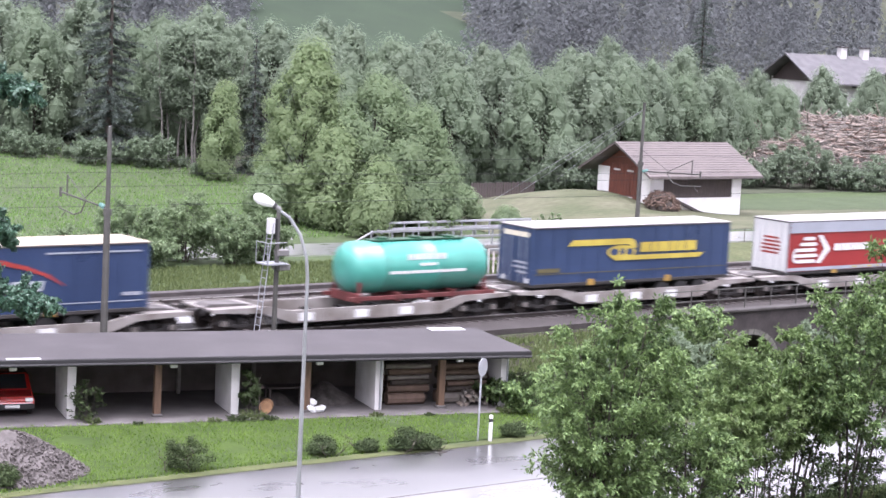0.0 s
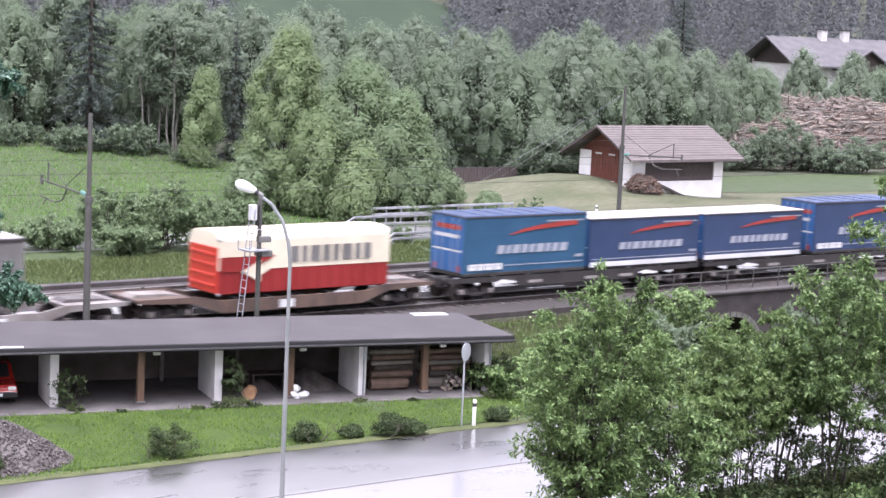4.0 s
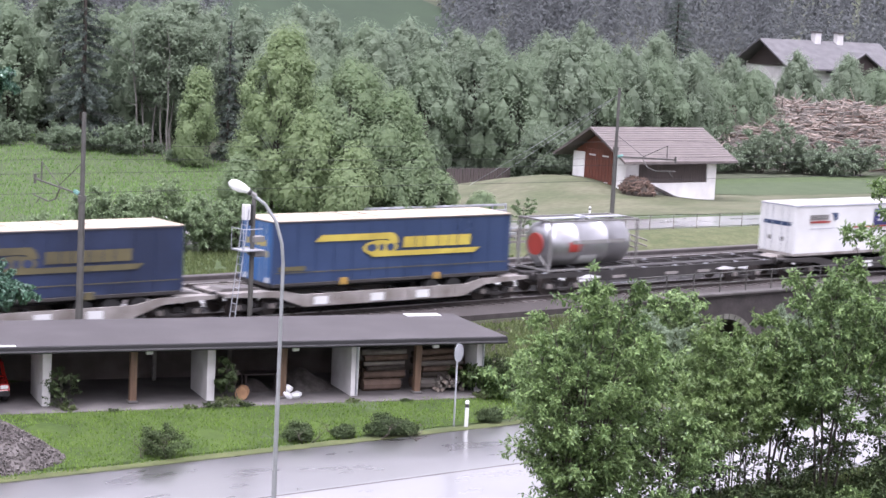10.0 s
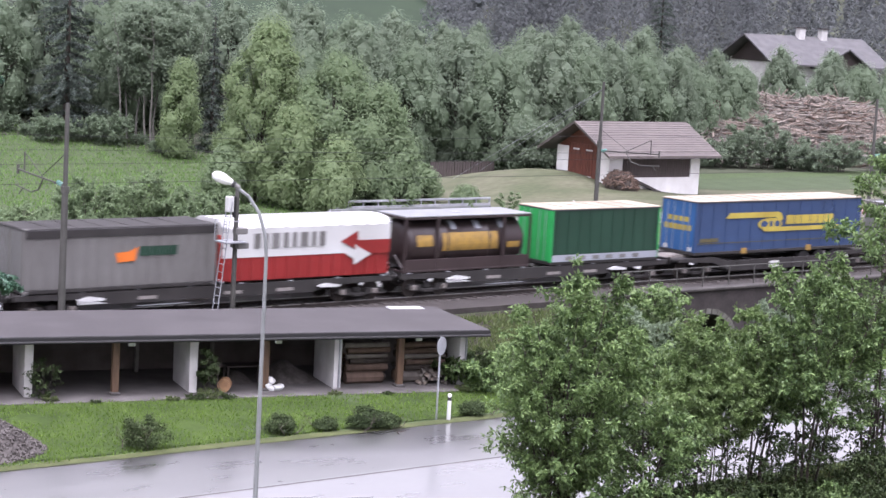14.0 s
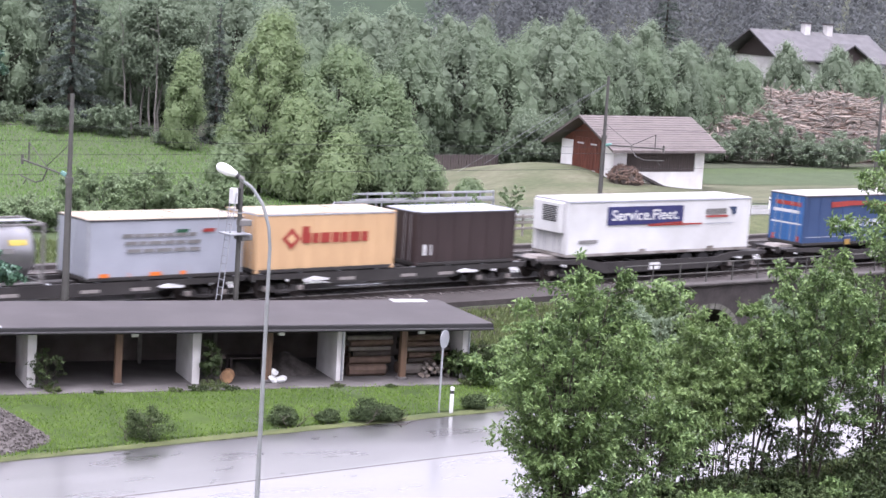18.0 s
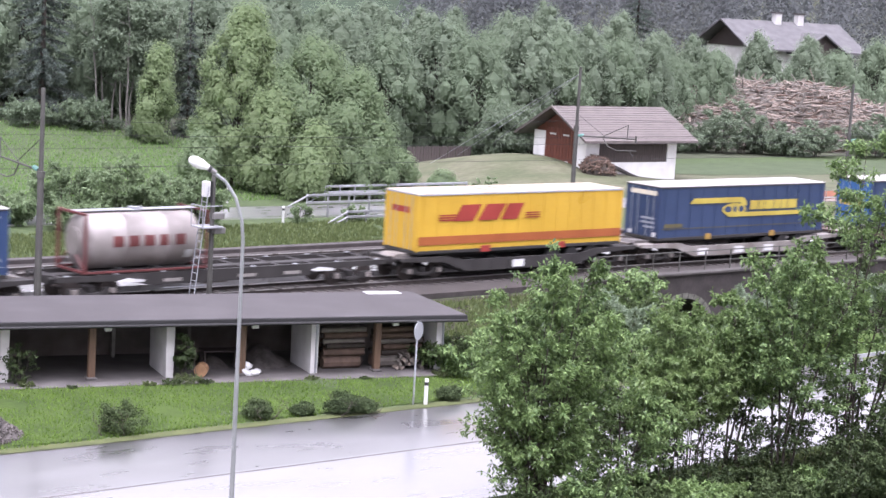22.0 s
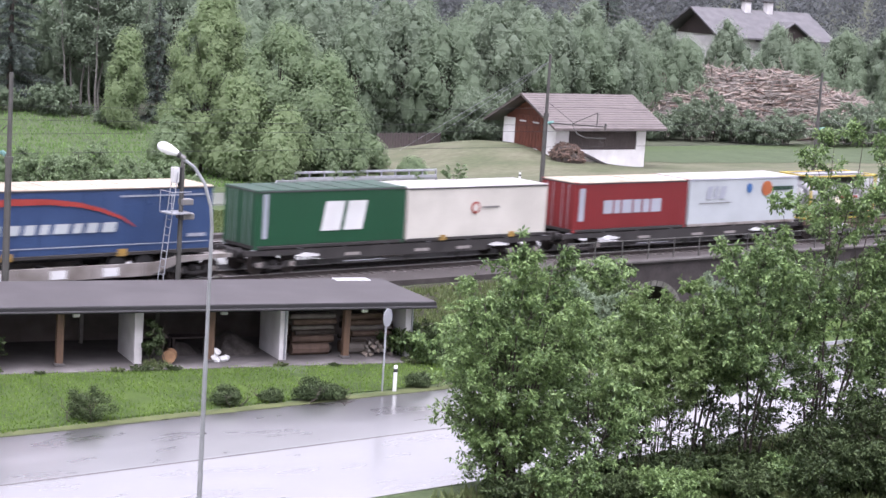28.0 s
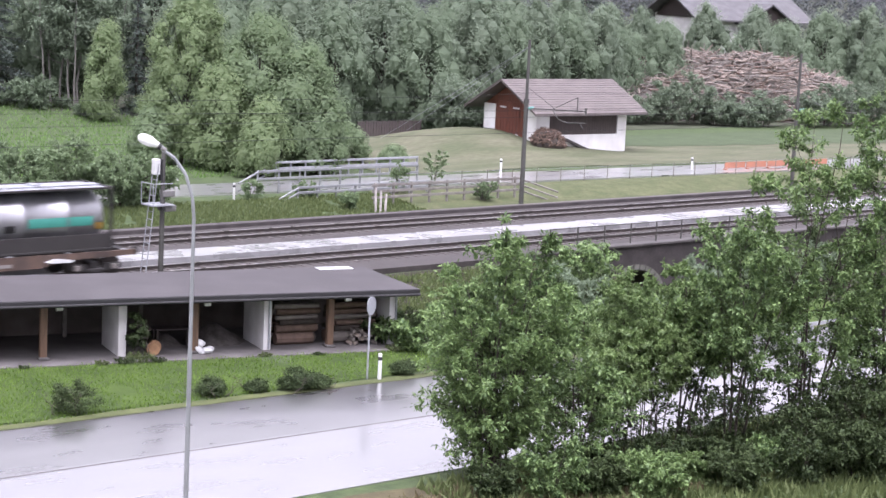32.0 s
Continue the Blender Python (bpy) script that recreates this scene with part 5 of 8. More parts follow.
slab(bm, (0.1, -1.2, 0.1), (6.1, -1.16, 0.72), 0.01)
part("skirt", bm, M["frame_dark"], t, "black sheet for the tank's shaded lower half")
bm = bmesh.new()
slab(bm, (0.12, -1.12, 2.6), (6.08, 1.12, 2.64), 0.01)
part("lid", bm, M["galv"], t, "pale metal lid")
end_patch(t, -0.75, 0.35, 0.75, 2.35, M["white"], "white end panel", x=-0.004)
end_patch(t, -0.7, 0.3, 0.78, 1.1, M["print_red"], "red plate", x=-0.016)
end_patch(t, -0.7, -0.2, 1.4, 1.6, M["yellow"], "yellow plate", x=-0.016)
end_patch(t, 0.45, 1.0, 0.2, 2.3, M["panel_blue"], "dark blue panel", x=-0.004)
along(t, 484.3, on)
for ob, a, z in TRAIN:
    ob.matrix_basis = LINE @ pose(a, 0, RAIL + z)

# distance that the train has gone, second by second
GONE = [0.0, 18.24, 36.08, 53.54, 70.62, 87.36, 103.83, 120.07, 136.09, 151.88, 167.44, 182.79, 197.93, 212.89, 227.75, 242.64, 257.67, 272.78, 287.87, 302.89, 317.9, 332.92, 347.98, 363.05, 378.13, 393.23, 408.42, 423.78, 439.37, 455.14, 471.02, 486.99, 503.04]


# ---- beside the line: masts, signal, bridge ----
def mast(s, y, height, tone="mast"):
    m = thing("catenary_mast", "grey steel overhead line mast with bracket arm", "mast", LINE @ pose(s, y, -0.5), "overhead line masts")
    bm = bmesh.new()
    rod(bm, (0, 0, 0), (0, 0, height * 0.62 + 0.5), 0.15, 0.13, 10)
    rod(bm, (0, 0, height * 0.62 + 0.5), (0, 0, height + 0.5), 0.1, 0.085, 10)
    rod(bm, (0, 0, height * 0.62 + 0.35), (0, 0, height * 0.62 + 0.6), 0.17, 0.17, 10)
    part("pole", bm, M[tone], m)
    return m


def bracket(m, reach, z, side):
    """A tubular arm over the track with its stay, insulators and registration arm."""
    bm = bmesh.new()
    rod(bm, (0, 0, z), (0, side * reach, z + 0.25), 0.042, n=6)
    rod(bm, (0, side * reach * 0.86, z + 0.15), (0, side * reach * 0.86, z + 1.0), 0.035, n=6)
    rod(bm, (0, 0, z + 1.3), (0, side * reach * 0.5, z + 0.15), 0.018, n=5)
    rod(bm, (0, side * reach * 0.86, z + 1.0), (0, side * reach * 0.45, z + 0.15), 0.022, n=5)
    pipe(bm, [(0, side * reach * 0.45, z + 0.12), (0, side * reach * 0.55, z - 0.4), (0, side * reach * 0.7, z - 0.55), (0, side * (reach + 0.1), z - 0.42)], 0.032, 6)
    rod(bm, (0, side * (reach - 0.5), z - 0.46), (0, side * (reach - 0.15), z - 0.75), 0.02, n=5)
    rod(bm, (0, side * reach, z + 0.05), (0, side * reach, z + 0.45), 0.06, n=6)
    part("bracket_arm", bm, M["mast"], m)
    bm = bmesh.new()
    for k in range(4):
        rod(bm, (0, side * (0.25 + 0.1 * k), z + 0.02 + 0.02 * k), (0, side * (0.3 + 0.1 * k), z + 0.03 + 0.02 * k), 0.09, n=10)
    part("insulator", bm, M["insulator"], m, "green glazed insulators")


for s in (-82.0, -19.25):
    m1 = mast(s, -3.0, 8.85)
    bracket(m1, 4.1, 6.1, 1)
    bracket(m1, 3.6, 5.6, -1) if s < -50 else None
m2 = mast(24.0, 12.1, 9.5)
bracket(m2, 5.0, 5.9, -1)
for a, b, c in ((2.6, 14.0, 3.2), (4.0, 12.0, 4.2), (1.2, 15.0, 2.6)):
    bm = bmesh.new()
    rod(bm, (0, 0, 9.6), (a, b, c), 0.012, n=4)
    part("stay_wire", bm, M["galv"], m2, "thin stay wire from the mast top")
m3 = mast(48.2, 10.8, 8.9)
bracket(m3, 5.2, 5.6, -1)
m3 = mast(122.0, 10.6, 9.0)
bracket(m3, 3.6, 5.9, -1)


def wires():
    for y, pts in ((0.0, (-82, -19, 48, 122)), (7.6, (-82, -19, 22, 66, 122))):
        w = tagged(thing("overhead_wire", "thin sagging overhead contact and carrier wires", "wire", LINE, "overhead wires"), kind="structure")
        bm = bmesh.new()
        pipe(bm, [(-200, y, 5.35), (300, y, 5.35)], 0.009, 4)
        part("contact_wire", bm, M["black"], w)
        bm = bmesh.new()
        for a, b in zip(pts, pts[1:]):
            row = [(a + (b - a) * k / 8, y, 6.75 - 2.4 * 0.45 * (k / 8) * (1 - k / 8)) for k in range(9)]
            pipe(bm, row, 0.008, 4)
        part("carrier_wire", bm, M["black"], w)


wires()


def signal_mast():
    m = thing("railway_signal", "grey signal mast seen from behind with ladder", "signal", LINE @ pose(-11.25, -3.0, -0.55))
    bm = bmesh.new()
    rod(bm, (0, 0, 0), (0, 0, 5.95), 0.12, 0.09, 10)
    part("pole", bm, M["mast"], m)
    lad = bmesh.new()
    for y in (-0.2, 0.2):
        rod(lad, (-0.95, y, 0.0), (-0.35, y, 5.4), 0.025, n=6)
    for k in range(16):
        f = k / 16
        rod(lad, (-0.95 + 0.6 * f, -0.2, 0.1 + 5.3 * f), (-0.95 + 0.6 * f, 0.2, 0.1 + 5.3 * f), 0.018, n=5)
    part("ladder", lad, M["galv"], m, "thin steel ladder")
    bm = bmesh.new()
    slab(bm, (-0.75, -0.45, 3.65), (0.3, 0.45, 3.72), 0.01)
    pipe(bm, [(-0.75, -0.45, 3.7), (-0.75, -0.45, 4.6), (-0.75, 0.45, 4.6), (-0.75, 0.45, 3.7)], 0.02, 5)
    pipe(bm, [(-0.75, -0.45, 4.6), (0.2, -0.45, 4.6)], 0.02, 5)
    part("platform", bm, M["galv"], m)
    for z, w in ((3.4, 0.32), (4.0, 0.2)):
        bm = bmesh.new()
        slab(bm, (-0.05, -w, z), (0.5, w, z + 0.26), 0.03)
        part("signal_head", bm, M["grey"], m, "grey signal lantern box")
    bm = bmesh.new()
    slab(bm, (-0.5, -0.14, 4.95), (-0.22, 0.14, 5.6), 0.02)
    part("number_board", bm, M["white"], m, "white marker board")
    bm = bmesh.new()
    slab(bm, (-0.16, -0.1, 4.7), (-0.06, 0.1, 5.6), 0.02)
    part("relay_box", bm, M["black"], m)


signal_mast()


def bridge_wall():
    """Stone abutment with an arched culvert under the line, coping and railing."""
    w = tagged(thing("bridge_wall", "dark wet stone bridge wall with a small arch", "bridge", LINE), kind="structure")
    arch_x, r, spring = 17.3, 2.0, -3.2
    bm = bmesh.new()
    outline = [(12.2, -5.2), (12.2, RAIL - 0.12), (46, RAIL - 0.12), (46, -5.2), (arch_x + r, -5.2), (arch_x + r, spring)]
    outline += [(arch_x + r * math.cos(radians(a)), spring + r * 0.85 * math.sin(radians(a))) for a in range(15, 180, 15)]
    outline += [(arch_x - r, spring), (arch_x - r, -5.2)]
    prism(bm, outline, -3.75, -3.35)
    part("masonry", bm, M["stone"], w)
    bm = bmesh.new()
    for a in range(0, 180, 12):
        a0, a1 = radians(a + 1), radians(a + 11)
        pts = [(arch_x + q * math.cos(v), spring + q * 0.85 * math.sin(v)) for q, v in ((r, a0), (r + 0.32, a0), (r + 0.32, a1), (r, a1))]
        prism(bm, pts, -3.79, -3.7)
    part("arch_stone", bm, M["stone_light"], w, "paler arch stones")
    bm = bmesh.new()
    prism(bm, [(arch_x - r - 0.4, -5.2), (arch_x + r + 0.4, -5.2), (arch_x + r + 0.4, -1.0), (arch_x - r - 0.4, -1.0)], 3.2, 3.4)
    part("tunnel_back", bm, M["stone"], w)
    bm = bmesh.new()
    inner = [(arch_x + r * math.cos(radians(a)), spring + r * 0.85 * math.sin(radians(a))) for a in range(0, 181, 15)]
    outer = [(arch_x + (r + 0.3) * math.cos(radians(a)), spring + (r * 0.85 + 0.3) * math.sin(radians(a))) for a in range(180, -1, -15)]
    prism(bm, [(arch_x + r, -5.2)] + inner + [(arch_x - r, -5.2), (arch_x - r - 0.3, -5.2)] + outer + [(arch_x + r + 0.3, -5.2)], -3.345, 3.195)
    part("vault", bm, M["stone"], w)
    bm = bmesh.new()
    slab(bm, (12.0, -3.95, RAIL - 0.12), (46.2, -3.3, RAIL + 0.03), 0.03)
    part("coping", bm, M["coping"], w, "dark mossy coping slabs")
    for k in range(16):
        s = 11.2 + 1.95 * k
        bm = bmesh.new()
        rod(bm, (s, -3.45, RAIL), (s, -3.45, 0.92), 0.04, n=6)
        part("railing_post", bm, M["mast"], w)
    for z in (0.35, 0.88):
        bm = bmesh.new()
        pipe(bm, [(11.2, -3.45, z), (40.5, -3.45, z)], 0.03, 6)
        part("railing_bar", bm, M["mast"], w)


bridge_wall()


# ---- garage row ----
GARAGE = pose(-13.04, 66.09, LOW, 0, 0, 22.14)


def garages():
    g = thing("garage_row", "open garage row with flat grey roof and white cross walls", "garage", GARAGE)
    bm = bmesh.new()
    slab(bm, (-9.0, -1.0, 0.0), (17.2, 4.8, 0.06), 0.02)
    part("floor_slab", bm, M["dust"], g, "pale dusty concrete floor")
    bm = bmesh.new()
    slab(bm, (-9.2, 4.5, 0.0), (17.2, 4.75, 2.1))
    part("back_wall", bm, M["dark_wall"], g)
    for x in (-8.9, -5.7, 0.0, 6.05, 11.7, 16.9):
        bm = bmesh.new()
        prism(bm, [(-0.14, 0.0), (0.14, 0.0), (0.16, 2.05), (-0.16, 2.05)], 0.0, 2.3, pose(x, 0, 0))
        part("cross_wall", bm, M["plaster"], g, "whitewashed cross wall")
    for x in (-2.9, 3.15, 8.85, 14.3):
        bm = bmesh.new()
        slab(bm, (x - 0.13, 0.0, 0.0), (x + 0.13, 0.26, 2.05), 0.02)
        post = part("post", bm, M["wood"], g, "brown timber post")
        bm = bmesh.new()
        slab(bm, (x - 0.2, -0.06, 0.05), (x + 0.2, 0.32, 0.16), 0.03)
        part("footing", bm, M["dust"], post, "rough concrete footing")
    for x in (-3.6, 4.9, 7.9, 10.1, 13.4):
        bm = bmesh.new()
        slab(bm, (x - 0.07, 3.9, 0.05), (x + 0.07, 4.04, 2.1), 0.01)
        part("rear_post", bm, M["wood_grey"], g, "weathered grey rear post")
    bm = bmesh.new()
    slab(bm, (-9.2, -0.1, 2.0), (17.3, 0.2, 2.2), 0.01)
    part("beam", bm, M["wood_dark"], g, "dark front beam")
    bm = bmesh.new()
    prism(bm, [(-0.62, 2.2), (-0.62, 2.36), (5.0, 2.32), (5.0, 2.16)], -9.4, 17.7, Matrix(((0, 1, 0, 0), (1, 0, 0, 0), (0, 0, 1, 0), (0, 0, 0, 1))))
    roof = part("roof", bm, M["roof_grey"], g)
    bm = bmesh.new()
    slab(bm, (-9.4, -0.66, 2.14), (17.72, -0.62, 2.34), 0.01)
    part("fascia", bm, M["black"], roof, "dark fascia board")
    bm = bmesh.new()
    rod(bm, (-9.4, -0.72, 2.17), (17.7, -0.72, 2.15), 0.055, n=8)
    part("gutter", bm, M["black"], roof)
    bm = bmesh.new()
    rod(bm, (0, -0.05, 0.1), (0, -0.05, 2.1), 0.045, n=8)
    repeat("downpipe", bm, M["galv"], g, [(17.0, 0, 0), (11.75, 0, 0)])
    for x in (-2.2, 3.6, 9.2, 14.9):
        bm = bmesh.new()
        slab(bm, (x, 0.05, 1.83), (x + 0.26, 0.2, 2.0), 0.02)
        part("bulkhead_lamp", bm, M["lens_white"], g, "small white lamp under the eave")
    bm = bmesh.new()
    slab(bm, (15.5, 4.35, 2.326), (17.0, 4.95, 2.36), 0.01)
    part("skylight", bm, M["white"], roof, "pale translucent roof sheet")
    bm = bmesh.new()
    slab(bm, (-2.4, -0.6, 2.362), (-1.2, -0.35, 2.38), 0.004)
    part("roof_patch", bm, M["white"], roof, "pale wet roof sheet")
    # timber stack between the last two walls
    rng = np.random.default_rng(4)
    stack = thing("timber_stack", "stack of rough brown logs and beams in the garage", "timber", GARAGE @ pose(12.0, 0.7, 0.06))
    for bay in (0.15, 2.5):
        for k in range(3):
            z = 0.0
            for row in range(6):
                r = rng.uniform(0.16, 0.24) if row == 0 else rng.uniform(0.08, 0.14)
                x0 = bay + rng.uniform(0, 0.35)
                y = 0.1 + k * 0.4 + rng.uniform(-0.05, 0.05)
                bm = bmesh.new()
                rod(bm, (x0, y, z + r), (x0 + rng.uniform(1.5, 1.95), y + rng.uniform(-0.06, 0.06), z + r + rng.uniform(-0.02, 0.03)), r, r * rng.uniform(0.8, 1.0), 9)
                part("log", bm, M[("log_brown", "bark", "log_brown", "log_grey", "log_brown")[int(rng.integers(5))]], stack)
                z += 2 * r + 0.015


garages()


def hatchback(name, label, m, paint):
    """A small hatchback in parts: body shell, glass, wheels, lamps and bumper; its nose to -y."""
    c = thing(name, label, "car", m)
    bm = bmesh.new()
    side = [(-1.85, 0.32), (-1.9, 0.55), (-1.8, 0.72), (-0.95, 0.84), (-0.35, 1.32), (0.95, 1.38), (1.6, 1.0), (1.8, 0.92), (1.85, 0.35)]
    turn = Matrix(((0, 1, 0, 0), (1, 0, 0, 0), (0, 0, 1, 0), (0, 0, 0, 1)))
    prism(bm, side, -0.8, 0.8, turn)
    bmesh.ops.bevel(bm, geom=list(bm.edges), offset=0.06, segments=2, affect="EDGES", clamp_overlap=True)
    body = part("body", bm, M[paint], c)
    bm = bmesh.new()
    prism(bm, [(-0.93, 0.86), (-0.4, 1.29), (-0.42, 1.3), (-0.97, 0.87)], -0.66, 0.66, turn)
    part("windscreen", bm, M["glass"], body)
    for x in (-0.815, 0.805):
        bm = bmesh.new()
        prism(bm, [(-0.72, 0.9), (-0.28, 1.26), (0.85, 1.3), (1.25, 0.98)], x, x + 0.01, turn)
        part("side_window", bm, M["glass"], body)
    for x in (-0.72, 0.46):
        bm = bmesh.new()
        slab(bm, (x, -1.9, 0.56), (x + 0.28, -1.8, 0.7), 0.03)
        part("headlight", bm, M["lens_white"], body, "clear headlight")
    bm = bmesh.new()
    slab(bm, (-0.8, -1.95, 0.28), (0.8, -1.84, 0.5), 0.04)
    bumper = part("bumper", bm, M["black"], body, "black bumper")
    bm = bmesh.new()
    slab(bm, (-0.26, -1.965, 0.36), (0.26, -1.95, 0.47))
    part("number_plate", bm, M["white"], bumper, "plain white plate")
    for x in (-0.8, 0.62):
        for y in (-1.2, 1.15):
            bm = bmesh.new()
            rod(bm, (x, y, 0.3), (x + 0.18, y, 0.3), 0.3, n=18)
            wheel = part("tyre", bm, M["black"], c)
            bm = bmesh.new()
            rod(bm, (x - 0.01, y, 0.3), (x + 0.19, y, 0.3), 0.18, n=14)
            part("rim", bm, M["galv"], wheel)
    return c


hatchback("car", "small red hatchback parked in the open garage", GARAGE @ pose(-2.0, 2.4, 0.06), "car_red")


# ---- street things ----
def street_lamp():
    m = thing("street_lamp", "tall galvanised street lamp with a curved arm", "street lamp", pose(-3.33, 46.0, LOW, 0, 0, 0))
    top = [(0, 0, 0.0), (0, 0, 8.4), (-0.05, 0, 8.9), (-0.22, 0, 9.45), (-0.5, 0, 9.85), (-0.8, 0, 10.05)]
    bm = bmesh.new()
    rod(bm, top[0], (0, 0, 5.0), 0.068, 0.056, 12)
    rod(bm, (0, 0, 5.0), top[1], 0.052, 0.044, 12)
    pipe(bm, top[1:], 0.042, 10)
    part("pole", bm, M["zinc"], m)
    bm = bmesh.new()
    lathe(bm, [(-0.42, 0.03), (-0.38, 0.09), (-0.26, 0.135), (-0.1, 0.13), (0.05, 0.085), (0.12, 0.07)], 16, pose(-1.02, 0, 10.2, 0, 22, 0))
    head = part("lamp_head", bm, M["lens_white"], m, "white egg-shaped lantern")
    bm = bmesh.new()
    rod(bm, (-0.97, 0, 10.17), (-0.72, 0, 10.04), 0.068, 0.055, 10)
    part("socket", bm, M["grey"], head)
    bm = bmesh.new()
    rod(bm, (-0.9, 0, 10.135), (-0.84, 0, 10.105), 0.075, 0.075, 12)
    part("clamp_ring", bm, M["black"], head, "dark clamp ring")


street_lamp()


def round_sign():
    m = thing("road_sign", "round road sign seen from its grey back", "road sign", pose(1.56, 66.15, LOW, 0, 0, 60))
    bm = bmesh.new()
    rod(bm, (0, 0, 0), (0, 0, 3.05), 0.035, n=10)
    part("post", bm, M["galv"], m)
    bm = bmesh.new()
    rod(bm, (0, -0.045, 2.72), (0, -0.065, 2.72), 0.33, n=28)
    plate = part("disc", bm, M["galv"], m, "round grey sign back")
    bm = bmesh.new()
    slab(bm, (-0.05, -0.045, 2.6), (0.05, 0.05, 2.66))
    slab(bm, (-0.05, -0.045, 2.78), (0.05, 0.05, 2.84))
    part("clamp", bm, M["galv"], plate)
    bm = bmesh.new()
    slab(bm, (0.02, 0.03, 2.75), (0.14, 0.06, 2.95), 0.01)
    part("sticker", bm, M["white"], m, "small white plate")


round_sign()


def delineator(x, y, z, turn=0.0):
    m = thing("delineator_post", "white roadside delineator post with a black band", "road post", pose(x, y, z, 0, 0, turn), "roadside posts")
    bm = bmesh.new()
    slab(bm, (-0.07, -0.06, 0), (0.07, 0.06, 1.0), 0.03)
    body = part("post", bm, M["white"], m)
    bm = bmesh.new()
    slab(bm, (-0.072, -0.062, 0.72), (0.072, 0.062, 0.9), 0.03)
    part("band", bm, M["black"], body, "black reflector band")


delineator(2.0, 66.16, LOW)


def ground_at(x, y):
    return float(land(*to_line(x, y)))


for x, y in ((-5.5, 106.7), (11.4, 126.3), (25.9, 133.9), (-9.3, 113.9)):
    delineator(x, y, ground_at(x, y) - 0.05)


def gravel_heap():
    rng = np.random.default_rng(9)
    n = 26
    verts, faces = [], []
    for j in range(n):
        for i in range(n):
            u, v = i / (n - 1) * 2 - 1, j / (n - 1) * 2 - 1
            r = math.hypot(u, v)
            z = max(0.0, 1.45 * (1 - r ** 1.3)) * (1 + 0.25 * noise.noise((u * 3, v * 3, 2)))
            verts.append((u * 2.6, v * 1.9, z - 0.05))
    faces = [(j * n + i, j * n + i + 1, (j + 1) * n + i + 1, (j + 1) * n + i) for j in range(n - 1) for i in range(n - 1)]
    heap = thing("gravel_heap", "heap of grey gravel on the roadside grass", "gravel", pose(-13.3, 57.9, LOW, 0, 0, 33))
    part("mound", raw("mound", verts, faces, M["gravel"], True), None, heap)
    bm = bmesh.new()
    for k in range(2400):
        a, r = rng.uniform(0, 2 * math.pi), math.sqrt(rng.uniform(0, 1))
        x, y = r * math.cos(a) * 2.6, r * math.sin(a) * 1.9
        z = 1.45 * max(0, 1 - r ** 1.3)
        s = rng.uniform(0.015, 0.05)
        slab(bm, (-s, -s * 0.8, -s * 0.6), (s, s * 0.8, s * 0.6), m=pose(x, y, z, *rng.uniform(0, 90, 3)))
    tagged(part("rubble", bm, M["gravel"], heap), kind="stuff")


gravel_heap()


# ---- trees ----
def crown_points(rng, radii, clumps, per, puff, low=-0.75):
    """Clumps of leaves on the outside of an uneven crown, with gaps between them."""
    spots, out = [], []
    made = 0
    while made < clumps:
        d = rng.normal(0, 1, 3)
        d /= np.linalg.norm(d)
        if d[2] < low:
            continue
        made += 1
        reach = rng.uniform(0.3, 1.0) ** 0.55 * (0.84 + 0.3 * noise.noise((d[0] * 2, d[1] * 2, d[2] * 2 + radii[0])))
        c = d * np.array(radii) * reach
        k = int(per * rng.uniform(0.6, 1.3))
        q = rng.normal(0, 1, (k, 3))
        q /= np.linalg.norm(q, axis=1)[:, None]
        p = puff * rng.uniform(0.7, 1.25)
        spots.append(c + q * p * rng.uniform(0.35, 1.0, (k, 1)) * np.array((1, 1, 0.75)))
        out.append(q * 0.7 + d * 0.3 + np.array((0, 0, 0.45)))
    return np.concatenate(spots), np.concatenate(out)


def tree(name, label, height, radii, crown_z, clumps, per, leaf, puff, foliage, trunk_r, seed, bark="bark", stems=1, lean=0.0, low=-0.8):
    rng = np.random.default_rng(seed)
    t = thing(name, label, "tree", Matrix())
    twigs = bmesh.new()
    for s in range(stems):
        bm = bmesh.new()
        off = rng.normal(0, 0.35 * (stems > 1), 2)
        base = Vector((off[0], off[1], -0.1))
        tip = Vector((off[0] * 2.2 + lean, off[1] * 2.2, height * 0.86))
        pts = [base.lerp(tip, k / 5) + Vector((rng.normal(0, 0.1), rng.normal(0, 0.1), 0)) * (k > 0) for k in range(6)]
        taper(bm, pts, trunk_r, trunk_r * 0.15, 8)
        for k in range(int(9 / stems) + 3):
            f = rng.uniform(0.22, 0.85)
            a = base.lerp(tip, f)
            ang = rng.uniform(0, 2 * math.pi)
            reach = radii[0] * rng.uniform(0.45, 0.85)
            b = a + Vector((math.cos(ang) * reach, math.sin(ang) * reach * radii[1] / radii[0], reach * rng.uniform(0.35, 0.9)))
            mid = a.lerp(b, 0.5) + Vector((0, 0, -0.08 * reach))
            r = trunk_r * 0.42 * (1 - f * 0.5)
            taper(twigs, [a, mid, b], r, r * 0.2, 5)
        part("trunk" if stems == 1 else "stem", bm, M[bark], t)
    tagged(part("twig", twigs, M[bark], t), kind="stuff")
    spots, out = crown_points(rng, radii, clumps, per, puff, low)
    spots[:, 2] += crown_z
    spots[:, 0] += lean * np.clip(spots[:, 2] / height, 0, 1)
    keep = spots[:, 2] > 0.1
    me = leaf_mesh("crown", spots[keep], out[keep], leaf, LEAF[foliage], rng)
    part("crown", me, None, t)
    return t


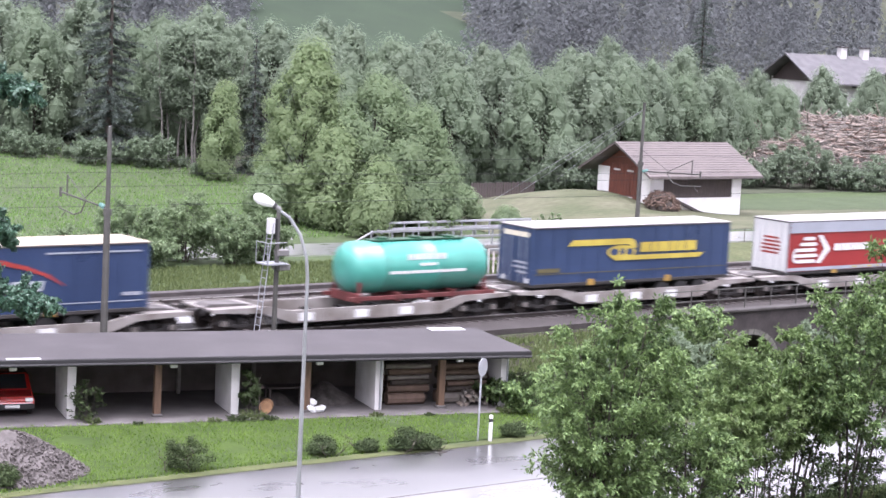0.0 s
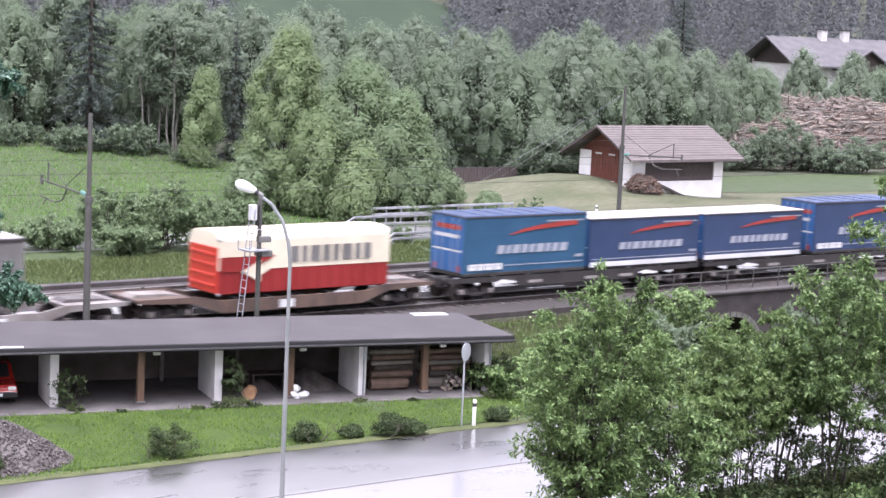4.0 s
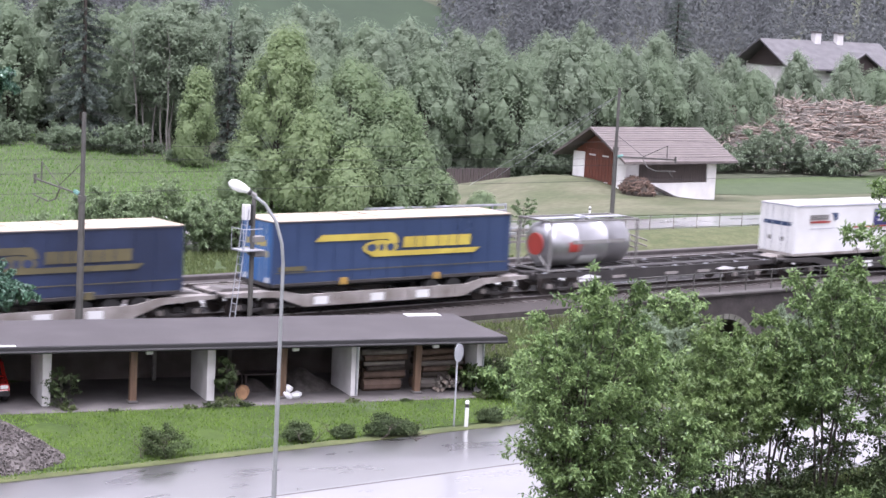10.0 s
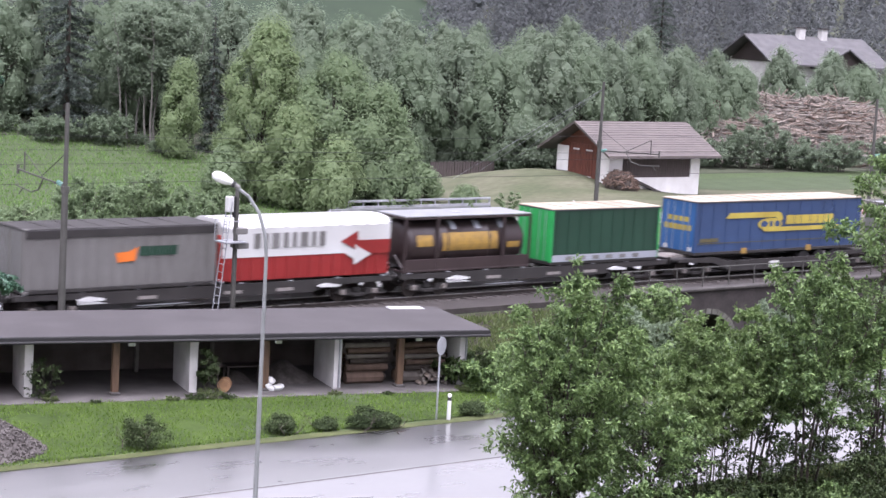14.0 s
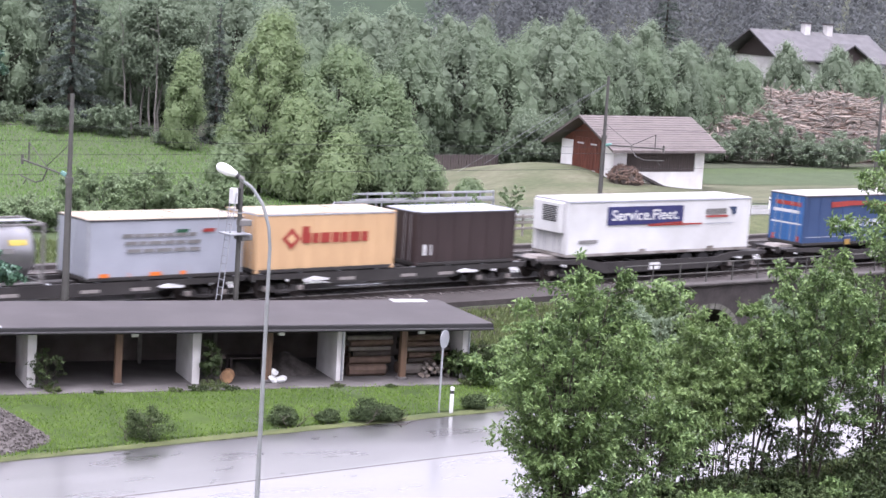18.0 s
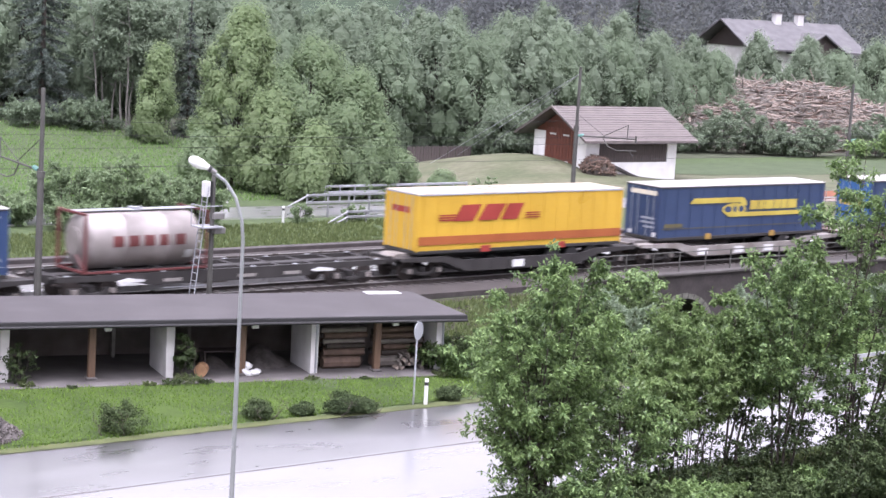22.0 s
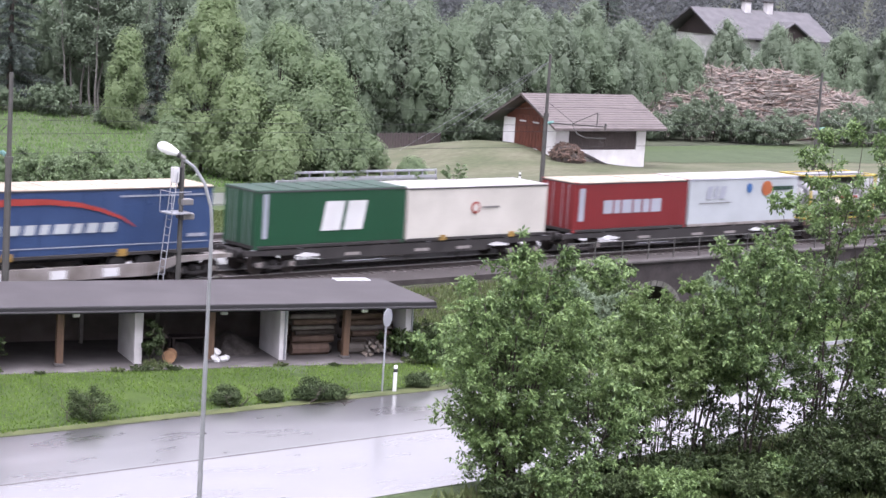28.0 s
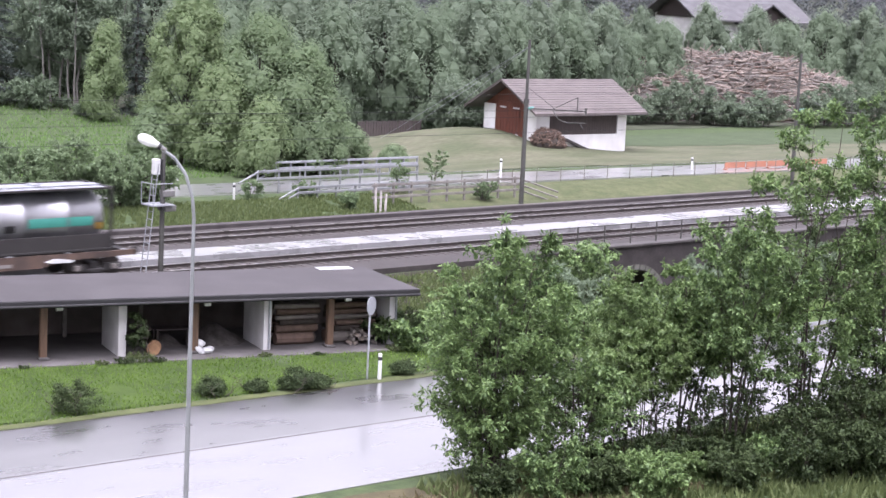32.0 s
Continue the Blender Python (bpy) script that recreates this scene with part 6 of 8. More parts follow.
def spray_mesh(name, spots, along, size, material, rng, slim=0.3, droop=0.18):
    """Long drooping leaves that point the given way, each an island of its own."""
    n = len(spots)
    along = along / (np.linalg.norm(along, axis=1)[:, None] + 1e-9)
    side = np.cross(along, np.array((0.0, 0.0, 1.0)) + rng.normal(0, 0.55, (n, 3)))
    side /= np.linalg.norm(side, axis=1)[:, None] + 1e-9
    up = np.cross(side, along)
    s = (size * rng.uniform(0.65, 1.3, n))[:, None]
    v = np.empty((n, 4, 3))
    v[:, 0] = spots - along * s * 0.5
    v[:, 1] = spots + side * s * slim * 0.5 + up * s * 0.06
    v[:, 2] = spots + along * s * 0.5 - up * s * droop
    v[:, 3] = spots - side * s * slim * 0.5 + up * s * 0.06
    me = bpy.data.meshes.new(name)
    me.vertices.add(4 * n)
    me.vertices.foreach_set("co", v.ravel())
    me.loops.add(4 * n)
    me.loops.foreach_set("vertex_index", np.arange(4 * n, dtype=np.int32))
    me.polygons.add(n)
    me.polygons.foreach_set("loop_start", np.arange(0, 4 * n, 4, dtype=np.int32))
    me.materials.append(material)
    me.update(calc_edges=True)
    return me


def ash(name, label, height, spread, stems, seed, foliage, bare=0.1, unit=1.0, leaf=0.2, branches=24, lean=0.3, trunk_r=0.06, per=16, thick=9.0, wind=0.35):
    """Several stems from one foot, with side shoots that end in drooping, wind-blown tufts of long leaves."""
    rng = np.random.default_rng(seed)
    t = thing(name, label, "tree", Matrix())
    spots, out = [], []
    twigs = bmesh.new()
    for s in range(stems):
        ang = 2 * math.pi * (s + rng.uniform(-0.3, 0.3)) / stems
        r = spread * (0.15 + 0.62 * math.sqrt(rng.uniform(0, 1)))
        base = np.array((math.cos(ang) * 0.25 * unit, math.sin(ang) * 0.25 * unit, -0.1))
        top = height * (1 - 0.42 * (r / spread) ** 1.6) * rng.uniform(0.86, 1.0)
        tip = np.array((math.cos(ang) * r + lean, math.sin(ang) * r, top))
        bend = np.array((tip[0] * 0.3, tip[1] * 0.3, top * 0.5))
        sway = rng.normal(0, 0.03 * height, 2)
        kink = rng.uniform(0, 6.28)
        at = lambda f: base * (1 - f) ** 2 + 2 * bend * f * (1 - f) + tip * f * f + np.array((sway[0], sway[1], 0)) * math.sin(f * 6.0 + kink) * f
        bm = bmesh.new()
        taper(bm, [at(k / 7) for k in range(8)], trunk_r, trunk_r * 0.1)
        for k in range(branches):
            f = bare + (1 - bare) * rng.uniform(0.02, 1.0) ** 0.95
            a = at(f)
            long = unit * (0.35 + 1.05 * math.sin(math.pi * min(f * 0.8 + 0.15, 1.0))) * rng.uniform(0.6, 1.2)
            turn = ang + rng.normal(0, 1.1)
            d = np.array((math.cos(turn), math.sin(turn), rng.uniform(0.0, 0.7)))
            b = a + d / np.linalg.norm(d) * long
            taper(twigs, [a, b], trunk_r * 0.25, trunk_r * 0.08, 4)
            for g in (0.25, 0.5, 0.7, 0.86, 1.0):
                n = int(0.6 * per * rng.uniform(0.5, 1.4) * min(1.0, 0.12 + f * thick))
                q = rng.normal(0, 1, (n, 3))
                q /= np.linalg.norm(q, axis=1)[:, None]
                c = a + (b - a) * g
                way = q * 0.8 + d * 0.3 + np.array((wind, 0.0, -0.22))
                way /= np.linalg.norm(way, axis=1)[:, None]
                spots.append(c + way * rng.uniform(0.02, 0.2, (n, 1)) * unit + rng.normal(0, 0.03 * unit, (n, 3)))
                out.append(way)
        part("stem", bm, M["bark"], t)
    tagged(part("twig", twigs, M["bark"], t), kind="stuff")
    spots, out = np.concatenate(spots), np.concatenate(out)
    keep = spots[:, 2] > 0.05
    part("crown", spray_mesh("crown", spots[keep], out[keep], leaf, LEAF[foliage], rng, 0.46), None, t)
    return t


def lobed_tree(name, label, height, width, lobes, leaves, leaf, foliage, seed, foot=0.12, fluff=0.3, trunk_r=0.15, bark="bark", lobe=0.9, tall=1.5, skew=0.0):
    """A dense crown of many upright lobes closely set with fine leaves, on a tapered trunk with limbs."""
    rng = np.random.default_rng(seed)
    t = thing(name, label, "tree", Matrix())
    bm = bmesh.new()
    taper(bm, [(rng.normal(0, 0.08) * (k > 0) + skew * k / 6, rng.normal(0, 0.08) * (k > 0), -0.1 + height * 0.85 * k / 6) for k in range(7)], trunk_r, trunk_r * 0.2, 8)
    part("trunk", bm, M[bark], t)
    rows = []
    for k in range(lobes):
        f = ((k + rng.uniform(0, 1)) / lobes) ** 0.85
        wide = width * math.sin(math.pi * min(0.2 + 0.74 * f, 1.0)) ** 0.7
        ang = 2.4 * k + rng.uniform(-0.6, 0.6)
        size = lobe * rng.uniform(0.7, 1.35)
        high = size * tall * rng.uniform(0.85, 1.3)
        r = max(wide - size * 0.8, 0.1) * rng.uniform(0.55, 1.05)
        rows.append((np.array((math.cos(ang) * r + skew * f, math.sin(ang) * r, height * foot + (height * (1 - foot) - high) * f)), np.array((size, size, high))))
    limbs = bmesh.new()
    for c, r in rows:
        a = Vector((skew * c[2] / height * 0.6, 0, max(0.3, c[2] * 0.55)))
        taper(limbs, [a, a.lerp(Vector(c), 0.6) + Vector((0, 0, -0.1)), Vector(c)], trunk_r * 0.35, trunk_r * 0.08, 4)
    tagged(part("limb", limbs, M[bark], t), kind="stuff")
    core = bmesh.new()
    for c, r in rows:
        made = bmesh.ops.create_icosphere(core, subdivisions=1, radius=1.0)["verts"]
        for v in made:
            d = v.co.normalized()
            swell = 0.7 + 0.16 * noise.noise(d * 2.3 + Vector(c))
            v.co = Vector(c) + Vector((d.x * r[0], d.y * r[1], d.z * r[2])) * swell
    part("inner_crown", core, LEAF[foliage], t)
    spots, out = [], []
    area = np.array([r[0] * r[2] for c, r in rows])
    for (c, r), w in zip(rows, area / area.sum()):
        n = int(leaves * w)
        d = rng.normal(0, 1, (n, 3))
        d /= np.linalg.norm(d, axis=1)[:, None]
        swell = np.array([0.93 + 0.16 * noise.noise(Vector(q * 2.3) + Vector(c)) + 0.08 * noise.noise(Vector(q * 6.0) + Vector(c)) for q in d])
        p = c + d * r * (swell + rng.uniform(-0.55, 0.75, n) * fluff)[:, None]
        hidden = np.zeros(n, bool)
        for c2, r2 in rows:
            if c2 is not c:
                hidden |= (((p - c2) / r2) ** 2).sum(1) < 0.6
        p, d = p[~hidden], d[~hidden]
        spots.append(p)
        away = p * np.array((1, 1, 0.0)) / width
        out.append(d * 0.45 + away * 0.55 + np.array((0, -0.1, 0.3)) + np.array((0, 0, 0.5)) * (p[:, 2:3] / height))
    spots, out = np.concatenate(spots), np.concatenate(out)
    keep = spots[:, 2] > 0.15
    part("crown", leaf_mesh("crown", spots[keep], out[keep], leaf, LEAF[foliage], rng, 0.75, 3, 0.14), None, t)
    return t


def spruce(label, height, width, seed, foliage="spruce", step=0.42, start=0.06, dense=1.0, leaf=0.3):
    rng = np.random.default_rng(seed)
    t = thing("spruce_tree", label, "tree", Matrix())
    bm = bmesh.new()
    rod(bm, (0, 0, -0.1), (0, 0, height * 0.97), height * 0.016, 0.02, 8, False)
    boughs = bmesh.new()
    spots, out = [], []
    z = height * start
    while z < height * 0.98:
        f = 1 - z / height
        reach = width * (f ** 0.8) * rng.uniform(0.8, 1.1)
        for k in range(max(4, int(9 * f + 4))):
            a = rng.uniform(0, 2 * math.pi)
            r = reach * rng.uniform(0.6, 1.1)
            tip = Vector((math.cos(a) * r, math.sin(a) * r, z - r * rng.uniform(0.1, 0.35)))
            rod(boughs, (0, 0, z), tip, 0.03, 0.008, 4, False)
            n = max(4, int(14 * dense * r))
            u = rng.uniform(0.1, 1.0, n)[:, None]
            line = np.array((0, 0, z)) * (1 - u) + np.array(tip) * u
            line = line + rng.normal(0, 0.12 * leaf / 0.3, (n, 3)) - np.array((0, 0, 0.1)) * u
            spots.append(line)
            out.append(np.tile((math.cos(a) * 0.4, math.sin(a) * 0.4, 0.9), (n, 1)))
        z += step * rng.uniform(0.8, 1.2) * (0.6 + 0.5 * f)
    part("trunk", bm, M["bark"], t)
    tagged(part("twig", boughs, M["bark"], t), kind="stuff")
    part("crown", leaf_mesh("crown", np.concatenate(spots), np.concatenate(out), leaf, LEAF[foliage], rng, 0.4), None, t)
    return t


def put(t, x, y, turn=0.0, size=1.0, sink=0.05, z=None, label=""):
    t.scale = (1, 1, 1)
    m = pose(x, y, (ground_at(x, y) if z is None else z) - sink, 0, 0, turn)
    c = copy_thing(t, m)
    c.scale = (size, size, size)
    return tagged(c, label)


# foreground trees on the near verge
ASH = "leafy young ash tree blown by wind on the grass verge"
TALL = "tall leafy ash tree with several stems on the verge"
for x, y, height, spread, stems, seed, turn, bare, label in (
        (4.8, 53.0, 8.0, 2.45, 10, 11, 20, 0.1, ASH),
        (5.2, 53.6, 8.7, 1.4, 4, 28, 50, 0.2, ASH),
        (7.5, 54.2, 4.4, 1.0, 4, 18, 60, 0.1, "bushy young ash tree on the grass verge"),
        (12.9, 57.0, 9.6, 1.9, 5, 12, 0, 0.38, ASH),
        (15.2, 57.6, 12.9, 2.5, 7, 16, 40, 0.22, TALL),
        (18.3, 58.2, 13.6, 2.9, 9, 13, 70, 0.1, TALL),
        (11.5, 58.0, 6.0, 1.3, 4, 19, 10, 0.5, "bushy young ash tree beside the road"),
        (21.6, 59.2, 12.6, 2.6, 8, 20, 10, 0.1, "tall leafy ash tree beside the road")):
    ash("young_tree", label, height, spread, stems, seed, "ash", bare, leaf=0.15, branches=36, trunk_r=0.05, per=28, thick=2.4).matrix_basis = pose(x, y, LOW, 0, 0, turn)
for x, y, h, seed in ((9.0, 57.6, 3.6, 21), (10.2, 58.2, 4.2, 22), (12.4, 58.4, 3.4, 23), (14.2, 58.8, 3.6, 24), (16.4, 59.2, 4.4, 25), (19.8, 60.0, 4.6, 26), (17.9, 59.8, 4.8, 29), (21.4, 60.6, 4.8, 33), (18.8, 57.2, 3.6, 34), (9.8, 56.6, 2.6, 92), (11.6, 56.8, 2.8, 93), (13.4, 57.4, 3.0, 94), (15.2, 57.8, 3.0, 95), (16.8, 58.2, 3.2, 96), (20.6, 58.8, 3.6, 97), (19.2, 59.0, 3.4, 98)):
    ash("young_tree", "thin sparse scrub with bare lower stems", h, 2.3, 3, seed, "shrub", 0.1, 0.8, 0.14, 20, 0.1, 0.018, 9).matrix_basis = pose(x, y, LOW)
for x, y, h, seed in ((9.1, 56.0, 6.9, 14), (10.5, 57.0, 6.9, 15), (8.6, 55.2, 4.6, 17), (10.0, 56.4, 5.0, 27)):
    ash("sapling", "slim bright green sapling on the verge", h, 0.9, 3, seed, "maple", 0.45, 0.8, 0.16, 34, 0.15, 0.025, 17, 1.6).matrix_basis = pose(x, y, LOW)
for k, (x, y, s, tone) in enumerate(((4.9, 51.2, 0.5, "shrub"), (6.6, 51.8, 0.8, "ash"), (8.0, 52.0, 0.6, "shrub"), (9.4, 53.0, 0.55, "ash"), (11.0, 53.8, 0.45, "maple"), (12.4, 54.8, 0.5, "shrub"), (13.8, 55.2, 0.6, "ash"), (15.4, 55.4, 1.1, "shrub"), (17.2, 56.4, 1.5, "shrub"), (19.2, 57.2, 1.8, "shrub"), (20.6, 57.4, 2.0, "shrub"),
        (8.6, 54.0, 0.5, "shrub"), (10.3, 55.0, 0.55, "shrub"), (11.7, 55.6, 0.5, "shrub"), (13.2, 56.2, 0.5, "shrub"), (14.6, 56.6, 0.6, "shrub"), (16.0, 57.0, 0.7, "shrub"), (9.6, 51.9, 0.6, "ash"), (12.2, 53.2, 0.6, "shrub"), (14.4, 54.2, 0.7, "shrub"), (16.4, 55.0, 0.9, "shrub"), (18.6, 55.4, 1.0, "shrub"))):
    b = ash("shrub", "low leafy shrub under the roadside trees", 2.1 * s, 1.5 * s, 7, 30 + k, tone, 0.02, 0.8 * s, 0.15, 16, 0.0, 0.02, 18)
    b.matrix_basis = pose(x, y, LOW)

# shrubs on the strip before the garages
for k, (x, y, s) in enumerate(((-8.0, 59.7, 1.2), (-3.8, 62.8, 0.75), (-0.9, 64.1, 0.9), (-2.3, 63.6, 0.5), (2.9, 67.2, 0.65), (-13.2, 56.3, 0.8), (-0.2, 64.4, 0.6))):
    b = tree("shrub", "small rounded dark green shrub on the mown grass strip", 0.95 * s, (0.82 * s, 0.65 * s, 0.5 * s), 0.42 * s, 70, 80, 0.075, 0.2, "shrub", 0.02, 40 + k, stems=3, low=-0.9)
    b.matrix_basis = pose(x, y, LOW)
ash("climbing_plant", "thin straggling plant against the garage wall", 1.7, 0.55, 4, 55, "shrub", 0.1, 0.4, 0.11, 12, 0.1, 0.012, 8).matrix_basis = GARAGE @ pose(0.45, -0.3, 0.0)
for k, (x, h) in enumerate(((6.55, 2.0), (17.6, 1.7))):
    b = tree("climbing_plant", "leafy climbing plant against the garage wall", h, (0.4, 0.3, h * 0.5), h * 0.5, 22, 70, 0.11, 0.2, "shrub", 0.02, 50 + k, stems=2)
    b.matrix_basis = GARAGE @ pose(x, -0.25, 0.0)

for k, (x, y, s) in enumerate(((0.65, -0.7, 0.3), (2.2, -1.1, 0.16), (5.0, -1.05, 0.2), (5.9, -1.0, 0.3), (6.5, -0.8, 0.42), (7.1, -1.05, 0.22), (11.3, -0.95, 0.2), (13.4, -1.1, 0.16), (16.6, -1.0, 0.3))):
    ash("weed", "low green weeds at the edge of the garage floor", 0.8 * s, 1.5 * s, 8, 580 + k, "shrub" if k % 2 else "dry_grass", 0.02, 0.6 * s, 0.06, 8, 0.0, 0.005, 10).matrix_basis = GARAGE @ pose(x, y, 0.0)

# scrub on the bank and beside the bridge
for k, (x, y, h, w) in enumerate(((4.9, 73.6, 1.8, 1.2), (6.2, 75.4, 2.2, 1.4), (7.9, 77.4, 2.4, 1.5), (9.6, 79.6, 2.8, 1.6), (11.4, 83.6, 3.6, 1.7), (12.4, 87.4, 1.4, 1.2), (22.0, 91.0, 3.6, 1.8))):
    b = tree("bush", "green scrub bush on the railway bank", h, (w, w * 0.8, h * 0.5), h * 0.5, 46, 80, 0.2, 0.42, "wood" if k % 2 else "ash", 0.04, 160 + k, stems=4, low=-0.95)
    b.matrix_basis = pose(x, y, ground_at(x, y) - 0.1)

for k, (x, y, h, w, tone) in enumerate(((2.6, 73.2, 1.2, 1.0, "shrub"), (3.6, 72.0, 1.3, 1.0, "ash"), (5.4, 73.0, 1.5, 1.2, "shrub"), (7.2, 75.2, 1.9, 1.3, "wood"), (8.8, 76.6, 2.3, 1.4, "shrub"), (10.2, 78.2, 2.4, 1.5, "wood"), (11.6, 80.0, 2.0, 1.4, "shrub"), (13.6, 81.6, 0.8, 1.2, "ash"), (15.6, 83.0, 0.9, 1.3, "shrub"), (17.6, 84.6, 2.4, 1.6, "wood"), (19.8, 86.2, 2.8, 1.7, "shrub"), (22.2, 88.0, 3.0, 1.8, "wood"), (24.6, 90.4, 3.4, 1.9, "shrub"),
                                         (6.4, 71.6, 1.3, 1.1, "maple"), (8.0, 73.0, 1.5, 1.2, "shrub"), (10.2, 74.6, 1.7, 1.3, "ash"), (12.6, 76.6, 1.1, 1.3, "shrub"), (15.6, 79.0, 1.2, 1.4, "wood"), (18.4, 81.4, 2.0, 1.6, "shrub"))):
    b = ash("bush", "tangled scrub bush below the railway bank", h * 1.15, w * 1.2, 6, 360 + k, tone, 0.03, 0.9, 0.22, 14, 0.1, 0.03, 13)
    b.matrix_basis = pose(x, y, ground_at(x, y) - 0.1)

# bushes between the railway and the far road
for k, (x, y, h, w) in enumerate(((-17.2, 102.2, 3.1, 1.9), (-14.2, 101.6, 3.5, 2.0), (-11.6, 101.4, 3.0, 1.7), (-20.0, 99.4, 1.6, 1.5), (-10.0, 103.0, 2.6, 1.3), (-22.6, 97.6, 1.5, 1.5), (-16.0, 98.6, 1.5, 1.6))):
    b = ash("bush", "tall leafy bush beside the railway", h * 1.08, w * 1.15, 8, 60 + k, "edge", 0.05, 1.0, 0.26, 16, 0.1, 0.04, 13)
    b.matrix_basis = pose(x, y, ground_at(x, y))
for k, (x, y, h, w) in enumerate(((-1.6, 108.8, 1.0, 0.8), (3.9, 112.5, 2.0, 0.6), (6.4, 117.5, 2.6, 0.8), (0.9, 106.4, 1.0, 0.9), (9.2, 112.8, 1.4, 0.9), (-4.6, 106.6, 1.0, 0.9))):
    b = ash("sapling", "small leafy sapling beside the far road", h * 1.1, w * 0.8, 3, 260 + k, "edge", 0.1, 0.45, 0.16, 14, 0.15, 0.025, 12)
    b.matrix_basis = pose(x, y, ground_at(x, y))

# woodland behind the meadow
EDGE = "at the meadow's edge"
for x, y, height, width, lobes, leaves, skew, tone, seed, label in (
        (-9.9, 123.5, 12.3, 3.2, 56, 17000, 0.7, "edge_pale", 71, "tall pale green broadleaf tree " + EDGE),
        (-5.4, 122.5, 10.4, 3.5, 60, 18000, 0.9, "edge", 72, "dense wind-blown broadleaf tree " + EDGE),
        (-2.6, 121.8, 8.6, 3.1, 46, 14000, 0.8, "edge", 73, "leafy rounded broadleaf tree " + EDGE),
        (-7.4, 120.4, 7.0, 2.5, 34, 9000, 0.3, "edge_pale", 78, "low pale broadleaf tree " + EDGE),
        (-1.0, 121.0, 5.8, 2.2, 28, 7000, 0.5, "edge", 76, "low dense broadleaf tree " + EDGE),
        (-4.6, 117.8, 5.2, 2.2, 26, 7000, 0.4, "edge_pale", 74, "low rounded broadleaf tree " + EDGE),
        (-11.8, 121.5, 4.2, 1.8, 18, 5000, 0.2, "edge", 77, "low rounded broadleaf tree " + EDGE),
        (-18.1, 147.0, 8.0, 1.9, 24, 8000, 0.5, "edge_pale", 79, "slim pale green broadleaf tree " + EDGE)):
    lobed_tree("broadleaf_tree", label, height, width, lobes, int(leaves * 1.5), 0.15, tone, seed, 0.06, 0.4, 0.12, lobe=0.72, tall=1.15, skew=skew).matrix_basis = pose(x, y, ground_at(x, y))
for x, y, h, w, seed in ((1.0, 128.0, 2.9, 1.8, 171), (4.2, 127.0, 1.5, 1.25, 172), (-0.6, 131.0, 2.2, 1.6, 173)):
    lobed_tree("bush", "rounded grey-green bush in the hay meadow", h, w, 16, 4500, 0.17, "edge", seed, 0.05, 0.4, 0.05, lobe=0.5, tall=1.0).matrix_basis = pose(x, y, ground_at(x, y) - 0.05)
tree("bush", "rounded grey-green bush beside the barn", 4.6, (2.6, 2.2, 2.4), 2.2, 110, 90, 0.26, 0.7, "misted_leaf", 0.08, 75, stems=3, low=-0.98).matrix_basis = pose(9.6, 146.0, ground_at(9.6, 146.0))
wood_a = lobed_tree("broadleaf_tree", "grey-green woodland tree on the hillside", 11.8, 3.3, 46, 12500, 0.185, "misted_leaf", 81, 0.06, 0.45, 0.16)
wood_b = lobed_tree("broadleaf_tree", "rounded woodland tree on the hillside", 10.8, 3.8, 54, 13500, 0.185, "wood", 82, 0.06, 0.45, 0.16)
wood_c = tree("broadleaf_tree", "slender pale-stemmed woodland tree on the hillside", 12.0, (2.1, 2.1, 4.8), 7.4, 110, 90, 0.28, 0.8, "misted_leaf", 0.1, 83, "bark_pale", 3)
under = ash("bush", "leafy undergrowth bush at the wood's edge", 2.7, 1.7, 7, 84, "wood", 0.03, 1.25, 0.34, 14, 0.0, 0.04, 9)
fir_a = spruce("tall dark spruce at the wood's edge", 19.5, 4.1, 91, step=0.8, leaf=0.24, dense=3.4)
fir_b = spruce("slim dark spruce in the wood", 11.4, 1.9, 92, step=0.6, leaf=0.22, dense=2.6)
for t, x, y in ((wood_a, -38.0, 158.0), (wood_b, 9.5, 160.0), (wood_c, -20.6, 152.0), (under, -24.0, 150.0), (fir_a, -27.8, 153.0), (fir_b, -15.9, 152.0)):
    t.matrix_basis = pose(x, y, ground_at(x, y) - 0.1)
rng = np.random.default_rng(7)
for x, y, size, which in ((-34.5, 156, 1.0, 1), (-31.0, 161, 1.15, 0), (-24.0, 158, 1.0, 1), (-21.0, 162, 1.1, 0), (-18.6, 152, 0.95, 2), (-22.4, 153, 1.0, 2), (-12.0, 156, 1.0, 0), (-8.5, 152, 0.92, 1), (-4.0, 154, 1.0, 0), (0.0, 152, 0.98, 1), (4.0, 155, 1.02, 0),
                          (7.0, 153, 0.98, 1), (11.5, 157, 1.04, 0), (14.5, 161, 1.0, 1), (17.5, 165, 1.0, 0), (20.5, 169, 1.0, 1), (24.0, 173, 0.95, 0), (-41, 154, 1.05, 1), (-45, 158, 1.0, 0), (27.0, 182, 0.85, 1), (-13.0, 168, 1.05, 1), (-9.4, 171, 1.0, 0), (-5.8, 169, 1.05, 1), (-2.0, 172, 1.0, 0)):
    put((wood_a, wood_b, wood_c)[which], x, y, rng.uniform(0, 360), size)
# the rows behind close the wood
for row, (back, step) in enumerate(((10, 4.8), (22, 6.4), (38, 9.0))):
    x = -46.0
    while x < 52:
        y = 153 + back + rng.uniform(-2.5, 2.5) + max(x, 0) * 0.75
        if (x < 26 or row < 1) and (row < 2 or not -0.13 * y < x < 0.02 * y):
            put((wood_a, wood_b)[int(rng.integers(2))], x, y, rng.uniform(0, 360), rng.uniform(0.86, 1.02) - 0.05 * (row > 1))
        x += step * rng.uniform(0.75, 1.25)
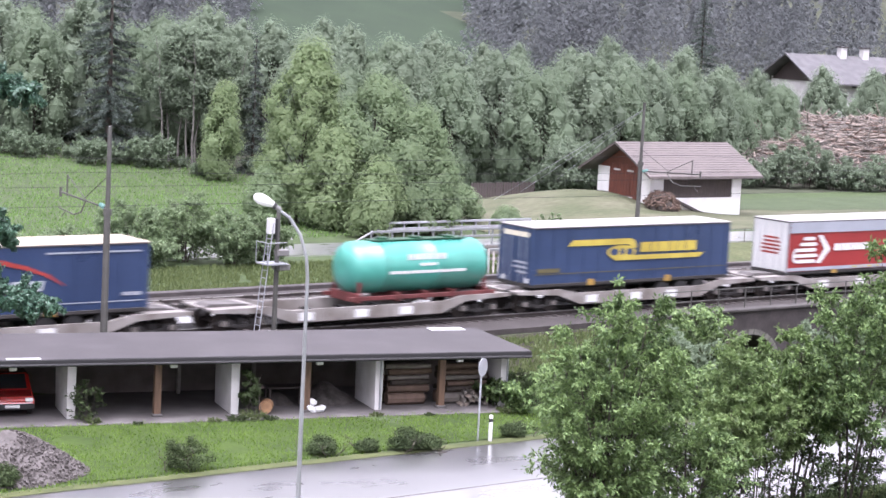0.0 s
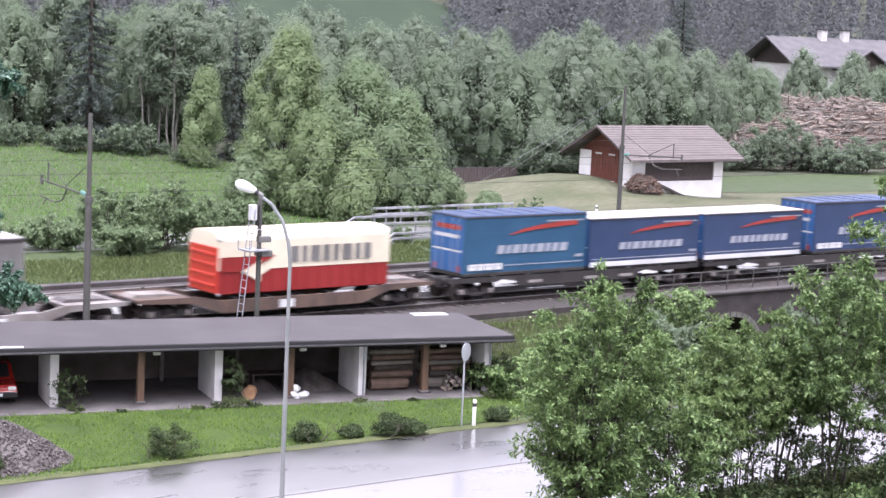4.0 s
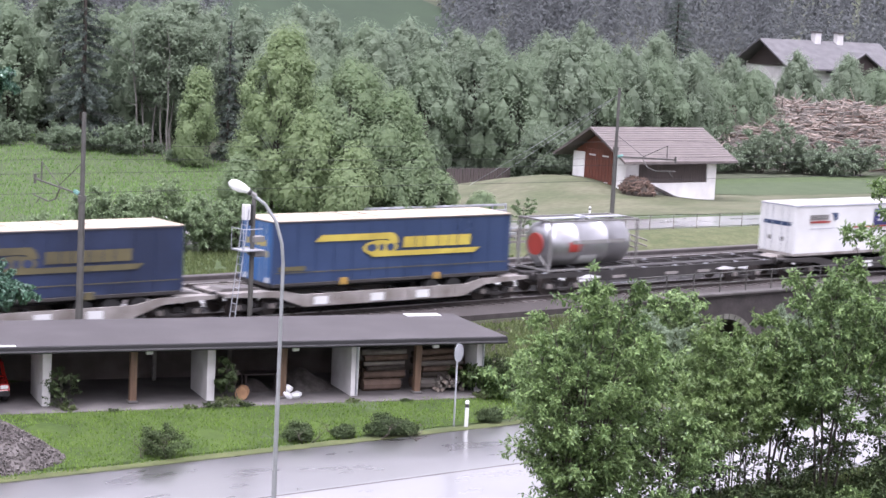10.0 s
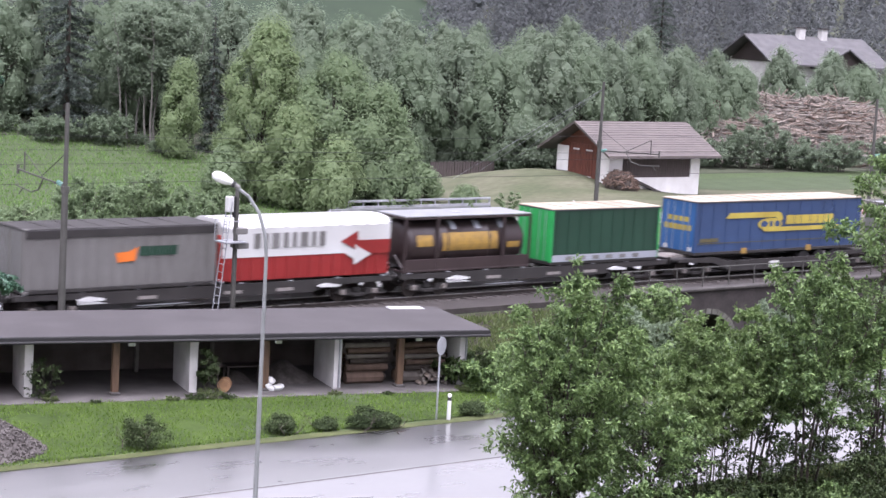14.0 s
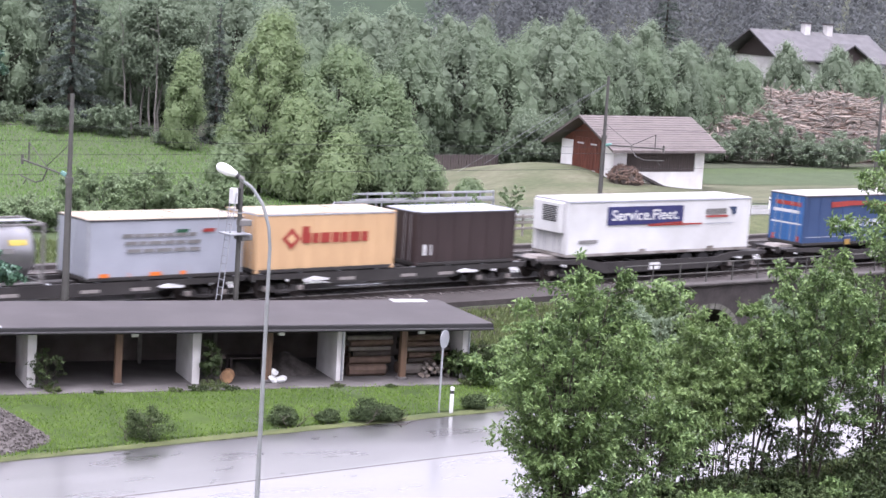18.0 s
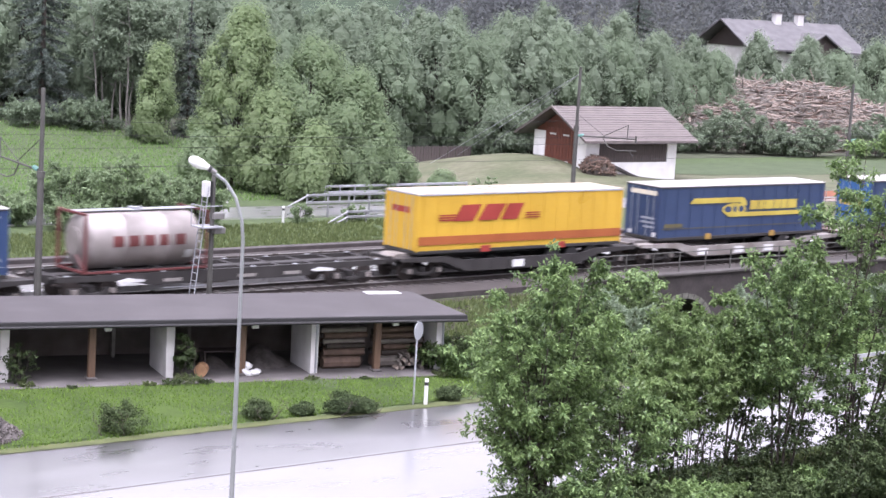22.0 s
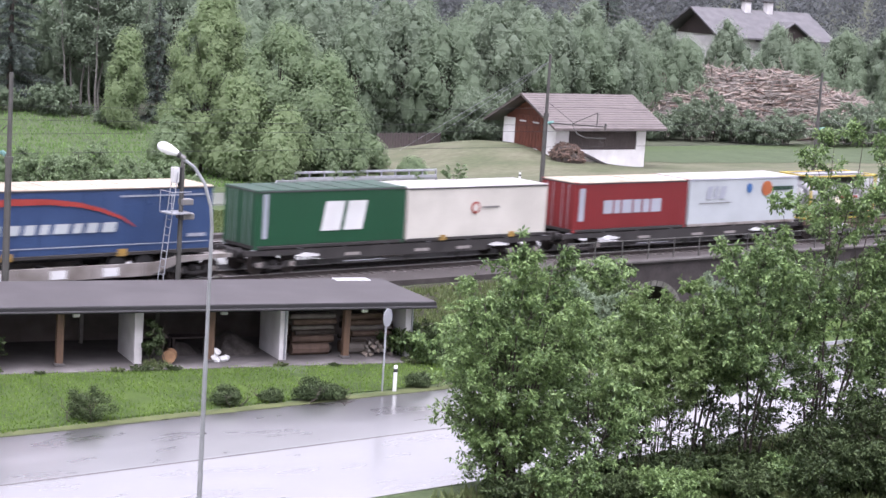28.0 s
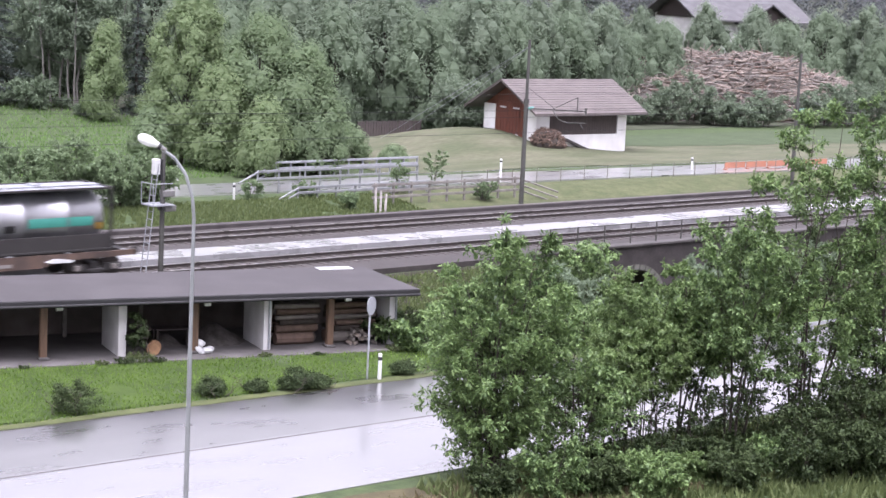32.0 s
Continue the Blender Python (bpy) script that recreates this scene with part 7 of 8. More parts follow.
for x, y, size in ((-47.0, 168, 0.95), (-33.0, 170, 0.9), (29.0, 222, 0.9), (-44.0, 163, 1.05)):
    put(fir_a, x, y, rng.uniform(0, 360), size)
for k in range(34):
    x = -44 + k * 2.0 + rng.uniform(-0.6, 0.6)
    y = 149.0 + rng.uniform(-1.5, 5.0) + (0.5 * (x + 2) if x > -2 else 0)
    if -4 < x - 12 < 4:
        y += 8
    put(under, x, y, rng.uniform(0, 360), rng.uniform(0.35, 0.95))
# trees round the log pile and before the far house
lobed_tree("broadleaf_tree", "rounded pale green tree before the far house", 8.4, 3.6, 40, 10000, 0.24, "misted_leaf", 86, 0.05, 0.4, 0.14, lobe=1.0, tall=1.1).matrix_basis = pose(47.6, 214.0, ground_at(47.6, 214.0))
for x, y, size, which in ((33.0, 204, 0.78, 0), (36.2, 206, 0.72, 1), (40.5, 208, 0.5, 0), (44.5, 207, 0.62, 1), (47.0, 211, 0.85, 0), (49.5, 209, 0.8, 1), (54.0, 207, 1.0, 1), (58.0, 205, 1.0, 0), (62.0, 207, 1.0, 1), (31.5, 198, 0.62, 1), (52.5, 198, 0.6, 1), (37.5, 202, 0.5, 1), (48.0, 204, 0.62, 0), (57.0, 196, 0.8, 1), (61.0, 194, 0.85, 0), (66.0, 210, 1.0, 1)):
    put((wood_a, wood_b)[which], x, y, rng.uniform(0, 360), size)
for k, (x, y, h) in enumerate(((27.0, 173, 2.4), (29.0, 175, 3.0), (31.4, 175, 4.6), (33.6, 176, 5.2), (35.8, 176, 3.4), (38.6, 176, 2.6), (41.0, 177, 3.6), (45.6, 179, 3.8), (48.0, 181, 4.4), (50.4, 182, 5.6), (53.0, 184, 6.0), (56.0, 186, 6.4))):
    ash("bush", "thin grey-green scrub before the log pile", h, 1.9, 6, 460 + k, "misted_leaf", 0.1, 1.3, 0.3, 14, 0.2, 0.04, 16).matrix_basis = pose(x, y, ground_at(x, y) - 0.1)


def far_forest():
    """Conifers on the mountainside, with a clearing of meadow in it; finer sprays on the nearer slope."""
    rng = np.random.default_rng(17)
    for name, count, y0, y1, n, leaf in (("near_slope_forest", 560, 222, 340, 330, 0.52), ("far_forest", 700, 350, 560, 60, 1.6)):
        spots, out = [], []
        made = 0
        while made < count:
            y = rng.uniform(y0, y1)
            x = rng.uniform(-0.29 * y, 0.36 * y) if y < 350 else rng.uniform(-170, 230)
            clearing = -0.108 * y < x < 0.008 * y and y < 420
            if to_line(x, y)[1] < 108 or clearing or (y < 275 and 30 < x < 75):
                continue
            made += 1
            h, w = rng.uniform(10, 19), rng.uniform(2.0, 3.2)
            u = rng.uniform(0.02, 1.0, n)
            a = rng.uniform(0, 2 * math.pi, n)
            r = w * (1 - u) ** 0.8 * rng.uniform(0.5, 1.05, n)
            spots.append(np.stack([x + np.cos(a) * r, y + np.sin(a) * r, ground_at(x, y) + u * h], 1))
            out.append(np.stack([np.cos(a) * 0.8, np.sin(a) * 0.8, np.full(n, 0.6)], 1))
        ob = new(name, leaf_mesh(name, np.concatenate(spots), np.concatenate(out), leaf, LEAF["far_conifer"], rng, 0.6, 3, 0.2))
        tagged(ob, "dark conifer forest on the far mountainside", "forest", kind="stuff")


far_forest()


# ---- barn, far house, woodpile ----
def barn():
    m = pose(22.46, 143.63, 0.0, 0, 0, 36.0)
    b = thing("barn", "white barn with red-brown boards and a tiled roof", "barn", m)
    L, D, eave, ridge = 9.3, 6.0, 3.5, 5.35
    bm = bmesh.new()
    slab(bm, (-L, 0, -1.0), (0, 0.25, 1.55))
    slab(bm, (-L, 0, 1.55), (-L + 1.3, 0.25, eave))
    slab(bm, (-0.95, 0, 1.55), (0, 0.25, eave))
    part("front_wall", bm, M["whitewash"], b, "white plastered wall")
    bm = bmesh.new()
    slab(bm, (-0.25, 0.25, -1.0), (0, D, eave))
    slab(bm, (-L, D - 0.25, -1.0), (0, D, eave))
    part("rear_wall", bm, M["whitewash"], b)
    n = 30
    for k in range(n):
        x = -L + 1.3 + k * (L - 2.25) / n
        bm = bmesh.new()
        slab(bm, (x, 0.08, 1.55), (x + (L - 2.25) / n - 0.02, 0.14, eave - 0.1))
        part("board", bm, M["barn_panel"], b)
    turn = Matrix(((0, 1, 0, 0), (1, 0, 0, 0), (0, 0, 1, 0), (0, 0, 0, 1)))
    bm = bmesh.new()
    prism(bm, [(0.25, eave), (D, eave), (D / 2, ridge - 0.1), (0.3, eave + 0.05)], -L + 0.1, -L + 0.25, turn)
    slab(bm, (-L + 0.1, 1.3, -0.5), (-L + 0.25, D - 1.3, eave))
    gable = part("gable_wall", bm, M["wood_red"], b, "red-brown boarded gable")
    for y in (1.3 + 0.35 * k for k in range(10)):
        bm = bmesh.new()
        slab(bm, (-L + 0.04, y, 0.6), (-L + 0.1, y + 0.3, eave + 0.3))
        part("board", bm, M["wood_red"], gable)
    for y in (2.0, 3.5):
        for z in (1.3, 3.3):
            bm = bmesh.new()
            slab(bm, (-L - 0.0, y, z), (-L + 0.04, y + 0.7, z + 0.12))
            part("door_hinge", bm, M["white"], gable, "pale hinge bar")
    bm = bmesh.new()
    slab(bm, (-L, 0.25, -0.5), (-L + 0.25, 1.3, eave))
    repeat("corner_wall", bm, M["whitewash"], b, [(0, 0, 0), (0, D - 1.55, 0)], "white corner wall")
    for sgn in (0, 1):
        y0, y1 = (-1.1, D / 2) if not sgn else (D + 1.1, D / 2)
        z0 = eave - 0.42
        bm = bmesh.new()
        prism(bm, [(y0, z0), (y1, ridge), (y1, ridge + 0.14), (y0, z0 + 0.14)], -L - 1.1, 1.15, turn)
        roof = part("roof", bm, M["roof_tile"], b, "weathered red-brown tiled roof")
        rows = 15
        for r in range(rows):
            f0, f1 = r / rows, (r + 1.12) / rows
            bm = bmesh.new()
            pa = (y0 + (y1 - y0) * f0, z0 + (ridge - z0) * f0 + 0.145)
            pb = (y0 + (y1 - y0) * f1, z0 + (ridge - z0) * f1 + 0.142)
            prism(bm, [pa, pb, (pb[0], pb[1] + 0.02), (pa[0], pa[1] + 0.05)], -L - 1.12, 1.17, turn)
            part("tile_course", bm, M["roof_tile"], roof)
    bm = bmesh.new()
    prism(bm, [(-8.0, 1.5), (-6.4, 1.1), (-4.6, 0.45), (-2.6, -0.1), (-2.6, 0.08), (-4.6, 0.65), (-6.4, 1.32), (-8.0, 1.7)], -0.3, -0.02)
    part("ramp_edge", bm, M["stone"], b, "dark sloping edge of the ramp")
    # stacked firewood against the front, under a low ramp wall
    heap = thing("firewood_pile", "pile of brown branches beside the barn", "firewood", pose(15.9, 138.1, ground_at(15.9, 138.1) + 0.12, 0, 0, 36))
    rng = np.random.default_rng(3)
    bm = bmesh.new()
    bmesh.ops.create_icosphere(bm, subdivisions=3, radius=1.0)
    for v in bm.verts:
        v.co = Vector((v.co.x * 1.6, v.co.y * 0.7, v.co.z * 1.2 - 0.25 * v.co.x)) * (0.9 + 0.25 * noise.noise(v.co * 3))
    part("mound", bm, M["bark"], heap)
    bm = bmesh.new()
    for k in range(420):
        ang, up_ = rng.uniform(0, 2 * math.pi), rng.uniform(0.05, 0.98)
        r = math.sqrt(1 - up_ ** 2)
        a = Vector((math.cos(ang) * r * 1.6, math.sin(ang) * r * 0.7, up_ * 1.2 - 0.25 * math.cos(ang) * r))
        d = Vector((rng.normal(0, 0.14), rng.normal(0, 0.09), rng.normal(0, 0.09)))
        rod(bm, a - d, a + d, rng.uniform(0.02, 0.045), n=5)
    tagged(part("split_wood", bm, M["log_brown"], heap), kind="stuff")


barn()


def far_house():
    m = pose(45.5, 232.0, 3.0, 0, 0, 24.0)
    h = thing("house", "large alpine house with a grey roof up the slope", "house", m)
    bm = bmesh.new()
    slab(bm, (-1.0, 0, -3), (14, 10, 6.2))
    part("wall", bm, M["plaster"], h, "white plastered wall")
    turn = Matrix(((0, 1, 0, 0), (1, 0, 0, 0), (0, 0, 1, 0), (0, 0, 0, 1)))
    for y0 in (-1.6, 11.6):
        bm = bmesh.new()
        prism(bm, [(y0, 5.6), (5.0, 9.0), (5.0, 9.2), (y0, 5.8)], -2.6, 15.6, turn)
        part("roof", bm, M["roof_slate"], h)
    bm = bmesh.new()
    prism(bm, [(0.3, 5.9), (9.7, 5.9), (5, 8.9)], -1.2, 14.2, turn)
    slab(bm, (5.2, -1.0, 2.8), (11.0, -0.02, 5.6))
    part("upper_wall", bm, M["wood_dark"], h, "dark timber gable")
    bm = bmesh.new()
    prism(bm, [(5.0, 5.6), (8.2, 7.8), (11.4, 5.6)], -1.8, 3.0)
    part("dormer", bm, M["wood_dark"], h, "dark dormer gable")
    bm = bmesh.new()
    for sg in (-1, 1):
        prism(bm, [(8.2, 7.8), (8.2 + sg * 4.0, 5.3), (8.2 + sg * 4.0, 5.5), (8.2, 8.0)], -2.4, 4.0)
    part("dormer_roof", bm, M["roof_slate"], h)
    for x in (5.2, 8.6):
        bm = bmesh.new()
        slab(bm, (x, 4.2, 8.2), (x + 0.9, 5.1, 10.2), 0.03)
        stack = part("chimney", bm, M["plaster"], h, "white chimney")
        bm = bmesh.new()
        slab(bm, (x - 0.15, 4.05, 10.2), (x + 1.05, 5.25, 10.35), 0.02)
        part("chimney_cap", bm, M["stone"], stack)
    for x in (0.4, 2.6, 5.8, 9.2):
        bm = bmesh.new()
        slab(bm, (x, -0.06, 3.2), (x + 0.9, -0.01, 4.5), 0.02)
        part("window", bm, M["glass"], h)


far_house()


def woodpile():
    rng = np.random.default_rng(21)
    p = thing("log_pile", "huge tangled pile of pale logs and branches", "log pile", pose(39.0, 188.5, ground_at(39.0, 188.5), 0, 0, 20))
    n = 40
    verts = []
    for j in range(n):
        for i in range(n):
            u, v = i / (n - 1) * 2 - 1, j / (n - 1) * 2 - 1
            z = max(0.0, 1 - abs(u) ** 3) * max(0.0, 1 - abs(v) ** 2.2) * 6.6 * (0.8 + 0.35 * noise.noise((u * 4, v * 2, 5)))
            verts.append((u * 17.5, v * 6.5, z - 0.3))
    part("core", raw("core", verts, [(j * n + i, j * n + i + 1, (j + 1) * n + i + 1, (j + 1) * n + i) for j in range(n - 1) for i in range(n - 1)], M["log_grey"]), None, p)
    for tone, count, name in (("log", 1700, "peeled_log"), ("log_grey", 2300, "grey_log"), ("log_brown", 350, "brown_log")):
        bm = bmesh.new()
        for k in range(count):
            u, v = rng.uniform(-1, 1), rng.uniform(-1, 0.6)
            z = max(0.0, 1 - abs(u) ** 3) * max(0.0, 1 - abs(v) ** 2.2) * 6.6 * (0.8 + 0.35 * noise.noise((u * 4, v * 2, 5)))
            a = Vector((u * 17.5, v * 6.5, z - 0.1 + rng.uniform(-0.1, 0.35)))
            d = Vector((rng.normal(0, 1), rng.normal(0, 0.4), rng.normal(0, 0.16)))
            d = d.normalized() * rng.uniform(0.4, 1.9)
            rod(bm, a - d, a + d, rng.uniform(0.03, 0.085), n=5)
        tagged(part(name, bm, M[tone], p), kind="stuff")


woodpile()


# ---- fences and railings along the far road ----
def road_railing():
    for s0, s1, y, top, low, n, tone, label in ((8.4, 22.0, 19.5, 1.28, 0.72, 9, "zinc", "galvanised railing where the far road crosses the brook"), (9.4, 20.6, 16.9, 0.62, 0.2, 8, "zinc", "low steel guard rail above the brook"), (14.0, 27.0, 25.4, 1.0, 0.5, 11, "galv", "thin grey railing on the far side of the road")):
        r = thing("road_railing", label, "railing", LINE, "railings of the brook crossing")
        bm = bmesh.new()
        slab(bm, (-0.05, y - 0.05, -0.6), (0.05, y + 0.05, top + 0.02), 0.01)
        repeat("post", bm, M[tone], r, [(s0 + 1.4 + (s1 - s0 - 1.4) * k / (n - 1), 0, 0) for k in range(n)])
        for z in (low, top - 0.12):
            bm = bmesh.new()
            slab(bm, (s0 + 1.4, y - 0.13, z), (s1, y - 0.06, z + 0.15), 0.02)
            rod(bm, (s0, y - 0.09, z - 0.55), (s0 + 1.4, y - 0.09, z + 0.08), 0.06, n=6)
            part("rail", bm, M[tone], r)


def timber_fence():
    f = thing("timber_fence", "weathered grey plank fence above the brook", "fence", LINE)
    s0, s1, y = 14.4, 25.5, 14.3
    n = 9
    for k in range(n):
        s = s0 + (s1 - s0) * k / (n - 1)
        bm = bmesh.new()
        slab(bm, (s - 0.06, y - 0.06, -0.5), (s + 0.06, y + 0.06, 1.0), 0.01)
        part("post", bm, M["wood_grey"], f)
    for z in (0.1, 0.45, 0.8):
        bm = bmesh.new()
        slab(bm, (s0 - 0.3, y - 0.1, z), (s1 + 0.2, y - 0.06, z + 0.15), 0.01)
        part("plank", bm, M["wood_grey"], f)
    for z in (0.1, 0.45, 0.8):
        bm = bmesh.new()
        rod(bm, (s1 + 0.2, y - 0.08, z + 0.08), (s1 + 2.6, y - 1.2, z - 0.75), 0.06, n=5)
        part("plank", bm, M["wood_grey"], f)
    for k in range(3):
        bm = bmesh.new()
        rod(bm, (s0 - 1.2 + 0.35 * k, y - 1.6, -0.5), (s0 - 0.2 + 0.4 * k, y - 0.3, 0.75 - 0.2 * k), 0.07, n=5)
        part("loose_plank", bm, M["wood_grey"], f, "leaning loose plank")


def wire_fence():
    f = thing("wire_fence", "low wire fence with thin posts along the far road", "fence", LINE)
    for k in range(24):
        s = 20.5 + 2.1 * k
        bm = bmesh.new()
        y = far_road_mid(s) - 3.0
        rod(bm, (s, y, -0.3), (s, y, 0.95), 0.03, n=5)
        part("post", bm, M["wood_grey"], f)
    for z in (0.4, 0.85):
        for k in range(23):
            bm = bmesh.new()
            a, b = 20.5 + 2.1 * k, 22.6 + 2.1 * k
            rod(bm, (a, far_road_mid(a) - 3.0, z), (b, far_road_mid(b) - 3.0, z), 0.008, n=4)
            part("wire", bm, M["galv"], f)


road_railing()
timber_fence()
wire_fence()


def plank_fence():
    f = thing("plank_fence", "low grey board fence at the meadow's upper edge", "fence", LINE @ pose(35.6, 42.6, float(land(38, 42.6))))
    bm = bmesh.new()
    slab(bm, (0, 0, -0.2), (0.24, 0.03, 1.15), 0.005)
    repeat("board", bm, M["barn_panel"], f, [(0.27 * k, 0.01 * (k % 3), 0.03 * (k % 2)) for k in range(24)])


def barrier():
    f = thing("barrier_fence", "orange plastic site barrier along the far road", "barrier", LINE)
    for k in range(5):
        s = 51.2 + 2.3 * k
        bm = bmesh.new()
        y = 19.3 - 0.1 * k
        slab(bm, (s, y, 0.05), (s + 2.28, y + 0.05, 0.5), 0.02)
        slab(bm, (s + 0.05, y - 0.15, -0.25), (s + 0.2, y + 0.2, 0.06), 0.02)
        part("panel", bm, M["fence_orange"], f)


def shed_roof():
    x, y = 12.6, 158.0
    h = thing("shed", "small shed with a pale metal roof behind the barn", "shed", pose(x, y, ground_at(x, y), 0, 0, 36))
    bm = bmesh.new()
    slab(bm, (-2.5, 0, -0.2), (2.5, 3, 3.4))
    part("wall", bm, M["wood_dark"], h)
    bm = bmesh.new()
    prism(bm, [(-0.5, 3.3), (3.5, 3.8), (3.5, 3.92), (-0.5, 3.42)], -3, 3, Matrix(((0, 1, 0, 0), (1, 0, 0, 0), (0, 0, 1, 0), (0, 0, 0, 1))))
    part("roof", bm, M["galv"], h)


def garage_clutter():
    t = thing("work_table", "old wooden table in the open garage", "table", GARAGE @ pose(7.6, 0.9, 0.06))
    bm = bmesh.new()
    slab(bm, (0, 0, 0.72), (1.5, 0.7, 0.78), 0.01)
    part("tabletop", bm, M["wood_dark"], t)
    bm = bmesh.new()
    slab(bm, (0, 0, 0), (0.07, 0.07, 0.72))
    repeat("leg", bm, M["wood_dark"], t, [(0.05, 0.05, 0), (1.38, 0.05, 0), (0.05, 0.58, 0), (1.38, 0.58, 0)])
    bm = bmesh.new()
    rod(bm, (7.2, -0.1, 0.31), (7.4, 0.35, 0.31), 0.25, 0.25, 16)
    b = part("tree_slice", bm, M["cut_wood"])
    b.matrix_basis = GARAGE
    tagged(b, "cut tree slice leaning before the garage", "wood")
    for k, (x, y, r) in enumerate(((9.05, 0.1, 0.22), (9.32, 0.0, 0.16), (9.12, 0.12, 0.17), (9.5, 0.2, 0.13))):
        bm = bmesh.new()
        bmesh.ops.create_icosphere(bm, subdivisions=2, radius=r)
        for v in bm.verts:
            v.co *= 1 + 0.75 * noise.noise(v.co * 5 + Vector((k * 3, 0, 0)))
            v.co.z *= 0.8
        b = part("plastic_sack", bm, M["white"])
        b.matrix_basis = GARAGE @ pose(x, y, 0.17 + (0.25 if k == 2 else 0))
        tagged(b, "crumpled white plastic sack on the garage floor", "sack")
    for x, y, w, hgt, tone in ((10.3, 2.2, 1.3, 0.75, "gravel"), (8.2, 1.9, 0.8, 0.5, "gravel")):
        bm = bmesh.new()
        bmesh.ops.create_cone(bm, cap_ends=True, segments=18, radius1=w, radius2=w * 0.15, depth=hgt)
        bmesh.ops.subdivide_edges(bm, edges=list(bm.edges), cuts=2, use_grid_fill=True)
        for v in bm.verts:
            v.co += Vector((1, 1, 0.6)) * 0.12 * noise.noise(v.co * 2.2)
        b = part("sand_mound", bm, M[tone])
        b.matrix_basis = GARAGE @ pose(x, y, hgt / 2)
        tagged(b, "heap of grey sand on the garage floor", "sand")
    rng = np.random.default_rng(8)
    fire = thing("firewood_pile", "split firewood piled beside the last garage wall", "firewood", GARAGE @ pose(15.2, 0.2, 0.06))
    for k in range(26):
        bm = bmesh.new()
        x, z = rng.uniform(0, 1.2), 0.08 + (k // 7) * 0.15
        prism(bm, [(-0.08, -0.06), (0.08, -0.06), (0.0, 0.08)], 0, 0.45, pose(x, rng.uniform(-0.1, 0.2), z, 0, rng.uniform(0, 90), rng.uniform(-15, 15)))
        part("split_log", bm, M["log_grey"] if k % 3 else M["log"], fire)


def guard_rail():
    g = thing("guard_rail", "low white guard rail at the wet road's far edge", "guard rail", LINE)
    bm = bmesh.new()
    slab(bm, (7.5, -20.1, LOW + 0.28), (34.0, -20.04, LOW + 0.45), 0.02)
    part("rail", bm, M["zinc"], g)
    bm = bmesh.new()
    slab(bm, (-0.05, -20.03, LOW - 0.1), (0.05, -19.93, LOW + 0.4))
    repeat("post", bm, M["zinc"], g, [(8.5 + 2.5 * k, 0, 0) for k in range(11)])


guard_rail()
plank_fence()
barrier()
shed_roof()
garage_clutter()
passing_car = hatchback("car", "white hatchback driving along the far wet road", LINE @ pose(-135, 22.6, 0.0, 0, 0, 90), "car_white")


# ---- spruce branches close to the camera ----
def near_spruce():
    t = spruce("tall spruce whose outer boughs reach into view", 26.0, 3.1, 101, "near_spruce", 0.6, 0.1, 1.6, 0.22)
    t.matrix_basis = pose(-9.6, 27.0, LOW)
    rng = np.random.default_rng(5)
    for tip, wide, thick in (((3.85, 0.0, 10.5), 1.0, 0.36), ((3.2, 0.25, 11.45), 0.6, 0.3), ((3.55, 0.1, 13.5), 0.8, 0.26)):
        tip = np.array(tip)
        root = np.array((0.0, 0.0, tip[2] + 0.9))
        bm = bmesh.new()
        rod(bm, tuple(root), tuple(tip), 0.04, 0.012, 6)
        spots, out = [], []
        for k in range(70):
            f = 1 - wide * rng.uniform(0.0, 0.35) ** 1.2
            p = root * (1 - f) + tip * f
            d = np.array((rng.normal(0.1, 0.5), rng.normal(0, 0.7), rng.normal(-0.35, 0.55)))
            d *= thick * rng.uniform(0.6, 1.1) / (np.linalg.norm(d) + 1e-6)
            rod(bm, tuple(p), tuple(p + d), 0.01, 0.004, 4)
            n = 110
            u = rng.uniform(0.1, 1.05, (n, 1))
            q = rng.normal(0, 1, (n, 3))
            q /= np.linalg.norm(q, axis=1)[:, None]
            spots.append(p + d * u + q * 0.045)
            out.append(q)
        bough = part("bough", bm, M["bark"], t, "drooping bough with fresh pale tips")
        part("needles", leaf_mesh("needles", np.concatenate(spots), np.concatenate(out), 0.085, LEAF["near_spruce"], rng, 0.4), None, bough)


near_spruce()


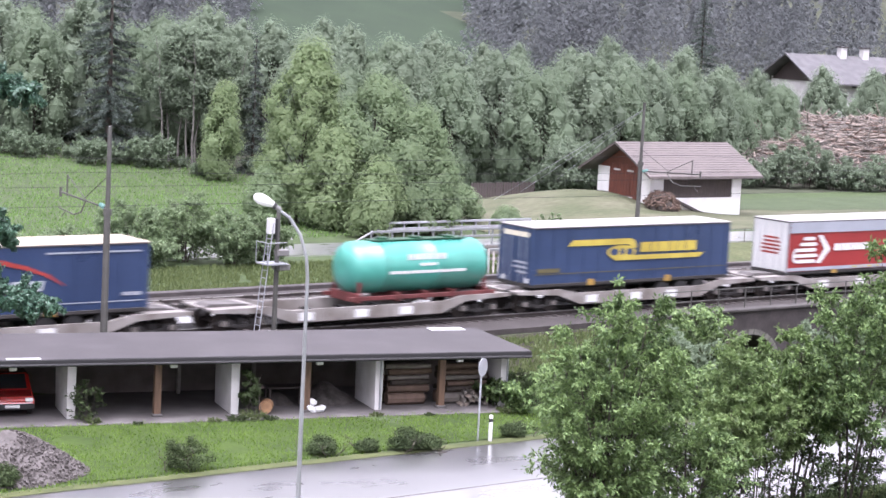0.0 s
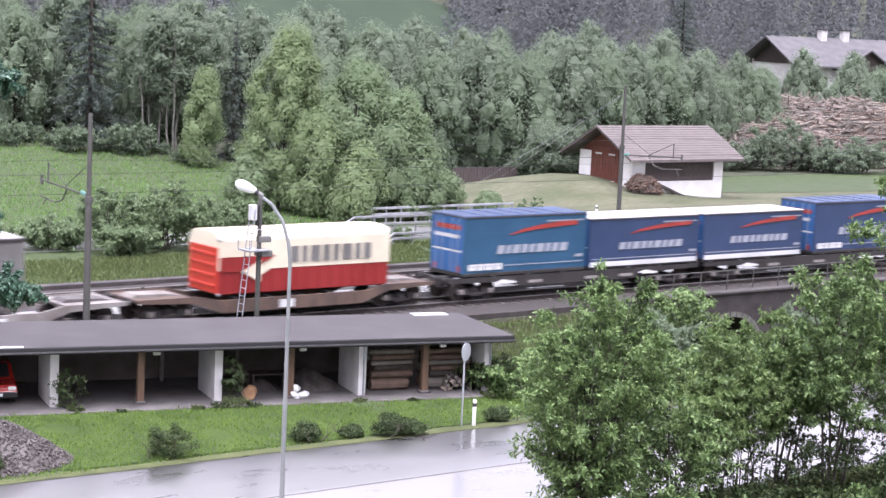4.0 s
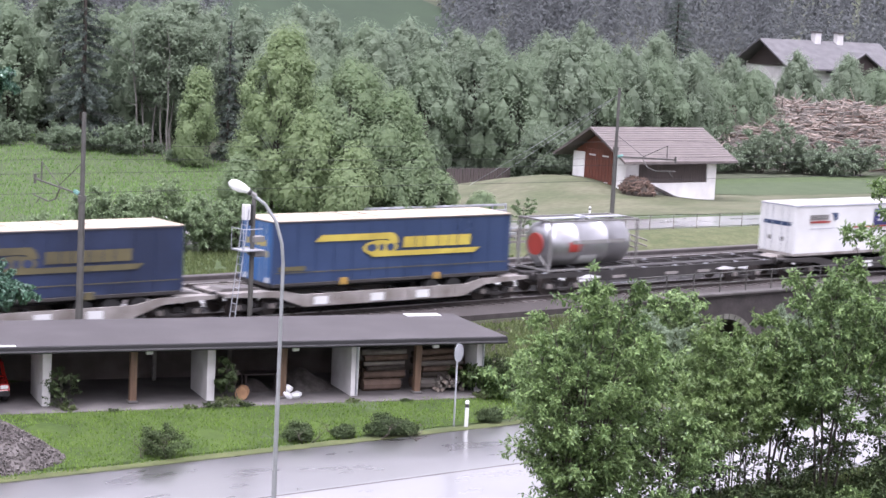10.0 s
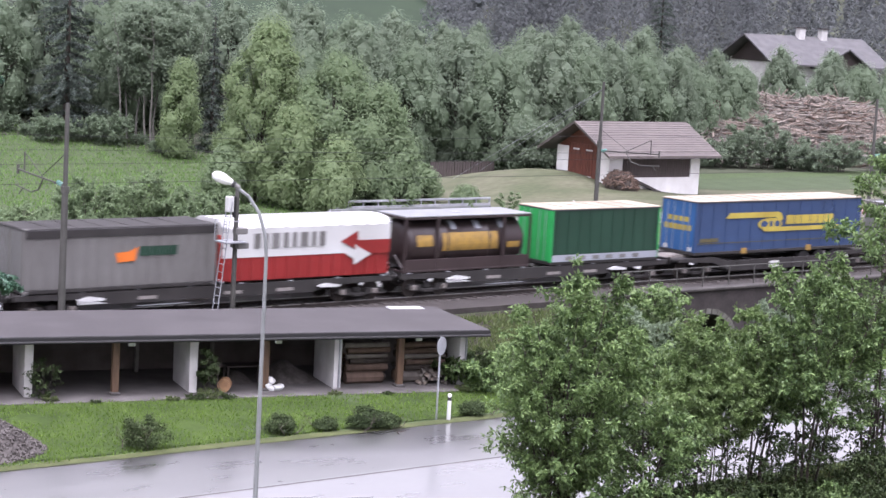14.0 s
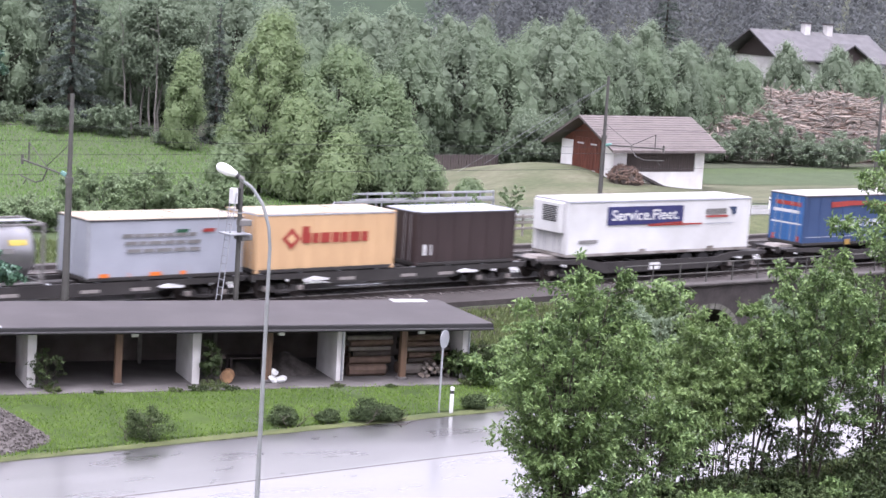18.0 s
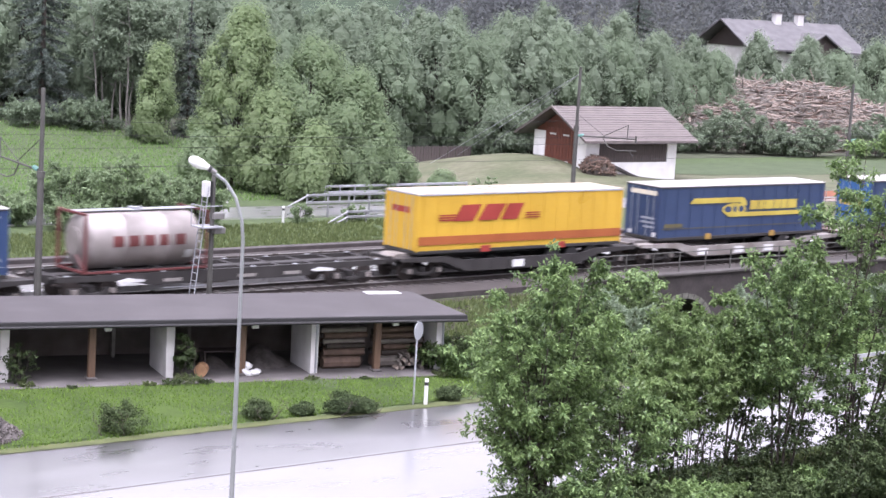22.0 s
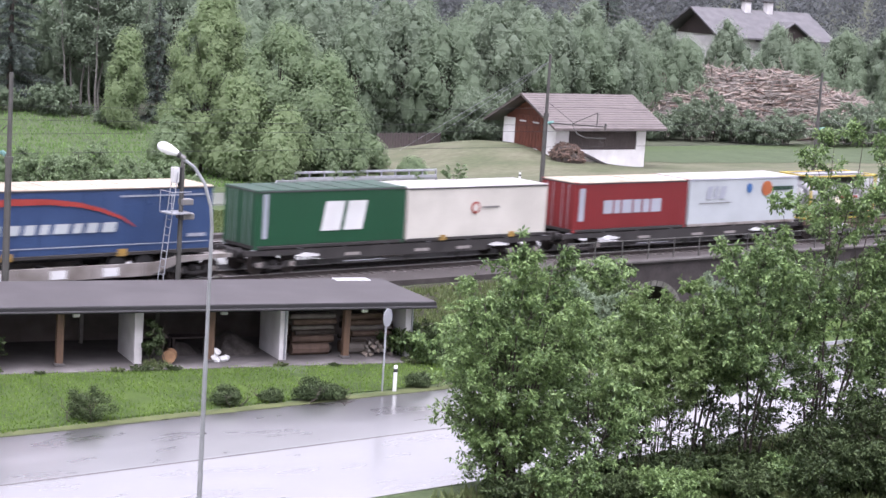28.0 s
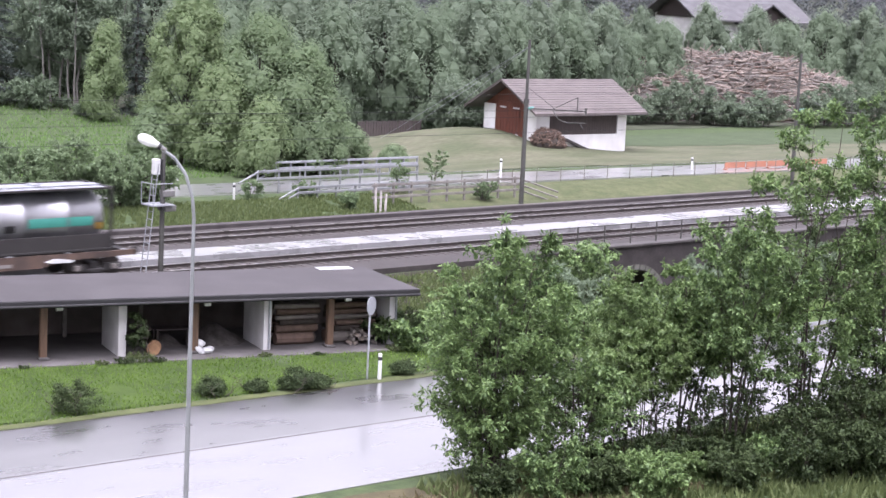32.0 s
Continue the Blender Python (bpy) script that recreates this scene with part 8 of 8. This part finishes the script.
# ---- grass ----
def grass(name, label, spans, count, height, foliage, seed):
    """Blades on the ground in stretches given in the railway's axes."""
    rng = np.random.default_rng(seed)
    pts = []
    area = [(b - a) * (d - c) for a, b, c, d in spans]
    for (a, b, c, d), w in zip(spans, area):
        n = int(count * w / sum(area))
        pts.append(np.stack([rng.uniform(a, b, n), rng.uniform(c, d, n)], 1))
    pts = np.concatenate(pts)
    pts = pts[[noise.noise((p[0] * 0.7, p[1] * 0.7, seed)) > -0.45 for p in pts]]
    inside = [GARAGE.inverted() @ from_line(p[0], p[1]) for p in pts]
    pts = pts[[not (-9.4 < q.x < 17.4 and -0.85 + 0.3 * noise.noise((q.x * 1.3, 0, 3)) < q.y < 5.0) for q in inside]]
    n = len(pts)
    z = land(pts[:, 0], pts[:, 1]) - 0.03
    ang = rng.uniform(0, 2 * math.pi, n)
    h = height * rng.uniform(0.5, 1.4, n)
    w = 0.05 * rng.uniform(0.6, 1.6, n) * height / 0.25
    lean = rng.normal(0, 0.35, (n, 2)) * h[:, None]
    v = np.empty((n, 3, 3))
    v[:, 0] = np.stack([pts[:, 0] - np.cos(ang) * w, pts[:, 1] - np.sin(ang) * w, z], 1)
    v[:, 1] = np.stack([pts[:, 0] + np.cos(ang) * w, pts[:, 1] + np.sin(ang) * w, z], 1)
    v[:, 2] = np.stack([pts[:, 0] + lean[:, 0], pts[:, 1] + lean[:, 1], z + h], 1)
    me = bpy.data.meshes.new(name)
    me.vertices.add(3 * n)
    me.vertices.foreach_set("co", v.ravel())
    me.loops.add(3 * n)
    me.loops.foreach_set("vertex_index", np.arange(3 * n, dtype=np.int32))
    me.polygons.add(n)
    me.polygons.foreach_set("loop_start", np.arange(0, 3 * n, 3, dtype=np.int32))
    me.materials.append(LEAF[foliage])
    me.update(calc_edges=True)
    ob = new(name, me)
    ob.matrix_basis = LINE
    tagged(ob, label, "grass", kind="stuff")


grass("lawn", "short bright grass before the garages", [(-40, 16, -17.9, -9.0)], 70000, 0.13, "grass", 1)
grass("verge_grass", "rough yellow-green grass on the near verge", [(-20, 30, -46, -29.8)], 60000, 0.34, "dry_grass", 2)
grass("meadow_grass", "uneven green grass of the meadow", [(-60, 26, 27, 74)], 80000, 0.2, "meadow", 6)
grass("straw_grass", "dry straw-coloured grass on the road's near edge", [(-24, 8, -34.5, -30.6)], 16000, 0.24, "straw", 4)
grass("trackside_grass", "rough grass on the bank beside the railway", [(-9, 13, -8.6, -4.3), (-45, 17, 11.3, 17.5)], 60000, 0.22, "dry_grass", 3)


def motions():
    """The train runs along the line; every wagon and load is keyed second by second."""
    for ob, a, z in TRAIN:
        walk(ob, [(t, LINE @ pose(a - g, 0, RAIL + z)) for t, g in enumerate(GONE)])
    rows = []
    for t in range(0, 33, 2):
        s = -8.8 + 13.5 * (t - 9.4)
        rows.append((t, LINE @ pose(s, far_road_mid(s) - 0.9, -0.02, 0, 0, 87.6 if -55 < s < 65 else 90)))
    walk(passing_car, rows)


motions()
